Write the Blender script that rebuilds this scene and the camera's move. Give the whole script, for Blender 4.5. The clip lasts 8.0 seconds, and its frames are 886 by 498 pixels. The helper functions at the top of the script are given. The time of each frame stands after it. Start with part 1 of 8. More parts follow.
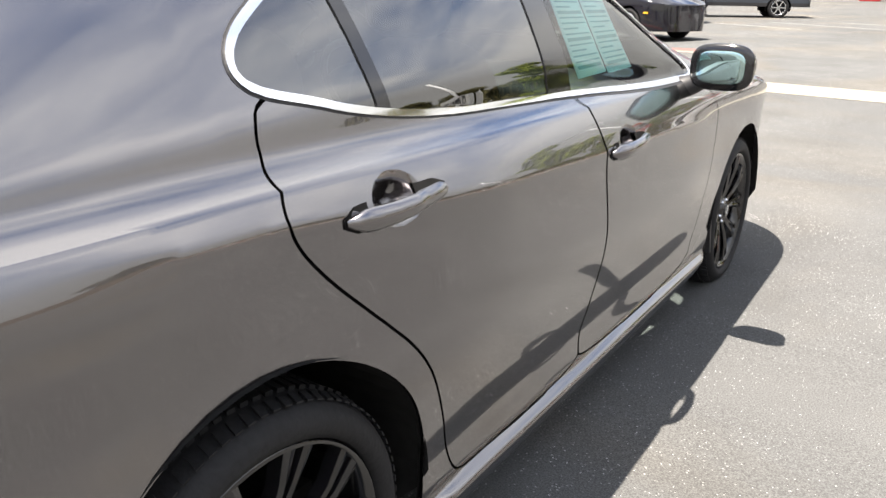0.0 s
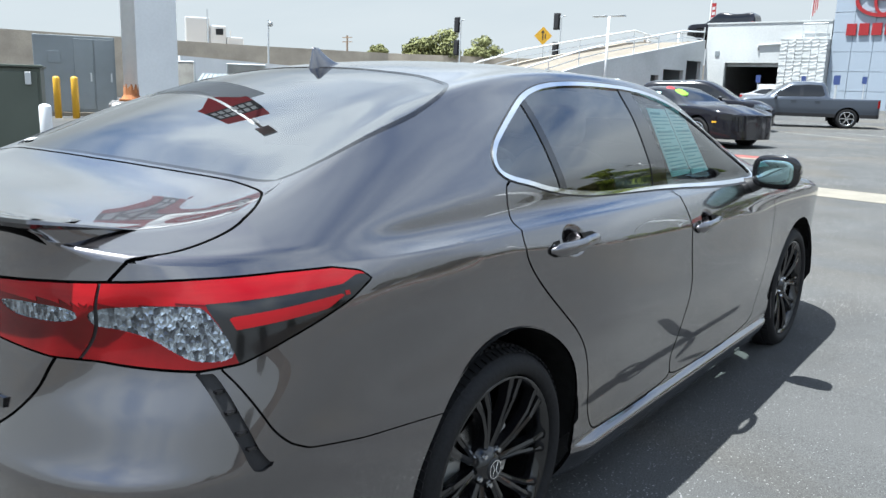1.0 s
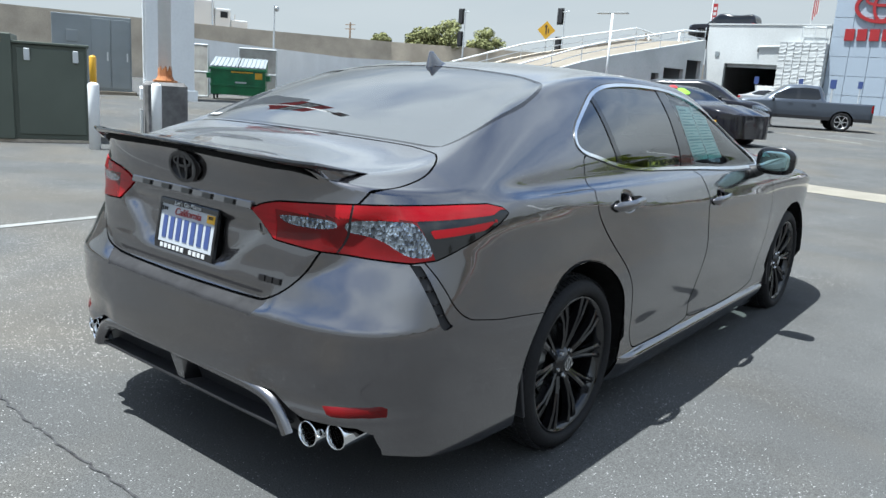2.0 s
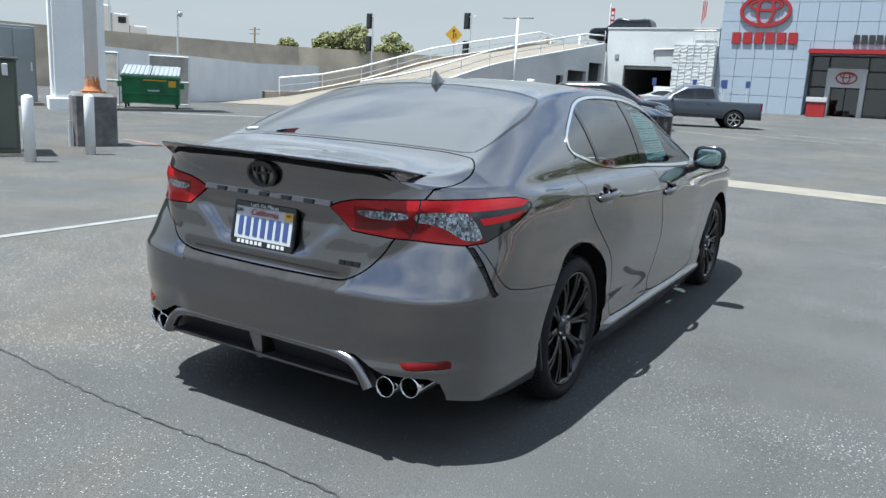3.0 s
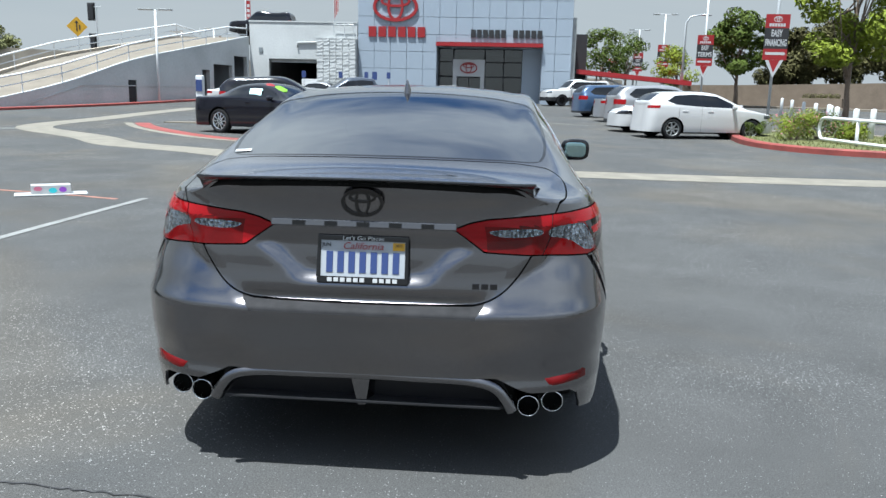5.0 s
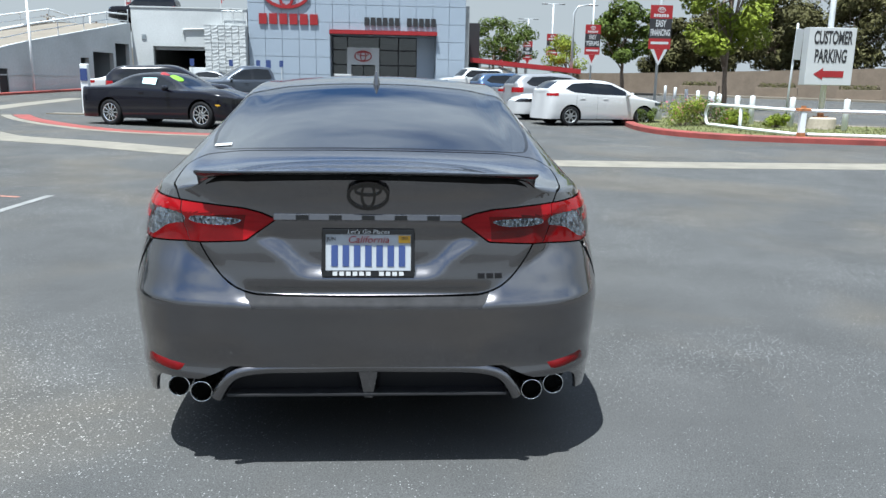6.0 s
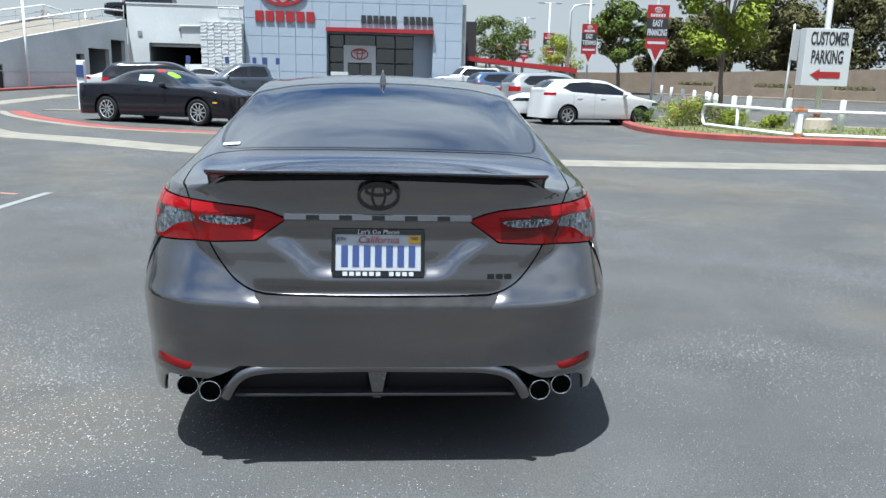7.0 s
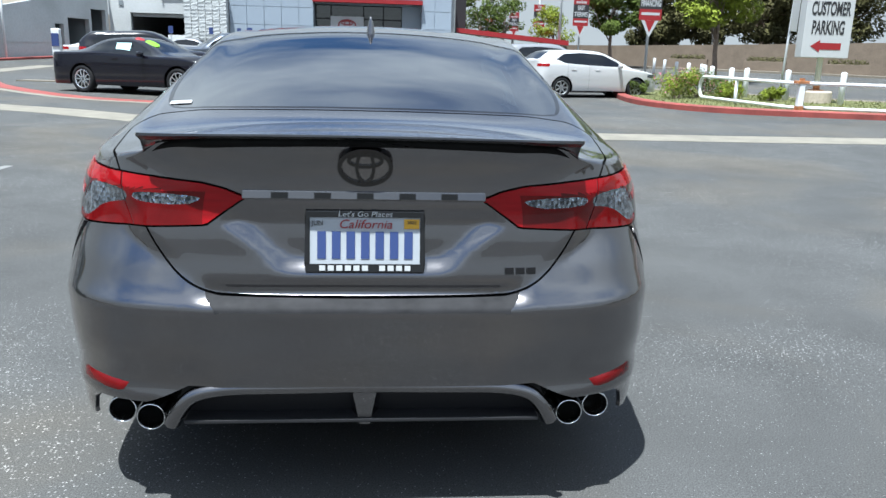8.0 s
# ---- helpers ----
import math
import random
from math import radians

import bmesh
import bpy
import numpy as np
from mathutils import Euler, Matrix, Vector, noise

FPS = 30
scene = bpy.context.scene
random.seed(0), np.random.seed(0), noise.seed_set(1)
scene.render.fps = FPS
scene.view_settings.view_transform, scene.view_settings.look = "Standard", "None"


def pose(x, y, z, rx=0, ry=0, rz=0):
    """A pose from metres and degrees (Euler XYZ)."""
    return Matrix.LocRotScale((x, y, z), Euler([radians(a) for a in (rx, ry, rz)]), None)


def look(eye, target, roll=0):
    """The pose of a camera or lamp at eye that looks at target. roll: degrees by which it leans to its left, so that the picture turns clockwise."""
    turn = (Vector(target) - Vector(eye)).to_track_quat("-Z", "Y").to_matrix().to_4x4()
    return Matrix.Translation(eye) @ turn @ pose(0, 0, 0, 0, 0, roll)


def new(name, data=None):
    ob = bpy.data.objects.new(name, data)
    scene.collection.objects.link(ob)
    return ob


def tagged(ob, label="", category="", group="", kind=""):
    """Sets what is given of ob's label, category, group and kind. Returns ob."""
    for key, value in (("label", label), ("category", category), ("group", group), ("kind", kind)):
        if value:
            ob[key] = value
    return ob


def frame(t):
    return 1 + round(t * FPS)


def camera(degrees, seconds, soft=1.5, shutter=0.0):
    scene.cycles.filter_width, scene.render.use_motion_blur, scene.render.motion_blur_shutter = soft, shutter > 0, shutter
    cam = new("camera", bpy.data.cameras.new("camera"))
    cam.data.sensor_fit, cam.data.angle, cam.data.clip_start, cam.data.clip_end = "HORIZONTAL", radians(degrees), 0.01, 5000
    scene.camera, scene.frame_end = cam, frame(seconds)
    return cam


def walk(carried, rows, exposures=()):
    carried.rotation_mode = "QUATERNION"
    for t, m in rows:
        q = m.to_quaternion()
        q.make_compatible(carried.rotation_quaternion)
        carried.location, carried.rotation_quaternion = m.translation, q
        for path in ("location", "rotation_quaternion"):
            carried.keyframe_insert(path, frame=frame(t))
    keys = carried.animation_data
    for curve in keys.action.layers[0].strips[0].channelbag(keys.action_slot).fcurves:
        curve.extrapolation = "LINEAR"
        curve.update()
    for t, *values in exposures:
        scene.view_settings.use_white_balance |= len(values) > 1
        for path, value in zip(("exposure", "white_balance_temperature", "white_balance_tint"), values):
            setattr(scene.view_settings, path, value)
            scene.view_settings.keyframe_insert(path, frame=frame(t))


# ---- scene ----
cam = camera(60.2, 8.0)
PATH = [
    (0, (1.635, 0.435, 1.26), (0.595, 2.019, 0.619), 0.9),
    (0.5, (1.748, -0.057, 1.301), (0.685, 1.552, 0.774), 1.3),
    (0.7, (1.868, -0.291, 1.33), (0.74, 1.304, 0.9), 2.8),
    (1, (1.932, -0.502, 1.335), (0.72, 1.038, 0.933), 1.9),
    (1.5, (2.077, -0.958, 1.321), (0.846, 0.567, 0.923), 2.1),
    (1.7, (2.139, -1.142, 1.337), (0.917, 0.383, 0.913), 2.9),
    (2.8, (2.143, -1.904, 1.332), (1.065, -0.261, 0.959), 4.0),
    (3, (2.088, -2.087, 1.364), (1.085, -0.405, 0.961), 3.1),
    (3.5, (1.76, -2.308, 1.363), (0.899, -0.547, 0.967), 4.0),
    (4, (1.323, -2.453, 1.369), (0.656, -0.611, 0.967), 3.5),
    (4.5, (0.862, -2.574, 1.386), (0.464, -0.655, 0.986), 3.0),
    (5, (0.471, -2.53, 1.378), (0.326, -0.573, 0.991), 1.3),
    (5.2, (0.35, -2.519, 1.388), (0.297, -0.562, 0.979), 0.7),
    (6.3, (0.05, -2.608, 1.384), (0.193, -0.655, 0.974), 1.4),
    (6.5, (0.037, -2.63, 1.4), (0.18, -0.677, 0.993), 1.5),
    (7, (0.037, -2.563, 1.391), (0.178, -0.612, 0.977), 1.4),
    (7.5, (0.06, -2.317, 1.356), (0.141, -0.369, 0.913), 0.7),
    (8, (0.033, -1.973, 1.299), (0.204, -0.039, 0.822), 1.6),
]
walk(cam, [(t, look(eye, target, roll)) for t, eye, target, roll in PATH],
     [(0, 2.26, 7200, 12), (0.5, 1.96, 6500, 8), (0.7, 1.83, 6300, 6), (1.0, 1.6, 6050, 5), (1.5, 1.44, 6020, 4), (3.0, 1.24, 5950, 4), (4.0, 1.13, 5950, 4), (5.0, 1.09, 5920, 4), (6.5, 1.2, 5880, 4), (8.0, 1.26, 5860, 4)])

# ---- world, sun, exposure ----
SUN_DIR = Vector((-0.185, -0.275, 1.02)).normalized()


def make_world():
    w = bpy.data.worlds.new("sky")
    w.use_nodes = True
    nt = w.node_tree
    nt.nodes.clear()
    out = nt.nodes.new("ShaderNodeOutputWorld")
    bg = nt.nodes.new("ShaderNodeBackground")
    sky = nt.nodes.new("ShaderNodeTexSky")
    sky.sky_type = "NISHITA"
    sky.sun_disc = False
    sky.sun_elevation = math.asin(SUN_DIR.z)
    sky.sun_rotation = math.atan2(SUN_DIR.x, SUN_DIR.y) % (2 * math.pi)
    sky.dust_density = 0.6
    sky.air_density = 1.0
    tc = nt.nodes.new("ShaderNodeTexCoord")
    sep = nt.nodes.new("ShaderNodeSeparateXYZ")
    nt.links.new(tc.outputs["Generated"], sep.inputs[0])
    # flat cloud sheet: project the view direction onto a plane overhead
    zz = nt.nodes.new("ShaderNodeMath")
    zz.operation = "MAXIMUM"
    zz.inputs[1].default_value = 0.0
    nt.links.new(sep.outputs["Z"], zz.inputs[0])
    zadd = nt.nodes.new("ShaderNodeMath")
    zadd.operation = "ADD"
    zadd.inputs[1].default_value = 0.16
    nt.links.new(zz.outputs[0], zadd.inputs[0])
    div = nt.nodes.new("ShaderNodeVectorMath")
    div.operation = "DIVIDE"
    nt.links.new(tc.outputs["Generated"], div.inputs[0])
    nt.links.new(zadd.outputs[0], div.inputs[1])
    mp = nt.nodes.new("ShaderNodeMapping")
    mp.inputs["Scale"].default_value = (1.0, 1.7, 0.0)
    mp.inputs["Rotation"].default_value = (0, 0, 0.6)
    nt.links.new(div.outputs[0], mp.inputs["Vector"])
    nz = nt.nodes.new("ShaderNodeTexNoise")
    nz.inputs["Scale"].default_value = 0.8
    nz.inputs["Detail"].default_value = 7.0
    nz.inputs["Roughness"].default_value = 0.55
    nz.inputs["Distortion"].default_value = 0.25
    nt.links.new(mp.outputs[0], nz.inputs["Vector"])
    cr = nt.nodes.new("ShaderNodeValToRGB")
    cr.color_ramp.elements[0].position = 0.36
    cr.color_ramp.elements[1].position = 0.60
    nt.links.new(nz.outputs["Fac"], cr.inputs[0])
    # haze: whiter towards the horizon
    hz = nt.nodes.new("ShaderNodeMapRange")
    hz.inputs["From Min"].default_value = 0.22
    hz.inputs["From Max"].default_value = 0.45
    hz.inputs["To Min"].default_value = 0.97
    hz.inputs["To Max"].default_value = 0.0
    nt.links.new(zz.outputs[0], hz.inputs["Value"])
    cl = nt.nodes.new("ShaderNodeMixRGB")
    cl.inputs["Color2"].default_value = CLOUD
    nt.links.new(cr.outputs["Color"], cl.inputs["Fac"])
    deep = nt.nodes.new("ShaderNodeVectorMath")
    deep.operation = "MULTIPLY"
    deep.inputs[1].default_value = (1.05, 1.25, 1.5)
    nt.links.new(sky.outputs[0], deep.inputs[0])
    nt.links.new(deep.outputs[0], cl.inputs["Color1"])
    mix = nt.nodes.new("ShaderNodeMixRGB")
    mix.inputs["Color2"].default_value = HAZE
    nt.links.new(hz.outputs[0], mix.inputs["Fac"])
    nt.links.new(cl.outputs["Color"], mix.inputs["Color1"])
    nt.links.new(mix.outputs[0], bg.inputs["Color"])
    bg.inputs["Strength"].default_value = 0.05
    nt.links.new(bg.outputs[0], out.inputs["Surface"])
    scene.world = w


CLOUD = (11.5, 12.2, 13.0, 1)
HAZE = (4.8, 5.0, 5.1, 1)
make_world()
sun = new("sun", bpy.data.lights.new("sun", "SUN"))
sun.data.energy = 5.0
sun.data.angle = radians(0.6)
sun.data.color = (1.0, 0.97, 0.93)
sun.matrix_world = look((0, 0, 30), Vector((0, 0, 30)) - SUN_DIR)

# ---- materials ----
MATS = {}


def material(name, colour, rough=0.5, metal=0.0, grain=0.0, grain_scale=40.0, stain=0.0, stain_scale=1.5, bump=0.0,
             bump_scale=None, coat=0.0, spec=0.5, emit=None, flakes=0.0, transmission=0.0, stretch=None, rough_var=0.0, coat_ior=1.5):
    """A procedural surface: base colour with fine grain and large stains, relief from the grain."""
    m = bpy.data.materials.new(name)
    m.use_nodes = True
    nt = m.node_tree
    b = nt.nodes["Principled BSDF"]
    b.inputs["Roughness"].default_value = rough
    b.inputs["Metallic"].default_value = metal
    b.inputs["Specular IOR Level"].default_value = spec
    b.inputs["Coat Weight"].default_value = coat
    b.inputs["Coat Roughness"].default_value = 0.02
    b.inputs["Coat IOR"].default_value = coat_ior
    b.inputs["Transmission Weight"].default_value = transmission
    b.inputs["Base Color"].default_value = (*colour, 1)
    tc = nt.nodes.new("ShaderNodeTexCoord")
    src = tc.outputs["Object"]
    if stretch:
        mp = nt.nodes.new("ShaderNodeMapping")
        mp.inputs["Scale"].default_value = stretch
        nt.links.new(src, mp.inputs["Vector"])
        src = mp.outputs[0]

    def noise_tex(scale, detail=4.0):
        n = nt.nodes.new("ShaderNodeTexNoise")
        n.inputs["Scale"].default_value = scale
        n.inputs["Detail"].default_value = detail
        nt.links.new(src, n.inputs["Vector"])
        return n

    def ramp(sock, lo, hi, a=0.3, c=0.7):
        r = nt.nodes.new("ShaderNodeMapRange")
        r.inputs["From Min"].default_value = a
        r.inputs["From Max"].default_value = c
        r.inputs["To Min"].default_value = lo
        r.inputs["To Max"].default_value = hi
        nt.links.new(sock, r.inputs["Value"])
        return r.outputs[0]

    fac = None
    if grain:
        fac = ramp(noise_tex(grain_scale).outputs["Fac"], 1 - grain, 1 + grain)
    if stain:
        f2 = ramp(noise_tex(stain_scale, 6.0).outputs["Fac"], 1 - stain, 1 + stain)
        if fac is None:
            fac = f2
        else:
            mu = nt.nodes.new("ShaderNodeMath")
            mu.operation = "MULTIPLY"
            nt.links.new(fac, mu.inputs[0])
            nt.links.new(f2, mu.inputs[1])
            fac = mu.outputs[0]
    if fac is not None:
        vm = nt.nodes.new("ShaderNodeVectorMath")
        vm.operation = "SCALE"
        vm.inputs[0].default_value = colour
        nt.links.new(fac, vm.inputs["Scale"])
        nt.links.new(vm.outputs[0], b.inputs["Base Color"])
    if rough_var:
        nt.links.new(ramp(noise_tex(stain_scale * 2.3, 5.0).outputs["Fac"], max(0.02, rough - rough_var), rough + rough_var), b.inputs["Roughness"])
    if bump:
        bp = nt.nodes.new("ShaderNodeBump")
        bp.inputs["Strength"].default_value = bump
        bp.inputs["Distance"].default_value = 0.004
        nt.links.new(noise_tex(bump_scale or grain_scale).outputs["Fac"], bp.inputs["Height"])
        nt.links.new(bp.outputs[0], b.inputs["Normal"])
    if flakes:
        vo = nt.nodes.new("ShaderNodeTexVoronoi")
        vo.inputs["Scale"].default_value = 1400.0
        nt.links.new(tc.outputs["Object"], vo.inputs["Vector"])
        geo = nt.nodes.new("ShaderNodeNewGeometry")
        sub = nt.nodes.new("ShaderNodeVectorMath")
        sub.operation = "SUBTRACT"
        sub.inputs[1].default_value = (0.5, 0.5, 0.5)
        nt.links.new(vo.outputs["Color"], sub.inputs[0])
        sc = nt.nodes.new("ShaderNodeVectorMath")
        sc.operation = "SCALE"
        sc.inputs["Scale"].default_value = flakes
        nt.links.new(sub.outputs[0], sc.inputs[0])
        ad = nt.nodes.new("ShaderNodeVectorMath")
        ad.operation = "ADD"
        nt.links.new(geo.outputs["Normal"], ad.inputs[0])
        nt.links.new(sc.outputs[0], ad.inputs[1])
        nm = nt.nodes.new("ShaderNodeVectorMath")
        nm.operation = "NORMALIZE"
        nt.links.new(ad.outputs[0], nm.inputs[0])
        nt.links.new(nm.outputs[0], b.inputs["Normal"])
    if emit:
        b.inputs["Emission Color"].default_value = (*emit[0], 1)
        b.inputs["Emission Strength"].default_value = emit[1]
    MATS[name] = m
    return m


def glass_tint(name, tint, clear=0.5, rough=0.0, ior=1.9):
    """Thin glass: a see-through tinted sheet with a glossy face, by Fresnel."""
    m = bpy.data.materials.new(name)
    m.use_nodes = True
    nt = m.node_tree
    nt.nodes.clear()
    out = nt.nodes.new("ShaderNodeOutputMaterial")
    tr = nt.nodes.new("ShaderNodeBsdfTransparent")
    tr.inputs["Color"].default_value = (*[c * clear for c in tint], 1)
    gl = nt.nodes.new("ShaderNodeBsdfGlossy")
    gl.inputs["Roughness"].default_value = rough
    gl.inputs["Color"].default_value = (1, 1, 1, 1)
    fr = nt.nodes.new("ShaderNodeFresnel")
    fr.inputs["IOR"].default_value = ior
    mx = nt.nodes.new("ShaderNodeMixShader")
    nt.links.new(fr.outputs[0], mx.inputs[0])
    nt.links.new(tr.outputs[0], mx.inputs[1])
    nt.links.new(gl.outputs[0], mx.inputs[2])
    nt.links.new(mx.outputs[0], out.inputs["Surface"])
    MATS[name] = m
    return m


PAINT = material("gunmetal_paint", (0.103, 0.098, 0.104), rough=0.26, metal=1.0, coat=1.0, coat_ior=1.9, flakes=0.04)
RUBBER = material("tyre_rubber", (0.009, 0.009, 0.010), rough=0.7, spec=0.25, grain=0.25, grain_scale=90, bump=0.3)
BLACK_GLOSS = material("gloss_black", (0.006, 0.006, 0.007), rough=0.10, coat=0.2)
BLACK_PLASTIC = material("black_plastic", (0.018, 0.018, 0.020), rough=0.5, spec=0.35, grain=0.2, grain_scale=300, bump=0.15)
# near-black for linings and undersides; also the painted shade in the garage bay
DARK_VOID = material("dark_lining_and_shade", (0.008, 0.008, 0.008), rough=0.9, spec=0.1, grain=0.3, grain_scale=30)
CHROME = material("chrome", (0.78, 0.79, 0.80), rough=0.09, metal=1.0)
STEEL = material("brushed_steel", (0.55, 0.55, 0.55), rough=0.25, metal=1.0)
GREY_METAL = material("grey_metal", (0.35, 0.36, 0.36), rough=0.45, metal=0.8, stain=0.15)
RED_LENS = material("red_lens", (0.23, 0.003, 0.006), rough=0.06, spec=0.3, stain=0.22, stain_scale=9, stretch=(0.5, 0.5, 5))
DARK_RED_LENS = material("dark_red_lens", (0.095, 0.002, 0.003), rough=0.06, spec=0.3, stain=0.3, stain_scale=10)
CLEAR_LENS = material("clear_lens", (0.24, 0.26, 0.28), rough=0.10, metal=0.8, coat=0.5, grain=0.95, grain_scale=26, bump=1.0, bump_scale=40, stretch=(1.6, 1.0, 0.7))
WHITE_PAINT = material("white_paint", (0.64, 0.655, 0.665), rough=0.55, stain=0.07, stain_scale=0.6, grain=0.03, grain_scale=12)
WHITE_CAR = material("white_car_paint", (0.450, 0.450, 0.450), rough=0.3, coat=1.0)
BLACK_CAR = material("black_car_paint", (0.005, 0.005, 0.009), rough=0.15, spec=0.3, coat=0.4)
SLATE_CAR = material("slate_blue_car_paint", (0.036, 0.045, 0.062), rough=0.35, metal=0.5, coat=1.0)
BLUE_CAR = material("blue_car_paint", (0.036, 0.073, 0.145), rough=0.3, metal=0.4, coat=1.0)
SILVER_CAR = material("silver_car_paint", (0.304, 0.304, 0.312), rough=0.35, metal=0.6, coat=1.0)
DARK_GLASS = material("dark_car_glass", (0.008, 0.009, 0.011), rough=0.04, spec=0.35)
STUCCO = material("white_stucco", (0.45, 0.465, 0.465), rough=0.9, grain=0.06, grain_scale=9, stain=0.12, stain_scale=0.35, bump=0.4, bump_scale=60)
CONCRETE = material("weathered_concrete", (0.40, 0.345, 0.275), rough=0.9, grain=0.10, grain_scale=14, stain=0.22, stain_scale=0.45, bump=0.4)
PALE_CONCRETE = material("pale_concrete", (0.154, 0.133, 0.104), rough=0.9, grain=0.08, grain_scale=14, stain=0.14, stain_scale=0.8, bump=0.3)
CREAM_LINE = material("cream_road_paint", (0.166, 0.152, 0.122), rough=0.8, grain=0.12, grain_scale=30, stain=0.18, stain_scale=3)
WHITE_LINE = material("white_road_paint", (0.172, 0.175, 0.169), rough=0.8, grain=0.12, grain_scale=30, stain=0.2, stain_scale=4)
RED_LINE = material("faded_red_road_paint", (0.249, 0.119, 0.089), rough=0.85, grain=0.25, grain_scale=18, stain=0.4, stain_scale=5)
RED_KERB = material("red_kerb_paint", (0.202, 0.040, 0.032), rough=0.7, grain=0.12, grain_scale=25, stain=0.22, stain_scale=2.2)
YELLOW_KERB = material("yellow_kerb_paint", (0.385, 0.249, 0.030), rough=0.7, stain=0.2)
RED_SIGN = material("red_sign", (0.247, 0.013, 0.016), rough=0.4, stain=0.06, stain_scale=1.5)
BLACK_SIGN = material("black_sign", (0.02, 0.02, 0.022), rough=0.45)
WHITE_SIGN = material("white_sign", (0.417, 0.424, 0.430), rough=0.4, stain=0.04)
PANEL_WHITE = material("white_metal_panel", (0.290, 0.337, 0.396), rough=0.38, metal=0.1, stain=0.03, stain_scale=0.4)
GREEN_BIN = material("green_painted_steel", (0.011, 0.116, 0.043), rough=0.45, stain=0.3, stain_scale=2.5)
CAB_GREEN = material("grey_green_cabinet_paint", (0.073, 0.087, 0.069), rough=0.5, stain=0.12, stain_scale=1.2)
CAB_GREY = material("grey_cabinet_paint", (0.181, 0.204, 0.218), rough=0.5, stain=0.1, stain_scale=1.0)
YELLOW = material("yellow_paint", (0.522, 0.290, 0.014), rough=0.5)
RUST = material("rust", (0.32, 0.13, 0.05), rough=0.9, grain=0.3, grain_scale=40, stain=0.3, stain_scale=6)
BARK = material("bark", (0.16, 0.12, 0.09), rough=0.95, grain=0.3, grain_scale=12, bump=0.8, stretch=(4, 4, 0.8))
LEAF = material("green_leaf", (0.069, 0.095, 0.018), spec=0.12, rough=0.6, grain=0.45, grain_scale=2.5, stain=0.25, stain_scale=0.7)
LEAF_DARK = material("dark_olive_leaf", (0.070, 0.066, 0.026), spec=0.12, rough=0.65, grain=0.5, grain_scale=2.0, stain=0.3, stain_scale=0.5)
LEAF_BRIGHT = material("bright_leaf", (0.159, 0.196, 0.022), spec=0.12, rough=0.55, grain=0.4, grain_scale=3.0)
LEAF_PALE = material("dusty_pale_leaf", (0.188, 0.196, 0.087), spec=0.12, rough=0.7, grain=0.4, grain_scale=2.0)
GRASS = material("grass", (0.095, 0.101, 0.030), rough=0.9, grain=0.4, grain_scale=30, stain=0.35, stain_scale=3)
TAN_WALL = material("tan_block_wall", (0.160, 0.124, 0.092), rough=0.9, grain=0.08, grain_scale=10, stain=0.12)
PINK = material("pink_petal", (0.472, 0.131, 0.204), rough=0.6)
TEAL_PAPER = material("pale_teal_paper", (0.52, 0.82, 0.80), rough=0.8, grain=0.03)
GALV = material("galvanised_pole", (0.50, 0.52, 0.53), rough=0.5, metal=0.5)
MIRROR = material("mirror_glass", (0.36, 0.50, 0.50), rough=0.01, metal=1.0)
GLASS = glass_tint("tinted_window_glass", (0.75, 0.9, 0.9), 0.14, ior=2.25)
GLASS_CLEAR = glass_tint("pale_green_window_glass", (0.80, 0.95, 0.92), 0.80, ior=1.5)
GLASS_REAR = glass_tint("dark_rear_glass", (0.7, 0.8, 0.95), 0.05, ior=3.4)
SHOP_GLASS = glass_tint("shop_window_glass", (0.8, 0.9, 0.9), 0.35)


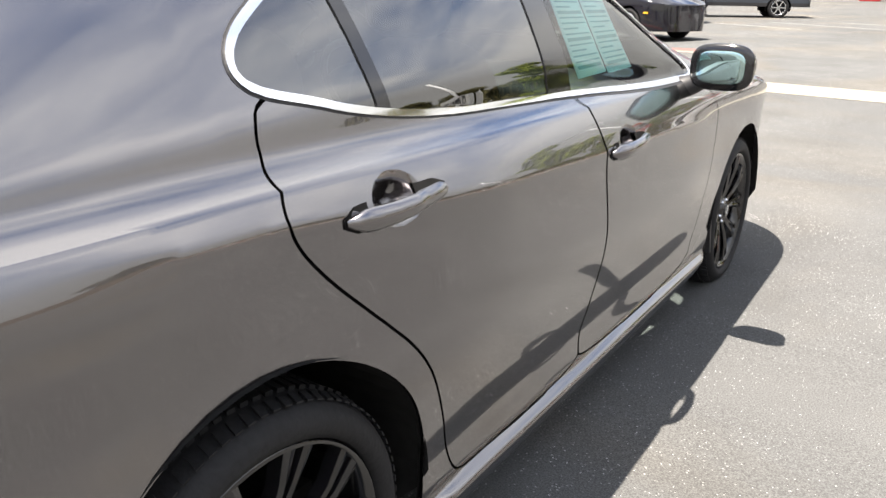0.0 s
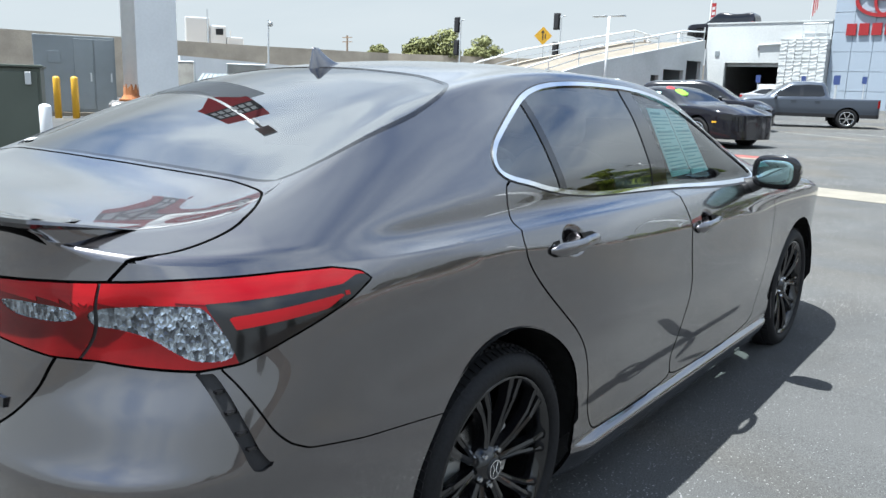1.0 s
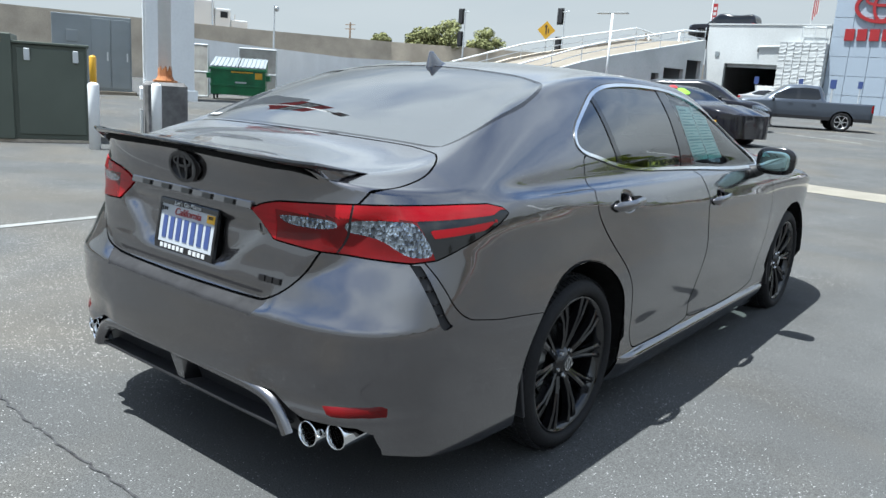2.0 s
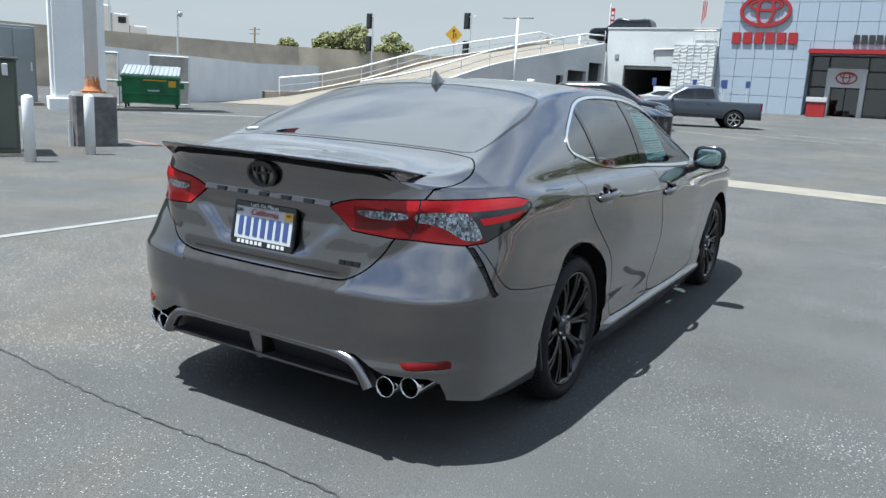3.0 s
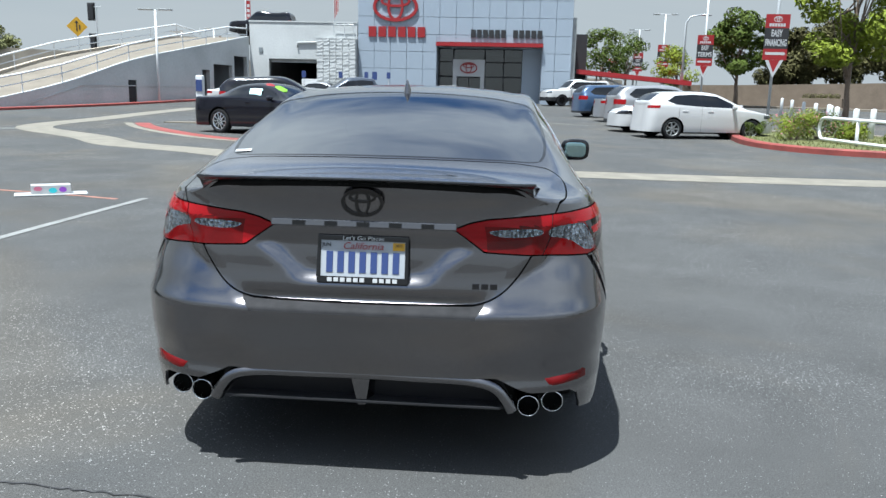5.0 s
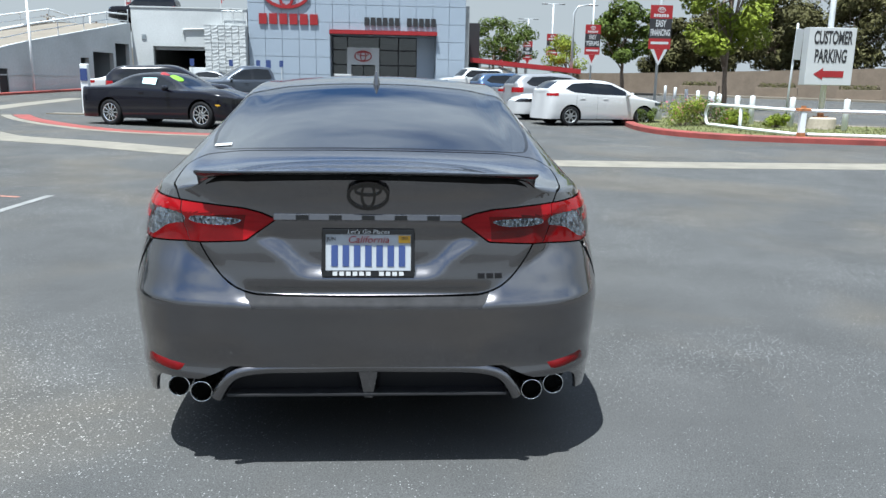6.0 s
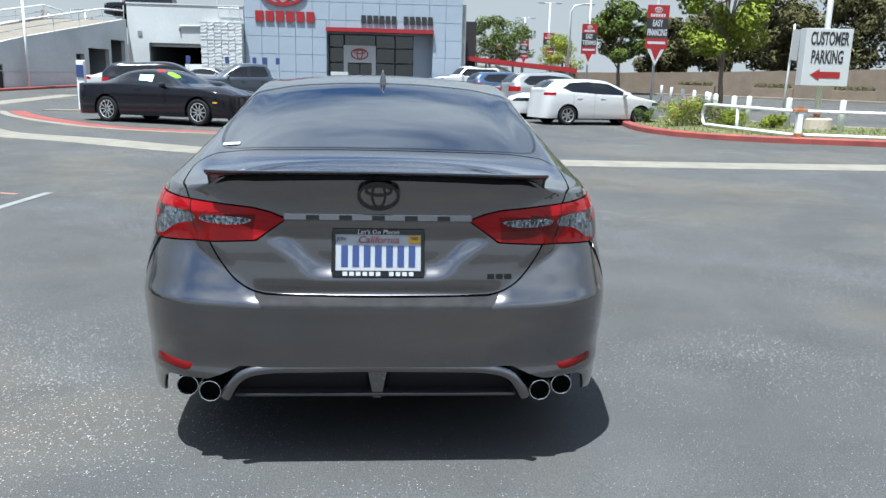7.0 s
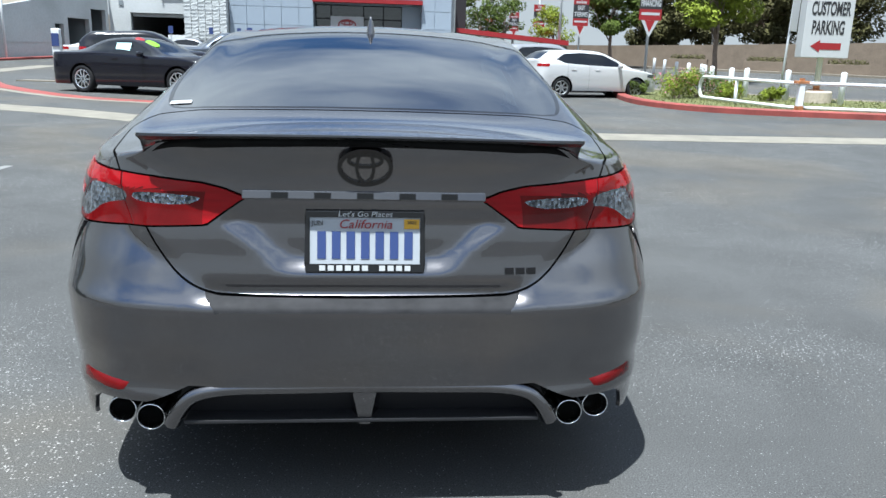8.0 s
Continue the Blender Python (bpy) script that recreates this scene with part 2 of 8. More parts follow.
def asphalt():
    m = material("asphalt", (0.115, 0.114, 0.114), rough=0.85, spec=0.05, grain=0.0, bump=0.5, bump_scale=150)
    nt = m.node_tree
    b = nt.nodes["Principled BSDF"]
    tc = nt.nodes["Texture Coordinate"]

    def tex(scale, detail, dist=0.0, vec=None):
        n = nt.nodes.new("ShaderNodeTexNoise")
        n.inputs["Scale"].default_value = scale
        n.inputs["Detail"].default_value = detail
        n.inputs["Distortion"].default_value = dist
        nt.links.new(vec or tc.outputs["Object"], n.inputs["Vector"])
        return n.outputs["Fac"]

    def rng(sock, a, c, lo, hi):
        r = nt.nodes.new("ShaderNodeMapRange")
        for k, v in (("From Min", a), ("From Max", c), ("To Min", lo), ("To Max", hi)):
            r.inputs[k].default_value = v
        nt.links.new(sock, r.inputs["Value"])
        return r.outputs[0]

    def mul(a, c):
        n = nt.nodes.new("ShaderNodeMath")
        n.operation = "MULTIPLY"
        nt.links.new(a, n.inputs[0])
        nt.links.new(c, n.inputs[1])
        return n.outputs[0]

    fine = rng(tex(200, 3), 0.32, 0.68, 0.66, 1.34)
    mid = rng(tex(1.6, 7, 0.4), 0.3, 0.7, 0.90, 1.10)
    big = rng(tex(0.23, 6, 0.8), 0.3, 0.7, 0.90, 1.10)
    # long faint tyre sweeps
    mp = nt.nodes.new("ShaderNodeMapping")
    mp.inputs["Scale"].default_value = (0.35, 2.4, 1)
    mp.inputs["Rotation"].default_value = (0, 0, 0.35)
    nt.links.new(tc.outputs["Object"], mp.inputs["Vector"])
    sweep = rng(tex(0.9, 5, 1.2, mp.outputs[0]), 0.3, 0.7, 0.975, 1.02)
    # pale stones showing in the wear
    vo = nt.nodes.new("ShaderNodeTexVoronoi")
    vo.inputs["Scale"].default_value = 95.0
    nt.links.new(tc.outputs["Object"], vo.inputs["Vector"])
    worn = rng(tex(0.55, 5, 0.5), 0.38, 0.62, 0.17, 0.40)
    n = nt.nodes.new("ShaderNodeMath")
    n.operation = "LESS_THAN"
    nt.links.new(vo.outputs["Distance"], n.inputs[0])
    nt.links.new(worn, n.inputs[1])
    bright = rng(vo.outputs["Color"], 0.62, 1.0, 0.0, 3.6)
    stones = mul(n.outputs[0], bright)
    add = nt.nodes.new("ShaderNodeMath")
    add.operation = "ADD"
    nt.links.new(mul(mul(fine, mid), mul(big, sweep)), add.inputs[0])
    nt.links.new(stones, add.inputs[1])
    vm = nt.nodes.new("ShaderNodeVectorMath")
    vm.operation = "SCALE"
    tint = nt.nodes.new("ShaderNodeMixRGB")
    tint.inputs["Color1"].default_value = (0.0695, 0.0705, 0.0705, 1)
    tint.inputs["Color2"].default_value = (0.083, 0.078, 0.070, 1)
    nt.links.new(rng(tex(0.38, 6, 1.0), 0.46, 0.66, 0.0, 1.0), tint.inputs["Fac"])
    nt.links.new(tint.outputs[0], vm.inputs[0])
    nt.links.new(add.outputs[0], vm.inputs["Scale"])
    nt.links.new(vm.outputs[0], b.inputs["Base Color"])
    return m


def faceted(m):
    """Small moulded cells of uneven brightness, as in a lamp's inner reflector."""
    nt = m.node_tree
    b = nt.nodes["Principled BSDF"]
    mp = nt.nodes.new("ShaderNodeMapping")
    mp.inputs["Scale"].default_value = (1.0, 1.0, 0.55)
    nt.links.new(nt.nodes["Texture Coordinate"].outputs["Object"], mp.inputs["Vector"])
    vo = nt.nodes.new("ShaderNodeTexVoronoi")
    vo.distance = "CHEBYCHEV"
    vo.inputs["Scale"].default_value = 150.0
    vo.inputs["Randomness"].default_value = 0.7
    nt.links.new(mp.outputs[0], vo.inputs["Vector"])
    sep = nt.nodes.new("ShaderNodeSeparateColor")
    nt.links.new(vo.outputs["Color"], sep.inputs[0])
    cr = nt.nodes.new("ShaderNodeValToRGB")
    cr.color_ramp.elements[0].position, cr.color_ramp.elements[0].color = 0.15, (0.045, 0.05, 0.06, 1)
    cr.color_ramp.elements[1].position, cr.color_ramp.elements[1].color = 0.95, (0.36, 0.41, 0.46, 1)
    nt.links.new(sep.outputs[0], cr.inputs[0])
    nt.links.new(cr.outputs["Color"], b.inputs["Base Color"])
    bp = nt.nodes.new("ShaderNodeBump")
    bp.inputs["Strength"].default_value = 0.8
    bp.inputs["Distance"].default_value = 0.006
    nt.links.new(vo.outputs["Distance"], bp.inputs["Height"])
    nt.links.new(bp.outputs[0], b.inputs["Normal"])
    return m


faceted(CLEAR_LENS)
ASPHALT = asphalt()

# ---- the sedan's body: lofted surfaces, cut into panels along its joints ----
def spline(xs, ys):
    """A natural cubic spline through the knots, straight beyond its ends."""
    xs, ys = np.asarray(xs, float), np.asarray(ys, float)
    n = len(xs)
    hh = np.diff(xs)
    a = np.eye(n)
    r = np.zeros(n)
    for i in range(1, n - 1):
        a[i, i - 1], a[i, i], a[i, i + 1] = hh[i - 1], 2 * (hh[i - 1] + hh[i]), hh[i]
        r[i] = 6 * ((ys[i + 1] - ys[i]) / hh[i] - (ys[i] - ys[i - 1]) / hh[i - 1])
    m = np.linalg.solve(a, r)

    def f(x):
        x = np.clip(np.asarray(x, float), xs[0], xs[-1])
        i = np.clip(np.searchsorted(xs, x) - 1, 0, n - 2)
        t = x - xs[i]
        u = xs[i + 1] - x
        return (m[i] * u ** 3 + m[i + 1] * t ** 3) / (6 * hh[i]) + (ys[i] / hh[i] - m[i] * hh[i] / 6) * u + (ys[i + 1] / hh[i] - m[i + 1] * hh[i] / 6) * t
    return f


def ramp01(x, a, b):
    t = np.clip((np.asarray(x, float) - a) / (b - a), 0, 1)
    return t * t * (3 - 2 * t)


CAR_LEN = 4.88
HALF_W = spline([0.15, 0.20, 0.26, 0.32, 0.45, 0.60, 0.75, 0.84, 0.90, 0.95, 1.0, 1.05, 1.10],
                [0.835, 0.868, 0.888, 0.895, 0.902, 0.910, 0.915, 0.921, 0.916, 0.895, 0.860, 0.825, 0.79])
REAR_MID = spline([0.15, 0.22, 0.30, 0.42, 0.50, 0.60, 0.640, 0.648, 0.668, 0.70, 0.76, 0.83, 0.90, 0.945, 0.975, 1.0, 1.03, 1.06, 1.10],
                  [0.055, 0.034, 0.016, 0.000, -0.005, -0.005, -0.004, 0.000, 0.034, 0.038, 0.042, 0.050, 0.060, 0.060, 0.061, 0.060, 0.055, 0.043, 0.016])
REAR_SIDE = spline([0.15, 0.22, 0.30, 0.345, 0.375, 0.40, 0.50, 0.60, 0.636, 0.648, 0.66, 0.75, 0.845, 0.90, 0.97, 1.03, 1.10],
                   [0.055, 0.034, 0.018, 0.010, 0.000, 0.006, -0.003, -0.006, -0.006, -0.003, 0.004, 0.043, 0.080, 0.085, 0.082, 0.075, 0.06])
TOP_Z = spline([0.0, 0.06, 0.09, 0.115, 0.14, 0.18, 0.25, 0.35, 0.6, 1.0, 1.5, 2.4, 3.2, 3.6, 4.2, 4.6, 4.88],
               [1.096, 1.094, 1.088, 1.074, 1.052, 1.030, 1.015, 1.005, 0.99, 0.985, 0.985, 0.985, 0.975, 0.955, 0.88, 0.78, 0.68])
CENTRE_Z = spline([0.0, 0.15, 0.30, 0.44, 0.6, 0.8, 1.0, 1.25, 1.45, 1.7, 2.1, 2.5, 2.75, 3.0, 3.3, 3.6, 4.0, 4.4, 4.88],
                  [1.085, 1.10, 1.105, 1.122, 1.195, 1.275, 1.342, 1.403, 1.428, 1.445, 1.448, 1.425, 1.375, 1.275, 1.14, 1.05, 1.01, 0.94, 0.70])
RAIL_X = spline([0.0, 0.15, 0.3, 0.5, 0.8, 1.0, 1.25, 1.6, 2.2, 2.6, 2.9, 3.2, 3.5, 4.0, 4.88],
                [0.60, 0.66, 0.70, 0.695, 0.650, 0.622, 0.605, 0.600, 0.605, 0.61, 0.625, 0.66, 0.70, 0.68, 0.45])
RAIL_Z = spline([0.0, 0.15, 0.3, 0.5, 0.8, 1.0, 1.25, 1.6, 2.2, 2.6, 2.9, 3.2, 3.5, 4.0, 4.4, 4.88],
                [1.085, 1.065, 1.062, 1.103, 1.217, 1.287, 1.352, 1.398, 1.400, 1.36, 1.27, 1.14, 1.04, 0.97, 0.90, 0.69])
NS, NA, NB = 300, 90, 96


HOLLOW = [(-0.50, 0.918), (-0.215, 0.722), (0.215, 0.722), (0.39, 0.86), (0.36, 0.918)]


def outline_distance(p, poly):
    """Signed distance of points to a closed outline; negative inside."""
    p = np.asarray(p, float)
    d = np.full(len(p), 1e9)
    inside = np.zeros(len(p), bool)
    n = len(poly)
    for i in range(n):
        (ax, ay), (bx, by) = poly[i], poly[(i + 1) % n]
        ex, ey = bx - ax, by - ay
        wx, wy = p[:, 0] - ax, p[:, 1] - ay
        t = np.clip((wx * ex + wy * ey) / (ex * ex + ey * ey + 1e-12), 0, 1)
        d = np.minimum(d, np.hypot(wx - ex * t, wy - ey * t))
        if ay != by:
            c = ((ay > p[:, 1]) != (by > p[:, 1])) & (p[:, 0] < (bx - ax) * (p[:, 1] - ay) / (by - ay) + ax)
            inside ^= c
    return np.where(inside, -d, d)


def near_outline(p, poly, margin=0.22):
    """The same distance, worked out only near the outline; 1 elsewhere."""
    q = np.asarray(poly)
    on = ((p >= q.min(0) - margin) & (p <= q.max(0) + margin)).all(1)
    out = np.ones(len(p))
    out[on] = outline_distance(p[on], poly)
    return out


def softened(poly, times=2):
    """An outline with its corners cut round."""
    for _ in range(times):
        poly = [tuple(a * k + b * (1 - k) for a, b in zip(p, q)) for p, q in zip(poly, poly[1:] + poly[:1]) for k in (0.75, 0.25)]
    return poly


def plan(phi, half, start, run, power):
    """The rear (or front) end of a plan outline: a superellipse."""
    c, s = np.cos(phi), np.sin(phi)
    return half * s ** (2 / power), start + run * (1 - c ** (2 / power))


def trunk_amount(x, z):
    """1 inside the boot lid's width, 0 out on the bumper's corners."""
    edge = 0.40 + 0.20 * ramp01(z, 0.66, 0.86) + 0.1 * ramp01(z, 0.86, 1.0)
    return 1 - ramp01(x, edge - 0.03, edge + 0.07)


def skirt_column(k, z):
    """Points of the lower body at heights z: k from the rear centre (0) round to the front (1)."""
    z = np.asarray(z, float)
    half = HALF_W(z)
    a, b = 0.40, 0.80
    if k < a:
        phi = k / a * math.pi / 2
        run = 0.80 + 0.34 * ramp01(z, 0.62, 0.92)
        x, y = plan(phi, 1.0, 0.0, run, 4.3)
        y = y * (1 + (1.12 / run - 1) * ramp01(phi, 1.15, 1.5708))
        x = x * half
        w = trunk_amount(x, z)
        back = REAR_MID(z) * w + REAR_SIDE(z) * (1 - w)
        # hollow round the plate, under the overhanging strip
        back = back + np.where((x < 0.45) & (z > 0.70) & (z < 0.925), 0.022 * ramp01(-outline_distance(np.stack([x, z], 1), HOLLOW), 0.0, 0.055), 0.0)
        y = y + back * (1 - ramp01(y, 0.1, 0.9))
    elif k > b:
        x, y = plan((1 - k) / (1 - b) * math.pi / 2, 1.0, 0.0, 1.0, 3.0)
        x, y = x * half, np.full(len(z), CAR_LEN - y)
    else:
        x, y = half, np.full(len(z), 1.12 + (k - a) / (b - a) * (CAR_LEN - 2.12))
    # full doors, drawn in at the foot
    door = ramp01(y, 1.15, 1.8) * (1 - ramp01(y, 3.0, 3.6))
    x = x + 0.022 * door * np.exp(-((z - 0.66) / 0.15) ** 2) - 0.010 * door * np.exp(-((z - 0.36) / 0.06) ** 2)
    # haunch over the rear wheel, hollowed under the shoulder; proud sill
    haunch = ramp01(y, 0.2, 0.75) * (1 - ramp01(y, 1.1, 1.8))
    x = x + haunch * (0.009 - 0.042 * ramp01(z, 0.54, 0.86) + 0.033 * ramp01(z, 0.87, 1.04))
    x = x + 0.032 * ramp01(y, 1.45, 1.62) * (1 - ramp01(y, 3.42, 3.56)) * (1 - ramp01(z, 0.250, 0.268))
    # crease along the doors, dying out over the rear wheel
    x = x + 0.008 * ramp01(y, 0.80, 1.15) * (1 - ramp01(y, 2.9, 3.3)) * np.exp(-np.abs(z - np.interp(y, (0.85, 1.56, 2.32, 3.3), (0.965, 0.907, 0.875, 0.84))) / 0.024)
    return np.stack([x, y, z], 1)


def skirt_point(k, z, t=0):
    return tuple(float(v) for v in skirt_column(k, np.array([z]))[0])


def body_grid():
    """Vertices and faces of the right half: the skirt, then the deck and cabin above it."""
    ks = np.linspace(0, 1, NS)
    base = [skirt_point(k, 0.9, 0) for k in ks]
    verts, row = [], {}
    for i, k in enumerate(ks):
        yb = max(base[i][1], 0.0)
        top = float(TOP_Z(yb))
        low = 0.275 - 0.06 * ramp01(yb, 0.2, 0.65) - 0.07 * ramp01(yb, 1.1, 1.45) + 0.06 * ramp01(yb, 3.5, 3.7)
        for j, p in enumerate(skirt_column(k, low + (top - low) * np.arange(NA + 1) / NA)):
            row[i, j] = len(verts)
            verts.append(tuple(p))
    faces = []
    for i in range(NS - 1):
        for j in range(NA):
            faces.append((row[i, j], row[i + 1, j], row[i + 1, j + 1], row[i, j + 1]))
    for i in range(NS):
        xb, y, zb = verts[row[i, NA]]
        row[i, NA, 0] = row[i, NA]
        yy = min(max(y, 0.0), CAR_LEN)
        xr, zr, zc = float(RAIL_X(yy)), float(RAIL_Z(yy)), float(CENTRE_Z(yy))
        xr = min(xr, xb * 0.86)
        zr = zr if xb > 0.6 else zb + (zr - zb) * xb / 0.6
        zc = zc if xb > 0.6 else zb + (zc - zb) * xb / 0.6
        cabin = ramp01(zr - zb, 0.04, 0.25)
        px = [xb, xb * (1 - 0.055 * cabin) - 0.02 * (1 - cabin) * xb, None] + [xr * c for c in (1, 0.90, 0.77, 0.60, 0.40, 0.20, 0)]
        pz = [zb, zb + 0.028 * cabin + 0.02 * (1 - cabin) * (zr - zb) / 0.06, None] + [zc - (zc - zr) * c ** 2.1 for c in (1, 0.90, 0.77, 0.60, 0.40, 0.20, 0)]
        fs = (0.14, 0.34, 0.55, 0.75, 0.90)
        px[2:3] = [px[1] + (xr - px[1]) * f + 0.115 * cabin * f * (1 - f) for f in fs]
        pz[2:3] = [pz[1] + (zr - pz[1]) * f for f in fs]
        d = np.r_[0, np.cumsum(np.hypot(np.diff(px), np.diff(pz)) + 1e-4)]
        d /= d[-1]
        # mirrored knots beyond the centre keep the roof level there
        dd = np.r_[d, 2 - d[-2::-1]]
        fx = spline(dd, np.r_[px, [-v for v in px[-2::-1]]])
        fz = spline(dd, np.r_[pz, pz[-2::-1]])
        tt = np.arange(1, NB + 1) / NB
        for j, (vx, vz) in enumerate(zip(fx(tt).tolist(), fz(tt).tolist()), 1):
            row[i, NA, j] = len(verts)
            verts.append((max(0.0, vx), y, vz))
    for i in range(NS - 1):
        for j in range(NB):
            faces.append((row[i, NA, j], row[i + 1, NA, j], row[i + 1, NA, j + 1], row[i, NA, j + 1]))
    return np.array(verts), faces


def slice_skin(data, faces, f):
    """Cut the faces along the line where the field f is zero; new points are appended to data."""
    f[np.abs(f) < 2e-5] = 2e-5
    pos = (f > 0).tolist()
    fl = f.tolist()
    made, out = {}, []
    for face in faces:
        a = pos[face[0]]
        for i in face[1:]:
            if pos[i] != a:
                break
        else:
            out.append(face)
            continue
        n = len(face)
        cross = [i for i in range(n) if pos[face[i]] != pos[face[(i + 1) % n]]]
        if len(cross) != 2 or any(abs(fl[face[i]]) > 0.2 or abs(fl[face[(i + 1) % n]]) > 0.2 for i in cross):
            out.append(face)
            continue
        one, two, cur = [], [], 0
        for i in range(n):
            p, q = face[i], face[(i + 1) % n]
            (one if cur == 0 else two).append(p)
            if i in cross:
                e = (min(p, q), max(p, q))
                if e not in made:
                    t = fl[e[0]] / (fl[e[0]] - fl[e[1]])
                    A, B = data[e[0]], data[e[1]]
                    made[e] = len(data)
                    sg = A[3] if B[3] > 8 else B[3] if A[3] > 8 else A[3] + t * (B[3] - A[3])
                    data.append(tuple(A[k] + t * (B[k] - A[k]) for k in range(3)) + (sg, 1.0 if A[4] > 0.5 and B[4] > 0.5 else 0.0))
                one.append(made[e])
                two.append(made[e])
                cur = 1 - cur
        out.append(tuple(one))
        out.append(tuple(two))
    return out


def by_size(faces):
    """The faces sorted into one index array for each number of corners."""
    sizes = {}
    for i, f in enumerate(faces):
        sizes.setdefault(len(f), []).append(i)
    return [(np.array(ids), np.array([faces[i] for i in ids])) for ids in sizes.values()]


def skin_normals(P, faces):
    N = np.zeros_like(P)
    for ids, a in by_size(faces):
        u, w = P[a[:, 1]] - P[a[:, 0]], P[a[:, 2]] - P[a[:, 0]]
        c = np.cross(u, w)
        if a.shape[1] > 3:
            c = c + np.cross(w, P[a[:, 3]] - P[a[:, 0]])
        for k in range(a.shape[1]):
            np.add.at(N, a[:, k], c)
    N[P[:, 0] < 1e-4, 0] = 0
    return N / (np.linalg.norm(N, axis=1)[:, None] + 1e-12)

# ---- mesh helpers ----
def soft(v, k=2.0):
    return k * math.log1p(math.exp(min(60.0, v / k)))


def ground_z(x, y):
    """The yard is level round the parked sedan and rises gently towards the showroom."""
    q = min(1.0, max(0.0, (-x - 18) / 16))
    q = q * q * (3 - 2 * q)
    return (0.0162 * (soft(y - 4) - soft(y - 60)) + 0.014 * (soft(y - 38) - soft(y - 60))) * (1 - 0.9 * q)


class Shape:
    """Collects vertices and faces for one mesh."""

    def __init__(self):
        self.v, self.f = [], []

    def add(self, verts, faces):
        n = len(self.v)
        self.v += [tuple(p) for p in verts]
        self.f += [tuple(i + n for i in f) for f in faces]
        return self

    def box(self, x0, x1, y0, y1, z0, z1, m=None, c=0.0):
        """A box; c: a chamfer round its four upright edges and its top."""
        if c:
            o = [(x0 + c, y0), (x1 - c, y0), (x1, y0 + c), (x1, y1 - c), (x1 - c, y1), (x0 + c, y1), (x0, y1 - c), (x0, y0 + c)]
            i = [(x0 + c, y0 + c), (x1 - c, y0 + c), (x1 - c, y0 + c), (x1 - c, y1 - c), (x1 - c, y1 - c), (x0 + c, y1 - c), (x0 + c, y1 - c), (x0 + c, y0 + c)]
            i = [((a * 0.999 + (x0 + x1) * 0.0005), (b * 0.999 + (y0 + y1) * 0.0005)) for a, b in i]
            p = [(*q, z0) for q in o] + [(*q, z1 - c) for q in o] + [(*q, z1) for q in i]
            f = [tuple(range(7, -1, -1)), tuple(range(16, 24))]
            for k in range(8):
                n = (k + 1) % 8
                f += [(k, n, 8 + n, 8 + k), (8 + k, 8 + n, 16 + n, 16 + k)]
        else:
            p = [(x, y, z) for z in (z0, z1) for x, y in ((x0, y0), (x1, y0), (x1, y1), (x0, y1))]
            f = [(3, 2, 1, 0), (4, 5, 6, 7), (0, 1, 5, 4), (1, 2, 6, 5), (2, 3, 7, 6), (3, 0, 4, 7)]
        if m:
            p = [m @ Vector(q) for q in p]
        return self.add(p, f)

    def tube(self, pts, r, n=10, ends=True):
        """A round bar along the points; r: one radius or one for each point."""
        pts = [Vector(p) for p in pts]
        rr = r if isinstance(r, (list, tuple)) else [r] * len(pts)
        rings = []
        for i, p in enumerate(pts):
            d = (pts[min(i + 1, len(pts) - 1)] - pts[max(i - 1, 0)]).normalized()
            a = d.orthogonal().normalized() if i == 0 else (a - d * a.dot(d)).normalized()
            b = d.cross(a)
            rings.append([p + (a * math.cos(t) + b * math.sin(t)) * rr[i] for t in [2 * math.pi * k / n for k in range(n)]])
        v = [q for ring in rings for q in ring]
        f = [(i * n + k, i * n + (k + 1) % n, (i + 1) * n + (k + 1) % n, (i + 1) * n + k) for i in range(len(pts) - 1) for k in range(n)]
        if ends:
            f += [tuple(range(n - 1, -1, -1)), tuple((len(pts) - 1) * n + k for k in range(n))]
        return self.add(v, f)

    def prism(self, poly, z0, z1, m=None):
        """A flat outline (x, y) raised from z0 to z1; the outline runs anticlockwise."""
        n = len(poly)
        p = [(x, y, z0) for x, y in poly] + [(x, y, z1) for x, y in poly]
        if m:
            p = [m @ Vector(q) for q in p]
        f = [tuple(range(n - 1, -1, -1)), tuple(range(n, 2 * n))] + [(k, (k + 1) % n, n + (k + 1) % n, n + k) for k in range(n)]
        return self.add(p, f)

    def lathe(self, profile, n=40, m=None):
        """Profile (radius, along) turned round the x axis."""
        v, f = [], []
        for r, a in profile:
            for k in range(n):
                t = 2 * math.pi * k / n
                v.append((a, r * math.cos(t), r * math.sin(t)))
        for i in range(len(profile) - 1):
            for k in range(n):
                f.append((i * n + k, i * n + (k + 1) % n, (i + 1) * n + (k + 1) % n, (i + 1) * n + k))
        if m:
            v = [m @ Vector(q) for q in v]
        return self.add(v, f)

    def mesh(self, name, mat, smooth=False, bevel=0.0):
        me = bpy.data.meshes.new(name)
        me.from_pydata(self.v, [], self.f)
        if bevel:
            bm = bmesh.new()
            bm.from_mesh(me)
            bmesh.ops.remove_doubles(bm, verts=bm.verts, dist=1e-5)
            ed = [e for e in bm.edges if len(e.link_faces) == 2 and e.calc_face_angle(0) > 0.6]
            bmesh.ops.bevel(bm, geom=ed, offset=bevel, segments=2, affect="EDGES", profile=0.5)
            bm.to_mesh(me)
            bm.free()
        for mt in mat if isinstance(mat, (list, tuple)) else [mat]:
            me.materials.append(mt)
        me.validate()
        if smooth:
            for p in me.polygons:
                p.use_smooth = True
        me.update()
        return me


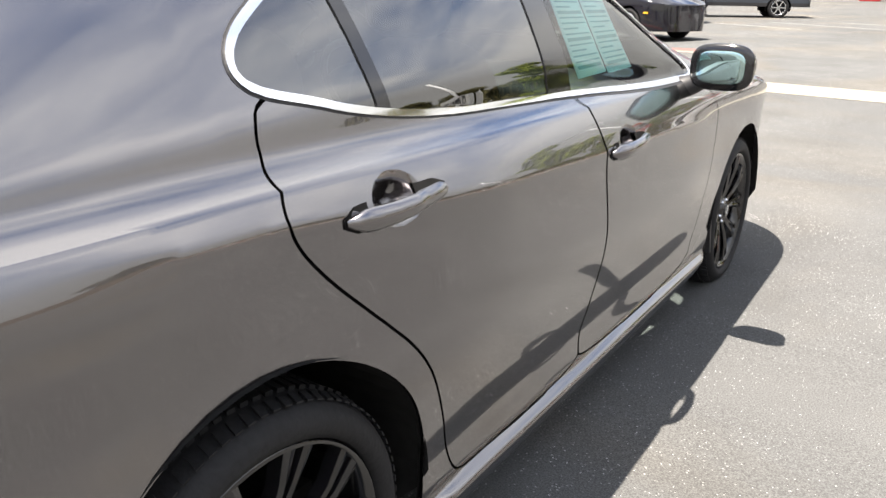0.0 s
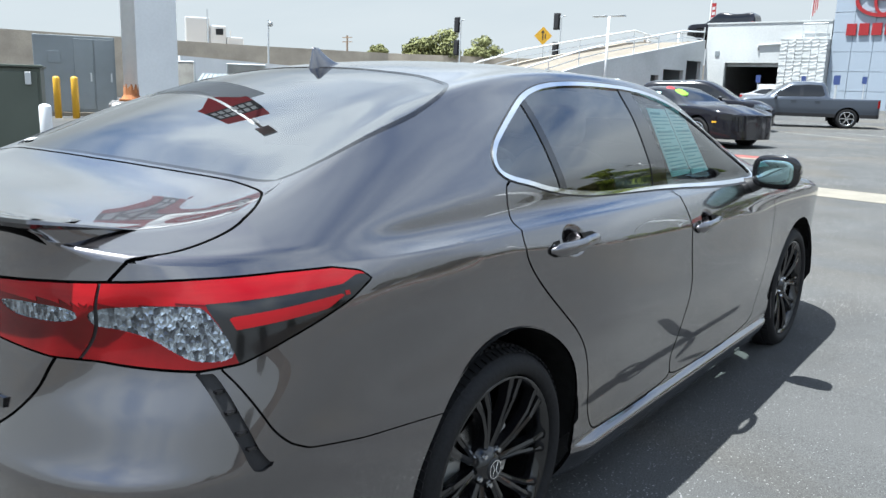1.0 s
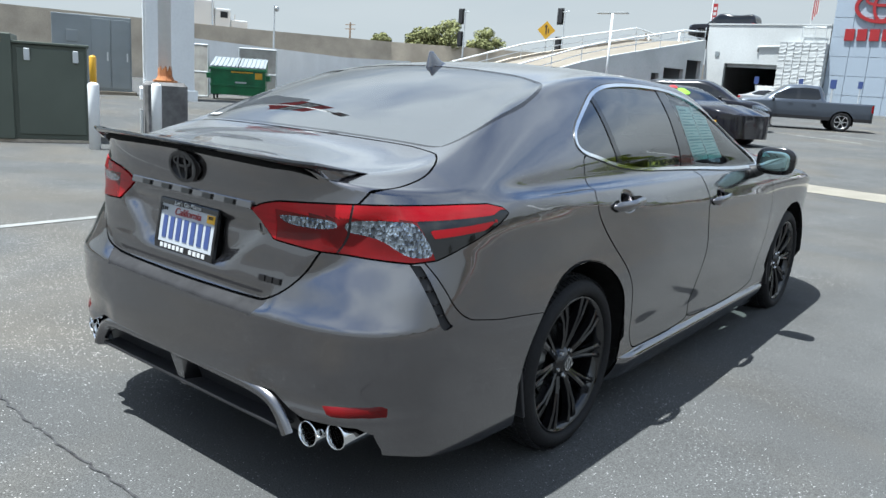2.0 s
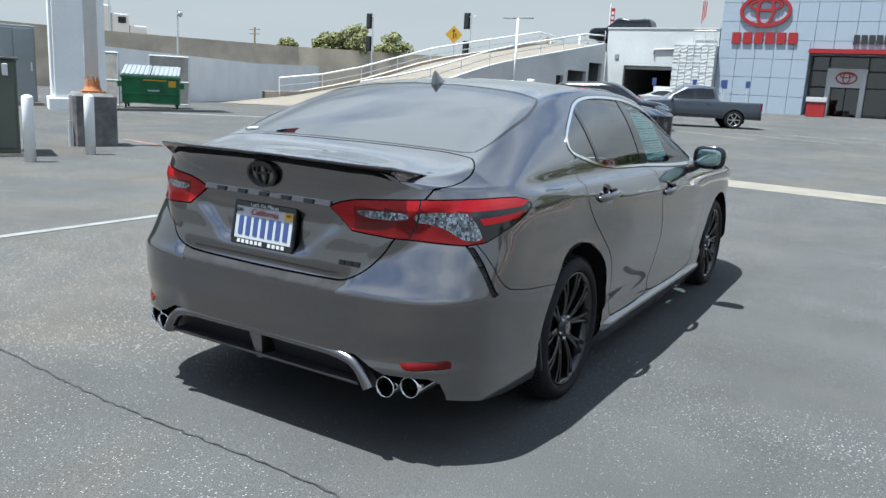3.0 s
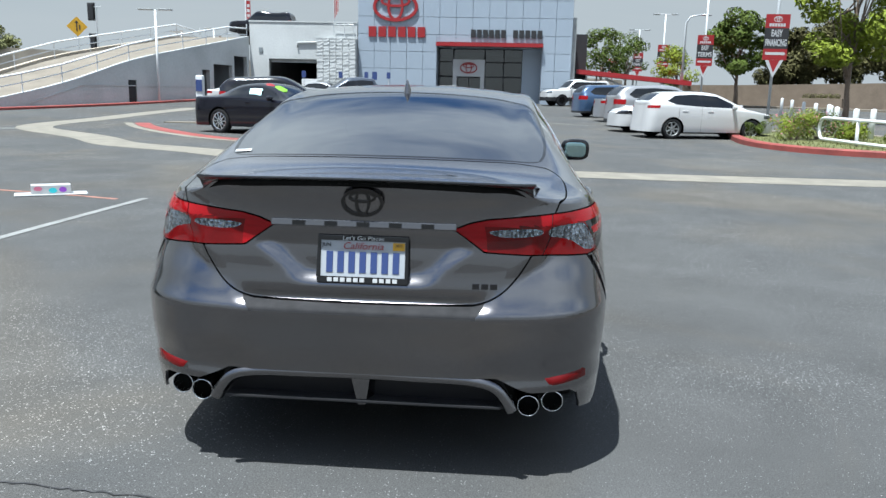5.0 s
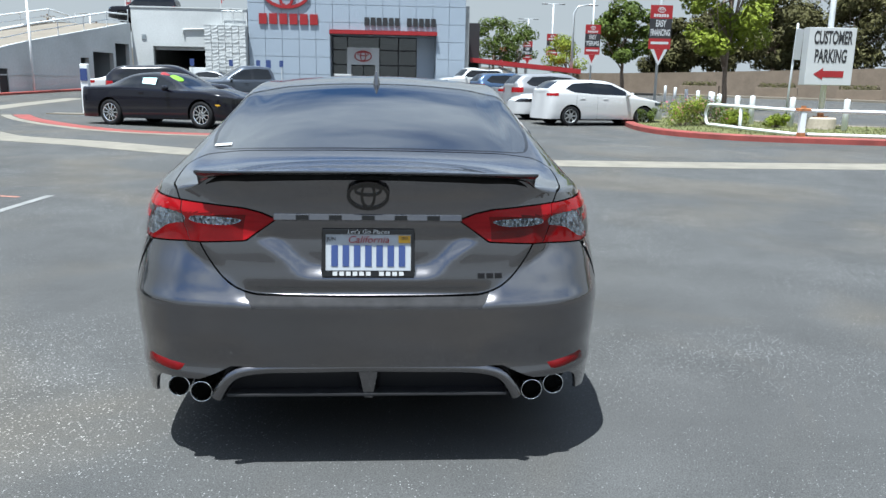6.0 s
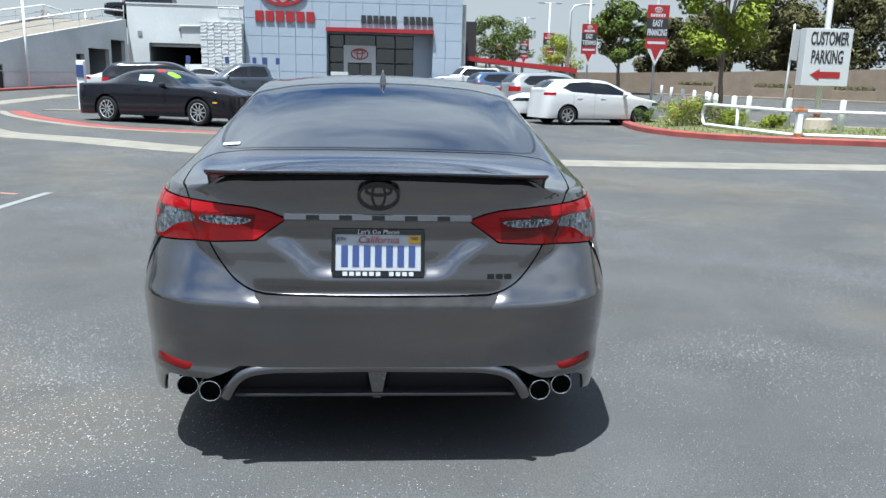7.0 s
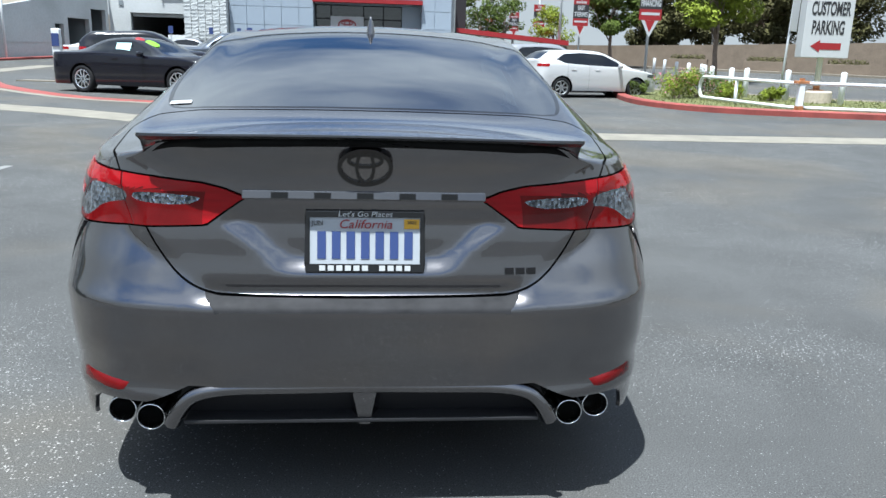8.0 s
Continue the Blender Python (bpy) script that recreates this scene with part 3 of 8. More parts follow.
def thing(name, at, label, category, group="", kind="", turn=0.0, tilt=0.0):
    """An empty at a thing's base, to hold its parts."""
    ob = new(name)
    ob.empty_display_size = 0.1
    ob.matrix_world = pose(*at, 0, tilt, turn)
    return tagged(ob, label, category, group, kind)


def part(name, shape, mat, parent, label="", smooth=False, bevel=0.0, m=None):
    """One mesh object under a thing or under a part, in the parent's own space."""
    me = shape if isinstance(shape, bpy.types.Mesh) else shape.mesh(name, mat, smooth, bevel)
    ob = new(name, me)
    ob.parent = parent
    if m:
        ob.matrix_local = m
    return tagged(ob, label)


def solid(name, shape, mat, label, category, group="", kind="", smooth=False, bevel=0.0):
    """A thing that is one mesh."""
    return tagged(new(name, shape.mesh(name, mat, smooth, bevel)), label, category, group, kind)


def smooth_by_angle(ob, deg=35):
    me = ob.data
    for p in me.polygons:
        p.use_smooth = True
    bm = bmesh.new()
    bm.from_mesh(me)
    for e in bm.edges:
        e.smooth = not (len(e.link_faces) == 2 and e.calc_face_angle(0) > radians(deg))
    bm.to_mesh(me)
    bm.free()
    return ob


def ribbon(pts, width, lift=0.005, step=0.6, wobble=0.0):
    """A painted band laid on the ground along a smooth line."""
    d = np.r_[0, np.cumsum([math.dist(a, b) for a, b in zip(pts, pts[1:])])]
    fx, fy = spline(d, [p[0] for p in pts]), spline(d, [p[1] for p in pts])
    n = max(2, int(d[-1] / step))
    s = Shape()
    v, f = [], []
    for i in range(n + 1):
        t = d[-1] * i / n
        x, y = float(fx(t)), float(fy(t))
        e = 0.05
        dx, dy = float(fx(t + e) - fx(t - e)), float(fy(t + e) - fy(t - e))
        q = math.hypot(dx, dy) or 1
        nx, ny = -dy / q, dx / q
        w = width * (1 + wobble * (random.random() - 0.5))
        x += wobble * (random.random() - 0.5) * width * 2
        y += wobble * (random.random() - 0.5) * width * 2
        for k in (-0.5, 0.5):
            px, py = x + nx * w * k, y + ny * w * k
            v.append((px, py, ground_z(px, py) + lift))
    f = [(2 * i, 2 * i + 2, 2 * i + 3, 2 * i + 1) for i in range(n)]
    return s.add(v, f)


# ---- ground ----
def make_ground():
    def axis(lo, hi):
        a, v, q = [], 0.0, 0.8
        while v < hi:
            a.append(v)
            v += q
            q *= 1.03
        b, v, q = [], 0.0, 0.8
        while v > lo:
            b.append(v)
            v -= q
            q *= 1.03
        return sorted(set(b + a + [lo, hi]))
    xs, ys = axis(-1500, 1500), axis(-1500, 2500)
    s = Shape()
    s.add([(x, y, ground_z(x, y)) for y in ys for x in xs],
          [(j * len(xs) + i, j * len(xs) + i + 1, (j + 1) * len(xs) + i + 1, (j + 1) * len(xs) + i) for j in range(len(ys) - 1) for i in range(len(xs) - 1)])
    return solid("ground", s, ASPHALT, "worn grey asphalt yard with pale stones and stains", "ground", kind="structure", smooth=True)


CRACK = material("dark_crack", (0.045, 0.045, 0.047), rough=0.9, spec=0.1, grain=0.5, grain_scale=25)
make_ground()
solid("cream_band", ribbon([(16, 11.6), (9.5, 11.1), (3, 11.0), (-0.5, 11.3), (-3.4, 12.0), (-6.7, 13.9), (-8.4, 14.7), (-9.6, 16.0), (-11.8, 17.9), (-13.4, 19.4), (-14.1, 21), (-14.4, 24), (-15.0, 28.6), (-16.0, 38)], 1.0), CREAM_LINE, "worn cream concrete band curving across the asphalt", "road marking", kind="structure")
solid("white_line", ribbon([(-4.2, -3.0), (-4.15, 1.2), (-4.12, 4), (-4.0, 6.75)], 0.10), WHITE_LINE, "worn white painted parking line on asphalt", "road marking", kind="structure")
solid("white_line", ribbon([(-19.2, 15.0), (-13.2, 19.4)], 0.28), WHITE_LINE, "worn white painted line on asphalt", "road marking", kind="structure")
solid("red_line", ribbon([(-11.6, 7.95), (-8.3, 7.4), (-5.4, 6.9), (-4.3, 6.6)], 0.07, wobble=0.1), RED_LINE, "faded thin red painted line on asphalt", "road marking", kind="structure")
solid("red_band", ribbon([(-12.0, 23.4), (-11.0, 21.7), (-9.6, 19.9), (-8.2, 18.4), (-6.6, 17.15), (-5.2, 16.6), (-4.0, 16.35), (-2.2, 16.3)], 0.5, step=0.3), RED_KERB, "red painted band round the parking island", "road marking", kind="structure")
solid("cream_edge", ribbon([(-12.4, 23.2), (-11.35, 21.45), (-9.9, 19.6), (-8.45, 18.1), (-6.75, 16.8), (-5.3, 16.2), (-4.05, 15.95), (-2.2, 15.9)], 0.28, step=0.3), CREAM_LINE, "cream edge of the painted red band", "road marking", kind="structure")
solid("crack", ribbon([(-6.5, -0.75), (-4.5, -0.4), (-2.5, -0.12), (-1.5, -0.13), (-0.6, -0.2), (0.2, -0.2), (0.6, -0.22), (1.6, -0.42), (3.5, -0.6)], 0.008, step=0.03, wobble=0.9), CRACK, "dark hairline crack in the asphalt", "crack", kind="structure")
for bx, by in ((-1.5, 27.0), (0.6, 28.2), (2.6, 30.0), (-4.0, 26.0)):
    solid("white_line", ribbon([(bx - 2.6, by + 2.0), (bx + 1.6, by - 0.8)], 0.1), WHITE_LINE, "faded white parking stall line", "road marking", group="stall lines", kind="structure")

# ---- buildings ----
FY = 56.0


def ellipse_ring(cx, cz, a, b, w, y0, y1, n=48, tilt=0.0):
    """An upright oval ring in the x-z plane between two depths."""
    s = Shape()
    v, f = [], []
    for k in range(n):
        t = 2 * math.pi * k / n
        for q, yy in ((1, y0), (1, y1), (0, y1), (0, y0)):
            aa, bb = (a, b) if q else (a - w, b - w)
            v.append((cx + aa * math.cos(t), yy, cz + bb * math.sin(t)))
    for k in range(n):
        n1 = (k + 1) % n
        for j in range(4):
            j1 = (j + 1) % 4
            f.append((k * 4 + j, k * 4 + j1, n1 * 4 + j1, n1 * 4 + j))
    return s.add(v, f)


def emblem_shape(cx, cz, a, b, w, y0, y1):
    """A plain oval badge: one ring, with an upright and a lying oval inside."""
    e = (y1 - y0) * 0.06
    s = ellipse_ring(cx, cz, a, b, w, y0, y1)
    for o in (ellipse_ring(cx, cz + b * 0.02, a * 0.36, b * 0.93, w * 0.8, y0 + e, y1 + e), ellipse_ring(cx, cz + b * 0.36, a * 0.66, b * 0.40, w * 0.8, y0 + 2 * e, y1 + 2 * e)):
        s.add(o.v, o.f)
    return s


def letter_bars(parent, x0, x1, z0, z1, y, n, mat, name="sign_bar", gap=0.22, skip=(), depth=0.1):
    """Plain upright blocks, one for each letter of a sign."""
    w = (x1 - x0) / n
    for i in range(n):
        if i in skip:
            continue
        a, b = x0 + i * w + w * gap / 2, x0 + (i + 1) * w - w * gap / 2
        part(name, Shape().box(a, b, y - depth, y, z0, z1), mat, parent)


def showroom():
    b = thing("showroom", (0, 0, 0), "white panelled car showroom with a glazed entrance under a red band", "building")
    X0, X1, ZB, ZT = -10.6, 5.3, 0.7, 9.76
    OX0, OX1, OZ = -4.66, 3.13, 5.19
    # core with a hole for the entrance
    for x0, x1, z0, z1 in ((X0, OX0, ZB, ZT - 0.1), (OX1, X1, ZB, ZT - 0.1), (OX0, OX1, OZ, ZT - 0.1)):
        part("wall", Shape().box(x0, x1, FY + 0.06, FY + 0.5, z0, z1), PANEL_WHITE, b)
    part("wall", Shape().box(X1 - 0.4, X1, FY + 0.5, FY + 26, ZB, ZT - 0.1), PANEL_WHITE, b)
    part("wall", Shape().box(X0, X0 + 0.4, FY + 0.5, FY + 26, ZB, ZT - 0.1), PANEL_WHITE, b)
    part("roof", Shape().box(X0, X1, FY + 0.06, FY + 26, ZT - 0.1, ZT + 0.02), PANEL_WHITE, b)
    # cladding panels with open joints
    nx, nz = 13, 7
    pw, ph = (X1 - X0) / nx, (ZT - 1.0) / nz
    shared = {}

    def panel(x0, x1, z0, z1):
        g = 0.016
        key = (round(x1 - x0, 3), round(z1 - z0, 3))
        if key not in shared:
            shared[key] = Shape().box(g, key[0] - g, 0, 0.05, g, key[1] - g).mesh("panel", PANEL_WHITE)
        ob = part("panel", shared[key], None, b)
        ob.location = (x0, FY, z0)
    for i in range(nx):
        for j in range(nz):
            x0, x1 = X0 + i * pw, X0 + (i + 1) * pw
            z0, z1 = 1.0 + j * ph, 1.0 + (j + 1) * ph
            if x1 <= OX0 + 0.02 or x0 >= OX1 - 0.02 or z0 >= OZ + 0.25:
                panel(x0, x1, z0, z1)
            else:
                if x0 < OX0:
                    panel(x0, OX0 - 0.02, z0, z1)
                if x1 > OX1:
                    panel(OX1 + 0.02, x1, z0, z1)
                if z1 > OZ + 0.32:
                    panel(max(x0, OX0 - 0.02), min(x1, OX1 + 0.02), max(z0, OZ + 0.30), z1)
    part("coping", Shape().box(X0 - 0.05, X1 + 0.05, FY - 0.06, FY + 0.6, ZT + 0.02, ZT + 0.12), PANEL_WHITE, b)
    part("red_band", Shape().box(OX0 - 0.05, OX1 + 0.05, FY - 0.35, FY + 1.7, OZ, OZ + 0.27), RED_SIGN, b, "red entrance canopy band")
    # recessed entrance
    ry = FY + 1.7
    part("soffit", Shape().box(OX0, OX1, FY + 0.5, ry, OZ - 0.05, OZ - 0.004), PANEL_WHITE, b)
    part("side_wall", Shape().box(1.75, OX1 + 0.3, ry - 0.1, ry + 0.3, ZB, OZ - 0.06), PANEL_WHITE, b)
    part("side_wall", Shape().box(OX0 - 0.3, OX0, FY + 0.5, ry + 0.3, ZB, OZ - 0.06), PANEL_WHITE, b)
    part("side_wall", Shape().box(OX1, OX1 + 0.3, FY + 0.5, ry - 0.1, ZB, OZ - 0.06), PANEL_WHITE, b)
    xs = [OX0, -3.5, -1.1, 0.35, 1.75]
    zs = [1.12, 3.05, 4.15, OZ - 0.06]
    for i in range(4):
        for j in range(3):
            if i == 1 and j < 2:
                continue
            part("pane", Shape().box(xs[i] + 0.05, xs[i + 1] - 0.05, ry + 0.03, ry + 0.05, zs[j] + 0.05, zs[j + 1] - 0.05), SHOP_GLASS, b).visible_shadow = False
    for x in xs:
        part("mullion", Shape().box(x - 0.05, x + 0.05, ry, ry + 0.1, 1.0, OZ - 0.06), BLACK_PLASTIC, b, "black aluminium mullion")
    for z in zs:
        part("transom", Shape().box(OX0 + 0.05, -3.55, ry + 0.005, ry + 0.095, z - 0.05, z + 0.05), BLACK_PLASTIC, b)
        part("transom", Shape().box(-1.05, 1.70, ry + 0.005, ry + 0.095, z - 0.05, z + 0.05), BLACK_PLASTIC, b)
    pt = Shape().box(-3.5, -3.2, ry - 0.7, ry + 0.2, ZB, 4.3).box(-1.4, -1.1, ry - 0.7, ry + 0.2, ZB, 4.3).box(-3.2, -1.4, ry - 0.7, ry + 0.2, 3.05, 4.3)
    part("portal", pt, WHITE_SIGN, b, "white entrance portal")
    part("badge", emblem_shape(-2.3, 3.68, 0.66, 0.42, 0.09, ry - 0.74, ry - 0.70), RED_SIGN, b, "red oval badge")
    for x0, x1 in ((-3.17, -2.33), (-2.27, -1.43)):
        part("door", Shape().box(x0, x1, ry + 0.05, ry + 0.09, 1.1, 2.98), SHOP_GLASS, b).visible_shadow = False
    # interior shell
    part("floor", Shape().box(X0 + 0.4, X1 - 0.4, FY + 0.5, FY + 14, 0.98, 1.08), PALE_CONCRETE, b)
    part("back_wall", Shape().box(X0 + 0.4, X1 - 0.4, FY + 14, FY + 14.2, 1.08, OZ), CAB_GREY, b)
    part("ceiling", Shape().box(X0 + 0.4, X1 - 0.4, ry + 0.2, FY + 14.2, OZ, OZ + 0.1), WHITE_PAINT, b)
    part("emblem", emblem_shape(-7.79, 7.95, 1.68, 1.08, 0.22, FY - 0.16, FY - 0.01), RED_SIGN, b, "large red oval emblem", smooth=False)
    letter_bars(b, -9.87, -5.47, 5.78, 6.52, FY - 0.01, 6, RED_SIGN)
    letter_bars(b, -2.2, 3.13, 5.83, 6.4, FY - 0.01, 12, BLACK_SIGN, skip=(6,))
    # tall dark fin at the right
    part("fin", Shape().box(5.32, 5.62, FY + 0.4, FY + 3, ZB, 7.4), GREY_METAL, b, "grey upright fin")
    part("fin", Shape().box(5.9, 6.9, FY + 5, FY + 8, ZB, 6.6), BLACK_SIGN, b, "black glazed block")
    return b


showroom()


def valet_stand():
    b = thing("valet_stand", (-3.6, FY - 2.0, ground_z(-3.6, FY - 2.0)), "red podium with a white top before the entrance", "podium")
    part("body", Shape().box(-0.55, 0.55, -0.3, 0.3, 0, 0.95), RED_SIGN, b, bevel=0.02)
    part("top", Shape().box(-0.62, 0.62, -0.36, 0.36, 0.953, 1.25), WHITE_SIGN, b, "white header", bevel=0.02)


valet_stand()


def service_wing():
    b = thing("service_wing", (0, 0, 0), "white stucco service wing with an open garage bay and rooftop parking", "building")
    X0, X1, ZT = -18.9, -10.65, 6.72
    GX0, GX1, GZ = -17.45, -13.65, 4.05
    for x0, x1, z0 in ((X0, GX0, 0.5), (GX1, X1, 0.5), (GX0, GX1, GZ)):
        part("wall", Shape().box(x0, x1, FY, FY + 0.4, z0, ZT), STUCCO, b)
    part("wall", Shape().box(X0, X0 + 0.4, FY + 0.4, FY + 24, 0.5, ZT), STUCCO, b)
    part("parapet_cap", Shape().box(X0 - 0.05, X1, FY - 0.05, FY + 0.45, ZT + 0.003, ZT + 0.1), STUCCO, b)
    part("roof", Shape().box(X0 + 0.4, X1, FY + 0.4, FY + 24, 5.5, 5.7), CONCRETE, b)
    part("bay_floor", Shape().box(X0 + 0.4, X1, FY + 0.4, FY + 20, 0.9, 1.02), CONCRETE, b)
    # near-black sheet closing the bay: its colour stands in for the deep shade
    part("bay_back_shade", Shape().box(X0 + 0.4, X1, FY + 19, FY + 19.3, 1.02, 5.5), DARK_VOID, b)
    part("bay_side", Shape().box(X1 - 0.4, X1 - 0.1, FY + 0.4, FY + 19, 1.02, 5.5), CAB_GREY, b)
    part("roller_door", Shape().box(GX0 + 0.02, GX1 - 0.02, FY + 0.42, FY + 0.55, GZ - 0.25, GZ + 0.5), GREY_METAL, b)
    part("panel_door", Shape().box(-14.9, -13.7, FY - 0.15, FY - 0.05, 0.9, 2.6), WHITE_PAINT, b, "white leaning door panel")
    part("vent", Shape().box(-18.2, -17.9, FY - 0.05, FY, 4.5, 4.85), CAB_GREY, b, "small grey wall vent")
    part("pipe", Shape().tube([(-15.2, FY - 0.08, 4.9), (-15.2, FY - 0.08, 5.25), (-13.8, FY - 0.08, 5.3), (-13.7, FY - 0.08, 5.3)], 0.06), STUCCO, b, smooth=True)
    # split-face block corner, one object a block
    rng = random.Random(4)
    meshes = []
    for k in range(5):
        s = Shape()
        n = 3
        for fx in range(1):
            v = []
            d = [rng.uniform(0.0, 0.028) for _ in range(9)]
            xs, zs = (0.01, 0.24, 0.47), (0.01, 0.125, 0.24)
            for j in range(3):
                for i in range(3):
                    v.append((xs[i], -d[j * 3 + i] - 0.02, zs[j]))
            v += [(0.01, 0.12, 0.01), (0.47, 0.12, 0.01), (0.47, 0.12, 0.24), (0.01, 0.12, 0.24)]
            f = [(j * 3 + i, j * 3 + i + 1, j * 3 + i + 4, j * 3 + i + 3) for j in range(2) for i in range(2)]
            f += [(9, 10, 2, 1, 0), (10, 11, 8, 5, 2), (11, 12, 6, 7, 8), (12, 9, 0, 3, 6)]
            s.add(v, f)
        meshes.append(s.mesh("block", STUCCO))
    part("block_core", Shape().box(-13.6, -10.66, FY - 0.5, FY - 0.004, 0.6, 5.55), STUCCO, b)
    for j in range(19):
        for i in range(6):
            ob = part("block", meshes[rng.randrange(5)], None, b)
            ob.location = (-13.6 + i * 0.49 + (0.0 if j % 2 else -0.02), FY - 0.62, 0.95 + j * 0.243)
    # roof rails
    for x in (-12.4, -11.6, -10.9):
        part("rail_post", Shape().tube([(x, FY - 0.2, 5.55), (x, FY - 0.2, 6.6)], 0.03, 6), GALV, b)
    part("rail", Shape().tube([(-12.4, FY - 0.2, 6.6), (-10.9, FY - 0.2, 6.6)], 0.03, 6), GALV, b)
    return b


service_wing()


def ramp():
    b = thing("ramp", (0, 0, 0), "pale concrete vehicle ramp with stucco side wall and white pipe rails", "ramp")
    A, B = Vector((-24.0, 32.0)), Vector((-18.95, 55.9))
    d = (B - A).normalized()
    n = Vector((-d.y, d.x))
    L = (B - A).length
    if n.x > 0:
        n = -n
    top = spline([0, 6.7, 10.2, 16, 20, L], [0.72, 2.05, 3.0, 4.15, 4.85, 5.63])
    base = lambda t: ground_z(*(A + d * t)) - 0.3
    openings = ((10.55, 11.3, 2.05), (18.2, 19.1, 2.95), (19.6, 22.0, 3.39), (22.3, 24.1, 4.1))

    def wall(t0, t1, zlow=None):
        s = Shape()
        k = max(1, int((t1 - t0) / 0.6))
        v, f = [], []
        for i in range(k + 1):
            t = t0 + (t1 - t0) * i / k
            for o in (0.0, 0.3):
                p = A + d * t + n * o
                v.append((p.x, p.y, base(t) if zlow is None else zlow))
                v.append((p.x, p.y, float(top(t))))
        for i in range(k):
            a = i * 4
            f += [(a, a + 4, a + 5, a + 1), (a + 3, a + 7, a + 6, a + 2), (a + 1, a + 5, a + 7, a + 3)]
        f += [(0, 1, 3, 2), (k * 4, k * 4 + 2, k * 4 + 3, k * 4 + 1)]
        part("wall", s.add(v, f), STUCCO, b)
    last = 0.0
    for o0, o1, oz in openings:
        wall(last, o0)
        wall(o0, o1, oz)
        last = o1
    wall(last, L)
    # dark rooms behind the openings
    for o0, o1, oz in openings:
        p = [A + d * (o0 - 0.4) + n * 0.35, A + d * (o1 + 0.4) + n * 0.35, A + d * (o1 + 0.4) + n * 4, A + d * (o0 - 0.4) + n * 4]
        z0, z1 = base(o0), oz + 0.2
        v = [(q.x, q.y, z) for z in (z0, z1) for q in p]
        part("opening", Shape().add(v, [(4, 5, 6, 7), (1, 2, 6, 5), (2, 3, 7, 6), (3, 0, 4, 7)]), CAB_GREY, b, "shaded store room")
    p0, p1 = A + d * 10.58 + n * 0.05, A + d * 11.27 + n * 0.05
    part("door", Shape().add([(p0.x, p0.y, 0.5), (p1.x, p1.y, 0.5), (p1.x, p1.y, 2.02), (p0.x, p0.y, 2.02)], [(0, 1, 2, 3)]), BLACK_PLASTIC, b, "dark steel door")
    # plinth ledge
    led = Shape()
    v = []
    for t, z in ((3.0, 0.7), (6.7, 1.68), (16.1, 1.80), (18.1, 1.85)):
        for o in (-0.03, 0.0):
            p = A + d * t + n * o
            v += [(p.x, p.y, z - 0.06), (p.x, p.y, z)]
    f = []
    for i in range(3):
        a = i * 4
        f += [(a, a + 4, a + 5, a + 1), (a + 1, a + 5, a + 7, a + 3)]
    part("ledge", led.add(v, f), STUCCO, b)
    # deck
    W = 6.2
    v, f = [], []
    k = 24
    for i in range(k + 1):
        t = -5.0 + (L + 5.0 + 8) * i / k
        z = float(top(max(0, min(L, t)))) - 0.05 if t >= 0 else float(0.67 + (0.1 - 0.67) * (-t / 5.0))
        for o in (0.15, W):
            p = A + d * t + n * o
            v.append((p.x, p.y, max(z, ground_z(p.x, p.y) + 0.01)))
    f = [(2 * i, 2 * i + 2, 2 * i + 3, 2 * i + 1) for i in range(k)]
    part("deck", Shape().add(v, [tuple(reversed(q)) for q in f]), PALE_CONCRETE, b, "pale concrete ramp surface")
    # far side wall and both rails
    fw = Shape()
    v = []
    for i in range(13):
        t = -2 + (L + 6) * i / 12
        p = A + d * t + n * W
        z = float(top(max(0, min(L, t))))
        v += [(p.x, p.y, 0.0), (p.x, p.y, z + 0.12), (p.x + n.x * 0.3, p.y + n.y * 0.3, 0.0), (p.x + n.x * 0.3, p.y + n.y * 0.3, z + 0.12)]
    f = []
    for i in range(12):
        a = i * 4
        f += [(a, a + 4, a + 5, a + 1), (a + 1, a + 5, a + 7, a + 3), (a + 3, a + 7, a + 6, a + 2)]
    part("far_wall", fw.add(v, f), CONCRETE, b)
    for o, t0, t1 in ((0.15, 0.1, L), (W, -1.0, L + 3)):
        hi = []
        m = 9
        for i in range(m + 1):
            t = t0 + (t1 - t0) * i / m
            p = A + d * t + n * o
            z = float(top(max(0, min(L, t)))) - 0.03
            hi.append((p.x, p.y, z + 0.95 if i < m else z + 0.6))
            part("rail_post", Shape().tube([(p.x, p.y, z - 0.1), (p.x, p.y, z + 0.95)], 0.03, 6), WHITE_PAINT, b)
        part("rail", Shape().tube(hi, 0.055, 8), WHITE_PAINT, b, smooth=True)
        part("rail", Shape().tube([(x, y, z - 0.45) for x, y, z in hi], 0.03, 8), WHITE_PAINT, b, smooth=True)
    return b


ramp()


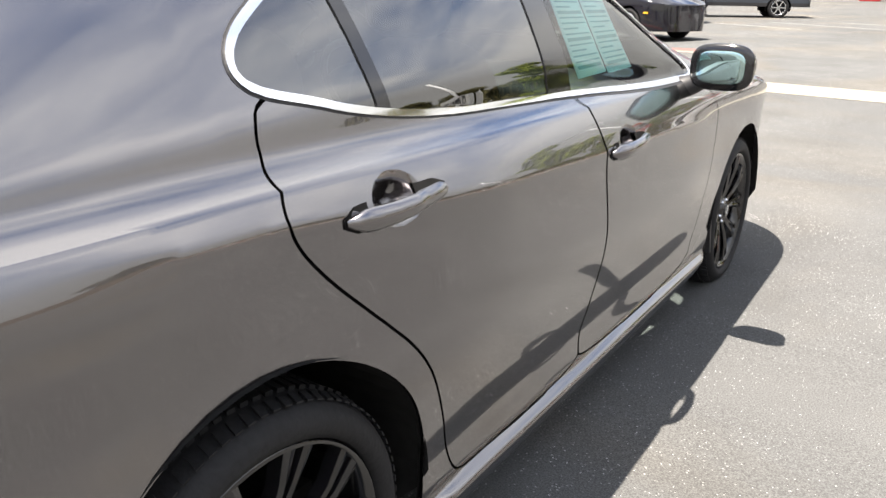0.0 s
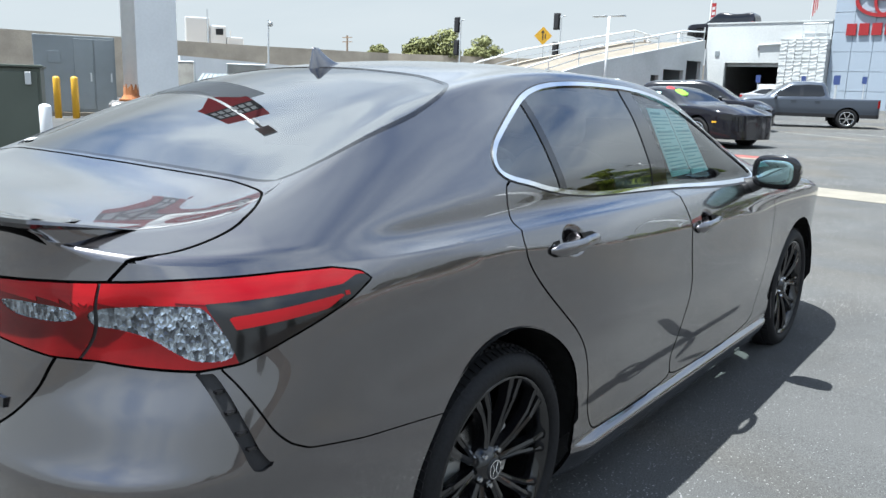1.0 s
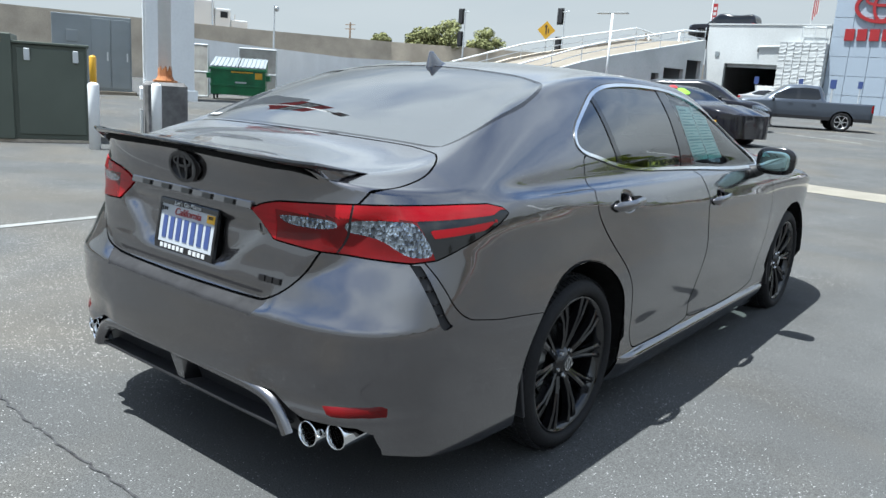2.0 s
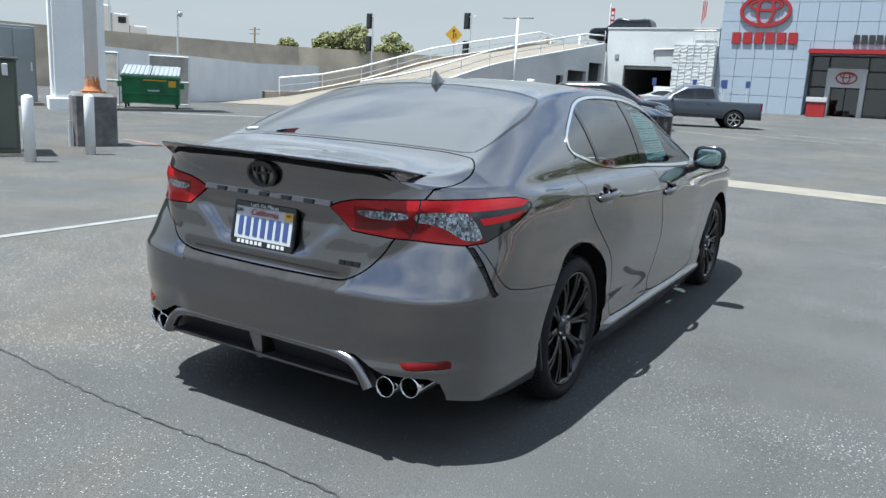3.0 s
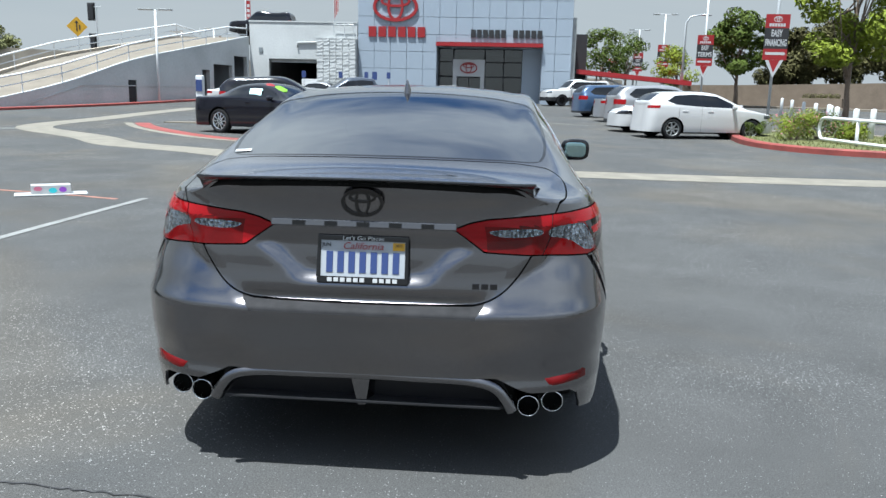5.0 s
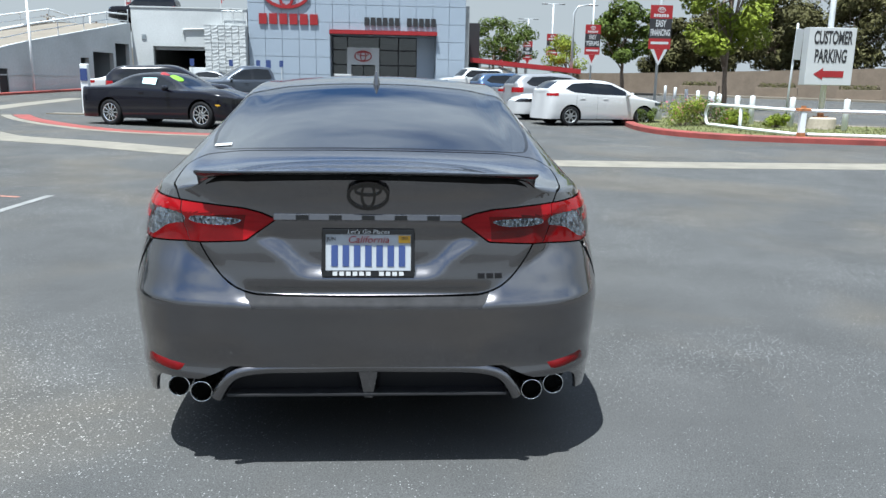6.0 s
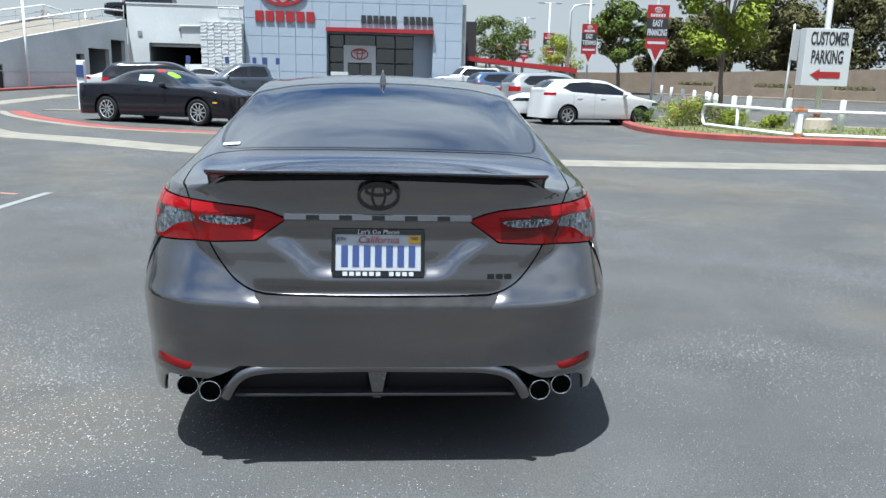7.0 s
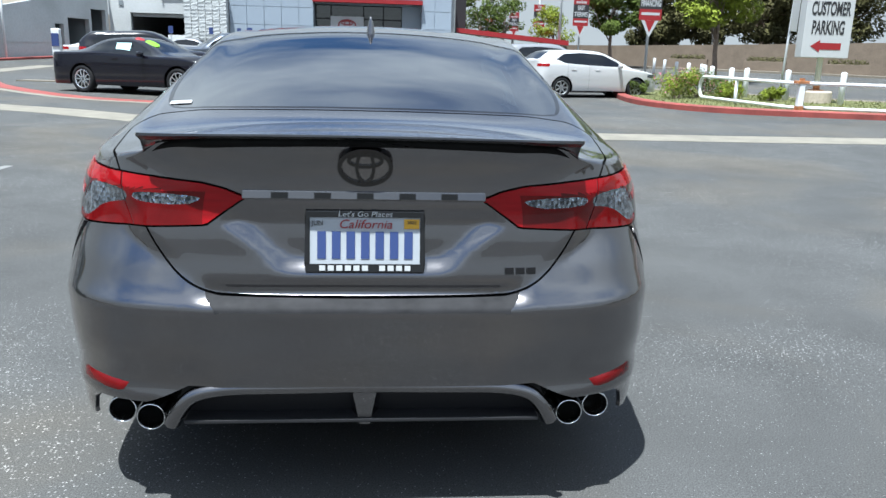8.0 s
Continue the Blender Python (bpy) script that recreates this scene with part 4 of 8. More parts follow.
def kerb_strip(pts, width, height, mat, name, label, step=0.5):
    """A raised kerb with a rounded top edge along a smooth line."""
    d = np.r_[0, np.cumsum([math.dist(a, c) for a, c in zip(pts, pts[1:])])]
    fx, fy = spline(d, [p[0] for p in pts]), spline(d, [p[1] for p in pts])
    n = max(2, int(d[-1] / step))
    prof = [(-0.5, -0.1), (-0.5, height * 0.8), (-0.38, height), (0.38, height), (0.5, height * 0.8), (0.5, -0.1)]
    v, f = [], []
    for i in range(n + 1):
        t = d[-1] * i / n
        x, y = float(fx(t)), float(fy(t))
        dx, dy = float(fx(t + 0.05) - fx(t - 0.05)), float(fy(t + 0.05) - fy(t - 0.05))
        q = math.hypot(dx, dy) or 1
        for o, z in prof:
            px, py = x - dy / q * o * width, y + dx / q * o * width
            v.append((px, py, ground_z(x, y) + z))
    k = len(prof)
    f = [(i * k + j, (i + 1) * k + j, (i + 1) * k + j + 1, i * k + j + 1) for i in range(n) for j in range(k - 1)]
    f += [tuple(range(k - 1, -1, -1)), tuple(n * k + j for j in range(k))]
    return solid(name, Shape().add(v, f), mat, label, "kerb", kind="structure")


kerb_strip([(-23.6, 31.6), (-22.6, 36), (-21.3, 42), (-18.6, 54.8)], 0.45, 0.14, RED_KERB, "kerb", "low red painted kerb along the ramp wall")
kerb_strip([(-25.6, 31.6), (-24.6, 31.3), (-23.75, 31.5)], 0.45, 0.16, YELLOW_KERB, "kerb", "yellow painted kerb end at the foot of the ramp", step=0.2)


def long_wall(name, pts, thick, low, tops, mat, label, cap=None):
    s = Shape()
    v, f = [], []
    for (x, y), z in zip(pts, tops):
        v += [(x, y, low), (x, y, z), (x - thick, y + thick * 0.3, low), (x - thick, y + thick * 0.3, z)]
    for i in range(len(pts) - 1):
        a = i * 4
        f += [(a, a + 4, a + 5, a + 1), (a + 1, a + 5, a + 7, a + 3), (a + 3, a + 7, a + 6, a + 2)]
    f += [(0, 1, 3, 2), (len(pts) * 4 - 4, len(pts) * 4 - 2, len(pts) * 4 - 1, len(pts) * 4 - 3)]
    return solid(name, s.add(v, f), mat, label, "wall", kind="structure")


long_wall("wall_freeway", [(-74, -40), (-66, 10), (-62, 28), (-58, 45), (-52, 58), (-43, 67), (-30, 80), (20, 130)], 0.6, -0.5, [5.0] * 8, CONCRETE, "long weathered concrete retaining wall of the raised road")
long_wall("wall_freeway_bank", [(-75.5, -40), (-67.5, 10), (-63.5, 28), (-59.5, 45), (-53.5, 59), (-44.5, 68.5), (-31, 82), (19, 132)], 40, -0.5, [4.2] * 8, CONCRETE, "raised road deck behind the concrete wall")
long_wall("wall_white_low", [(-29.0, 19.5), (-33.1, 28.75), (-38.0, 38.0), (-47.5, 56.0)], 0.3, -0.3, [2.55, 2.55, 2.6, 3.1], WHITE_PAINT, "low white painted yard wall")

# ---- the grey sedan ----
WHEELS = (1.105, 3.93)
DLO = [(1.193, 1.158), (1.200, 1.122), (1.240, 1.100), (1.33, 1.082), (1.413, 1.060), (1.548, 1.038), (1.72, 1.023), (1.95, 1.016), (2.26, 1.006), (2.71, 0.983), (3.10, 0.978),
       (3.18, 0.984), (3.20, 1.03), (3.10, 1.12), (2.90, 1.235), (2.60, 1.335), (2.30, 1.378), (2.0, 1.388), (1.78, 1.386), (1.62, 1.374), (1.50, 1.346), (1.40, 1.30), (1.292, 1.243), (1.222, 1.200)]
DIVIDER = [(1.497, 1.0), (1.532, 1.0), (1.486, 1.42), (1.452, 1.42)]
B_POST = [(2.130, 0.90), (2.268, 0.90), (2.262, 1.45), (2.170, 1.45)]
REAR_DOOR = [(1.226, 1.110), (1.203, 1.058), (1.206, 1.018), (1.178, 0.966), (1.180, 0.92), (1.240, 0.846), (1.355, 0.742), (1.462, 0.640), (1.535, 0.51), (1.600, 0.33), (1.625, 0.285), (1.680, 0.268),
             (2.27, 0.268), (2.266, 0.336), (2.282, 0.43), (2.305, 0.55), (2.296, 0.68), (2.272, 0.82), (2.252, 0.92), (2.258, 1.02), (2.20, 1.12), (1.40, 1.12)]
FRONT_DOOR = [(2.262, 1.02), (2.256, 0.92), (2.276, 0.82), (2.30, 0.68), (2.309, 0.55), (2.286, 0.43), (2.27, 0.336), (2.274, 0.268), (3.27, 0.268), (3.31, 0.40), (3.36, 0.6), (3.37, 0.78), (3.33, 0.90), (3.235, 0.96), (3.19, 1.05), (2.4, 1.12)]
BOOT_REAR = [(-1.0, 0.665), (0.362, 0.668), (0.422, 0.680), (0.493, 0.719), (0.550, 0.782), (0.586, 0.845), (0.667, 0.988), (0.74, 1.15), (-1.0, 1.3)]
BOOT_TOP = [(-1.0, -0.5), (0.72, -0.5), (0.667, 0.157), (0.706, 0.233), (0.716, 0.337), (0.712, 0.413), (0.676, 0.485), (0.622, 0.532), (0.40, 0.505), (0.147, 0.487), (-1.0, 0.478)]
BACKLIGHT = [(-1.0, 0.490), (0.147, 0.498), (0.40, 0.515), (0.615, 0.545), (0.645, 0.60), (0.655, 0.70), (0.654, 0.80), (0.645, 1.0), (0.615, 1.16), (0.575, 1.23), (0.52, 1.262), (0.40, 1.272), (0.2, 1.255), (-1.0, 1.24)]
WINDSCREEN = [(-1.0, 2.60), (0.30, 2.62), (0.53, 2.68), (0.575, 2.75), (0.64, 3.20), (0.62, 3.32), (0.3, 3.42), (-1.0, 3.46)]
LAMP = [(0.318, 0.935), (0.380, 0.958), (0.448, 0.972), (0.60, 0.983), (0.737, 0.989), (1.022, 0.991), (1.13, 0.988), (1.195, 0.974), (1.221, 0.955), (1.159, 0.924), (1.015, 0.873), (0.930, 0.838), (0.855, 0.830), (0.601, 0.846), (0.42, 0.857)]
LAMP_LINE = ((0.737, 1.02), (0.601, 0.80))
LAMP_CLEAR_IN = [(0.432, 0.936), (0.449, 0.917), (0.501, 0.908), (0.634, 0.913), (0.655, 0.941)]
LAMP_CLEAR_OUT = [(0.676, 0.946), (0.655, 0.910), (0.708, 0.903), (0.763, 0.889), (0.800, 0.866), (0.845, 0.845), (0.919, 0.847), (0.891, 0.886), (0.866, 0.934), (0.850, 0.946)]
LAMP_DARK = [(0.866, 0.947), (1.14, 0.954), (1.18, 0.968), (1.24, 0.96), (1.159, 0.915), (1.015, 0.863), (0.93, 0.832), (0.917, 0.847), (0.891, 0.886), (0.868, 0.934)]
LAMP_BAR = [(0.899, 0.922), (1.150, 0.938), (1.095, 0.914), (0.908, 0.899)]
VENT = [(0.851, 0.826), (0.884, 0.826), (1.112, 0.650), (1.100, 0.640), (1.084, 0.645)]
BUMPER = [(-1.0, 0.0), (-1.0, 0.75), (0.40, 0.80), (0.85, 0.90), (0.897, 0.830), (1.036, 0.740), (1.130, 0.676), (1.168, 0.655), (1.26, 0.630), (1.434, 0.604), (1.60, 0.59), (1.62, 0.0)]
CUTOUT = [(-1.0, 0.0), (0.786, 0.0), (0.788, 0.285), (0.775, 0.335), (0.745, 0.358), (0.60, 0.362), (0.545, 0.385), (0.48, 0.416), (-1.0, 0.420)]
GUARD = [(-1.0, 0.633), (0.395, 0.634), (0.425, 0.668), (0.43, 0.70), (-1.0, 0.70)]
CUP_REAR = (1.425, 0.930, 0.066, 0.046)
CUP_FRONT = (2.425, 0.880, 0.066, 0.046)


def superdist(p, c):
    """Distance-like field of an upright oval (cy, cz, half length, half height)."""
    return (np.hypot((p[:, 0] - c[0]) / c[2], (p[:, 1] - c[1]) / c[3]) - 1) * c[3]


def cut_body():
    verts, faces = body_grid()
    ks = np.linspace(0, 1, NS)
    ref = np.array([skirt_point(k, 0.9, 0) for k in ks])
    run = np.r_[0, np.cumsum(np.hypot(np.diff(ref[:, 0]), np.diff(ref[:, 1])))]
    skirt = NS * (NA + 1)
    sig = np.full(len(verts), 9.0)
    sig[:skirt] = np.repeat(run, NA + 1)
    low = np.zeros(len(verts))
    low[:skirt] = 1
    data = [tuple(v) + (s, a) for v, s, a in zip(verts, sig, low)]

    def side(poly):
        return lambda d: np.where(d[:, 0] > 0.45, near_outline(d[:, 1:3], poly), 1.0)

    def lower(poly, lim=1.6):
        return lambda d: np.where((d[:, 4] > 0.5) & (d[:, 3] < lim), near_outline(d[:, 3:5][:, :1].repeat(2, 1) * [1, 0] + d[:, 2:3] * [0, 1], poly), 1.0)

    def rear(poly):
        return lambda d: np.where((d[:, 4] > 0.5) & (d[:, 1] < 0.6), near_outline(d[:, [0, 2]], poly), 1.0)

    def top(poly):
        return lambda d: np.where(d[:, 4] < 0.5, near_outline(d[:, :2], poly), 1.0)

    def across(seg, lim=1.6):
        (ax, ay), (bx, by) = seg
        k = math.hypot(bx - ax, by - ay)
        return lambda d: np.where((d[:, 4] > 0.5) & (d[:, 3] < lim), np.clip(((d[:, 3] - ax) * (by - ay) - (d[:, 2] - ay) * (bx - ax)) / k, -0.19, 0.19), 0.19)

    def boot(d):
        a = near_outline(d[:, [0, 2]], softened(BOOT_REAR))
        b = near_outline(d[:, :2], softened(BOOT_TOP))
        return np.where(d[:, 1] > 0.9, 1.0, np.where(d[:, 4] > 0.5, np.where(d[:, 3] < 1.6, a, 1.0), b))

    def arch(d):
        r = np.minimum(np.hypot(d[:, 1] - WHEELS[0], d[:, 2] - 0.335), np.hypot(d[:, 1] - WHEELS[1], d[:, 2] - 0.335))
        return np.where(d[:, 0] > 0.45, r - 0.398, 1.0)

    def sill(d):
        return np.where((d[:, 4] > 0.5) & (d[:, 1] > 1.3) & (d[:, 1] < 3.7), d[:, 2] - 0.262, 1.0)

    def cup(c):
        return lambda d: np.where((d[:, 0] > 0.7) & (d[:, 4] > -1), superdist(d[:, 1:3], c), 1.0)

    F = dict(dlo=side(softened(DLO)), divider=side(DIVIDER), post=side(B_POST), rdoor=side(softened(REAR_DOOR)), fdoor=side(softened(FRONT_DOOR)), boot=boot, backlight=top(softened(BACKLIGHT)), screen=top(softened(WINDSCREEN)),
             lamp=lower(LAMP), line=across(LAMP_LINE), cin=lower(softened(LAMP_CLEAR_IN)), cout=lower(softened(LAMP_CLEAR_OUT)), dark=lower(LAMP_DARK), bar=lower(LAMP_BAR), vent=lower(VENT), bumper=lower(BUMPER, 1.75),
             cutout=rear(CUTOUT), guard=rear(GUARD), arch=arch, sill=sill, cupr=cup(CUP_REAR), cupf=cup(CUP_FRONT))
    plan_of_cuts = [("arch", 0), ("dlo", 0), ("dlo", -0.004), ("dlo", -0.017), ("divider", 0), ("post", 0), ("rdoor", -0.003), ("rdoor", 0.003), ("fdoor", -0.0028), ("fdoor", 0.0028),
                    ("boot", -0.003), ("boot", 0.003), ("backlight", 0), ("backlight", -0.012), ("screen", 0), ("lamp", -0.003), ("lamp", 0.002), ("line", -0.003), ("line", 0.003), ("cin", 0), ("cout", 0), ("dark", 0), ("bar", 0),
                    ("vent", 0), ("bumper", -0.0015), ("bumper", 0.0015), ("cutout", 0), ("guard", 0), ("sill", 0), ("cupr", 0), ("cupr", -0.014), ("cupr", -0.03), ("cupf", 0), ("cupf", -0.014), ("cupf", -0.03)]
    for key, level in plan_of_cuts:
        f = F[key](np.array(data)) - level
        faces = slice_skin(data, faces, f)
    d = np.array(data)
    P = d[:, :3]
    # smooth normals of the whole skin, kept by every panel
    N = skin_normals(P, faces)
    mid = np.zeros((len(faces), 5))
    for ids, a in by_size(faces):
        q = d[a]
        mid[ids] = q.mean(1)
        mid[ids, 4] = np.where(q[:, :, 4].min(1) > 0.5, 1.0, 0.0)
        mid[ids, 3] = np.where(q[:, :, 3].max(1) > 8, q[:, :, 3].min(1), q[:, :, 3].mean(1))
    V = {k: f(mid) for k, f in F.items()}
    x, y, z, sg, lowp = mid.T
    inside = V["dlo"] < 0
    lens = V["lamp"] < -0.003
    rules = [
        ((V["arch"] < 0) | (V["cutout"] < 0), "drop"),
        (inside & (V["dlo"] > -0.004), "window_seal"),
        (inside & (V["dlo"] > -0.017), "window_trim"),
        (inside & (V["divider"] < 0), "window_divider"),
        (inside & (V["post"] < 0), "window_pillar"),
        (inside & (y < 1.49), "quarter_glass"),
        (inside & (y < 2.2), "rear_door_glass"),
        (inside, "front_door_glass"),
        (lens & (np.abs(V["line"]) < 0.003), "lamp_joint"),
        (lens & ((V["cin"] < 0) | (V["cout"] < 0)), "lamp_clear"),
        (lens & (V["bar"] < 0), "lamp_bar"),
        (lens & (V["dark"] < 0), "lamp_dark"),
        (lens & ((z > 0.948) | (sg < 0.43)), "lamp_red"),
        (lens, "lamp_low"),
        (V["lamp"] < 0.002, "drop"),
        (V["backlight"] < -0.012, "backlight"),
        (V["backlight"] < 0, "backlight_seal"),
        (V["screen"] < 0, "windscreen"),
        (V["boot"] < -0.003, "boot_lid"),
        (V["boot"] < 0.003, "drop"),
        (V["vent"] < 0, "vent"),
        ((V["cupr"] < 0) & (z < 1.2), "cup_rear"),
        ((V["cupf"] < 0) & (z < 1.2), "cup_front"),
        ((np.abs(V["rdoor"]) < 0.003) | (np.abs(V["fdoor"]) < 0.0028), "drop"),
        (V["rdoor"] < 0, "rear_door"),
        (V["fdoor"] < 0, "front_door"),
        (V["guard"] < 0, "bumper_guard"),
        (V["sill"] < 0, "sill_panel"),
        ((lowp > 0.5) & (y < 1.3) & (V["bumper"] < -0.0015), "rear_bumper"),
        ((lowp > 0.5) & (y < 1.3) & (np.abs(V["bumper"]) < 0.0015) & (sg > 0.88), "drop"),
        (np.ones(len(faces), bool), "body_shell"),
    ]
    which = np.select([r[0] for r in rules], range(len(rules)))
    groups = {}
    for i, f in zip(which.tolist(), faces):
        groups.setdefault(rules[i][1], []).append(f)
    return P, N, groups, faces, V


def skin_part(name, P, N, faces, mat, parent, label="", sides="both", sink=0.0, rim=0.008, move=None):
    """A panel of the skin as one mesh, with turned-in edges; sides: r, l or both halves in one."""
    vs, ns, fs = [], [], []
    for flip in ([1] if sides == "r" else [-1] if sides == "l" else [1, -1]):
        used = sorted({i for f in faces for i in f})
        at = {}
        for i in used:
            p, n = P[i], N[i]
            q = p - n * sink
            if move:
                q = q - n * move(p)
            if flip < 0 and sides == "both" and abs(q[0]) < 1e-4 and i in skin_seam:
                at[i] = skin_seam[i]
                continue
            at[i] = len(vs)
            if flip > 0 and sides == "both" and abs(q[0]) < 1e-4:
                skin_seam[i] = len(vs)
            vs.append((q[0] * flip, q[1], q[2]))
            ns.append((n[0] * flip, n[1], n[2]))
        edges = {}
        for f in faces:
            g = [at[i] for i in f]
            fs.append(tuple(g if flip > 0 else reversed(g)))
            for a, b in zip(f, f[1:] + f[:1]):
                k = (min(a, b), max(a, b))
                edges[k] = None if k in edges else (a, b)
        if rim:
            for e in edges.values():
                if e is None or (P[e[0]][0] < 1e-4 and P[e[1]][0] < 1e-4):
                    continue
                a, b = e
                t = P[b] - P[a]
                n = N[a]
                out = (t[1] * n[2] - t[2] * n[1], t[2] * n[0] - t[0] * n[2], t[0] * n[1] - t[1] * n[0])
                k = math.hypot(*out) + 1e-12
                out = (out[0] / k, out[1] / k, out[2] / k)
                base = len(vs)
                for i, dep in ((a, 0), (b, 0), (b, rim), (a, rim)):
                    q = P[i] - N[i] * (sink + dep)
                    if move:
                        q = q - N[i] * move(P[i])
                    vs.append((q[0] * flip, q[1], q[2]))
                    ns.append((out[0] * flip, out[1], out[2]))
                q = (base + 1, base, base + 3, base + 2)
                fs.append(q if flip > 0 else tuple(reversed(q)))
    skin_seam.clear()
    me = bpy.data.meshes.new(name)
    me.from_pydata(vs, [], fs)
    me.materials.append(mat)
    me.polygons.foreach_set("use_smooth", [True] * len(me.polygons))
    if not move:
        me.normals_split_custom_set_from_vertices(ns)
    me.update()
    ob = new(name, me)
    ob.parent = parent
    return tagged(ob, label)


skin_seam = {}


def wheel_mesh_parts(parent, m, right=True):
    """One wheel, its face towards +x, at the pose m."""
    w = part("wheel", Shape().lathe([(0.268, -0.06), (0.264, -0.018), (0.257, -0.014), (0.250, -0.06), (0.243, -0.19), (0.260, -0.215)], 56), BLACK_GLOSS, parent, "gloss black alloy wheel", smooth=True, m=m)
    prof = [(0.265, -0.215), (0.288, -0.228), (0.315, -0.215), (0.330, -0.195), (0.334, -0.16), (0.335, -0.115), (0.334, -0.07), (0.330, -0.040), (0.318, -0.018), (0.306, -0.007), (0.291, -0.001), (0.276, -0.005), (0.267, -0.014), (0.265, -0.06)]
    part("tyre", Shape().lathe(prof, 72), RUBBER, w, "black rubber tyre", smooth=True)
    tr = Shape()
    for k in range(84):
        a = 2 * math.pi * k / 84
        for x0, x1, skew in ((-0.050, -0.022, 0.02), (-0.115, -0.062, 0.03), (-0.185, -0.125, -0.03)):
            r0, r1 = 0.327, 0.3405 if x0 < -0.06 else 0.336
            da = 0.026
            v = []
            for x, s in ((x0, 0), (x1, skew)):
                for r in (r0, r1 if x < -0.03 else r1 - 0.006):
                    for b in (a + s, a + s + da * 1.7):
                        v.append((x, r * math.cos(b), r * math.sin(b)))
            tr.add(v, [(0, 1, 3, 2), (4, 6, 7, 5), (2, 3, 7, 6), (0, 4, 5, 1), (0, 2, 6, 4), (1, 5, 7, 3)])
    part("tread", tr, RUBBER, w)
    for g in range(5):
        base = 2 * math.pi * g / 5 + 0.31
        for off, tw, wide in ((-0.20, -0.14, 0.0125), (0.20, 0.14, 0.0125), (-0.30, -0.36, 0.010), (0.30, 0.36, 0.010)):
            s = Shape()
            v = []
            for r, xx, ww, dep in ((0.052, -0.050, wide * 1.2, 0.03), (0.12, -0.034, wide * 1.0, 0.032), (0.19, -0.024, wide * 0.95, 0.03), (0.258, -0.024, wide * 1.5, 0.03)):
                a = base + off * (0.72 + 0.28 * (r / 0.258)) + tw * (r / 0.258) * 0.35
                cy, cz = r * math.cos(a), r * math.sin(a)
                ty, tz = -math.sin(a), math.cos(a)
                for side, x in ((-1, xx - dep), (-0.75, xx - 0.004), (0.0, xx), (0.75, xx - 0.004), (1, xx - dep)):
                    v.append((x, cy + ty * ww * side, cz + tz * ww * side))
            f = [(i * 5 + j, i * 5 + j + 1, i * 5 + j + 6, i * 5 + j + 5) for i in range(3) for j in range(4)]
            f += [(0, 5, 9, 4), (5, 10, 14, 9), (10, 15, 19, 14), (0, 4, 3, 2, 1), (15, 16, 17, 18, 19)]
            part("spoke", s.add(v, f), BLACK_GLOSS, w)
    part("hub", Shape().lathe([(0.0, -0.036), (0.032, -0.036), (0.036, -0.040), (0.066, -0.054), (0.07, -0.09)], 32), BLACK_GLOSS, w, smooth=True)
    cap = part("hub_cap", Shape().lathe([(0.0, -0.030), (0.026, -0.030), (0.030, -0.035)], 32), BLACK_PLASTIC, w, smooth=True)
    ring = Shape().lathe([(0.0265, -0.029), (0.0265, -0.0275), (0.0235, -0.0275), (0.0235, -0.029)], 32)
    for sy in (-1, 1):
        ring.tube([(-0.0285, 0.011 * sy, -0.018), (-0.0285, 0.004 * sy, 0.0), (-0.0285, 0.011 * sy, 0.018)], 0.0016, 6)
    part("badge", ring, CHROME, cap, "small silver oval badge")
    for k in range(5):
        a = 2 * math.pi * (k + 0.5) / 5 + 0.31
        part("lug_nut", Shape().lathe([(0.0, 0.012), (0.007, 0.012), (0.0095, 0.004), (0.0095, -0.012)], 6, m=pose(-0.050, 0.052 * math.cos(a), 0.052 * math.sin(a))), STEEL, w)
    part("brake_disc", Shape().lathe([(0.06, -0.085), (0.145, -0.085), (0.145, -0.105), (0.06, -0.105)], 40), STEEL, w)
    part("caliper", Shape().box(-0.13, -0.07, -0.19, -0.10, -0.07, 0.07), GREY_METAL, w, bevel=0.01)
    return w


def rounded(c, h, n=20, power=2.6, flat=None):
    """A soft-cornered solid: superellipsoid with centre c and half sizes h; flat: y below which it is cut off level."""
    v, f = [], []
    sgn = lambda q, e: math.copysign(abs(q) ** e, q)
    e = 2 / power
    for i in range(n + 1):
        a = -math.pi / 2 + math.pi * i / n
        for j in range(2 * n):
            b = math.pi * j / n
            p = [c[0] + h[0] * sgn(math.cos(a), e) * sgn(math.cos(b), e), c[1] + h[1] * sgn(math.cos(a), e) * sgn(math.sin(b), e), c[2] + h[2] * sgn(math.sin(a), e)]
            if flat is not None:
                p[1] = max(p[1], flat)
            v.append(tuple(p))
    for i in range(n):
        for j in range(2 * n):
            k = (j + 1) % (2 * n)
            f.append((i * 2 * n + j, i * 2 * n + k, (i + 1) * 2 * n + k, (i + 1) * 2 * n + j))
    return Shape().add(v, f)


def text_mesh(text, size, mat, depth=0.001, shear=0.0, bold=0.0):
    cu = bpy.data.curves.new("words", "FONT")
    cu.body, cu.size, cu.extrude, cu.shear, cu.offset = text, size, depth, shear, bold * size
    cu.align_x, cu.align_y = "CENTER", "CENTER"
    ob = bpy.data.objects.new("words", cu)
    scene.collection.objects.link(ob)
    me = bpy.data.meshes.new_from_object(ob.evaluated_get(bpy.context.evaluated_depsgraph_get()))
    bpy.data.objects.remove(ob)
    me.materials.clear()
    me.materials.append(mat)
    return me


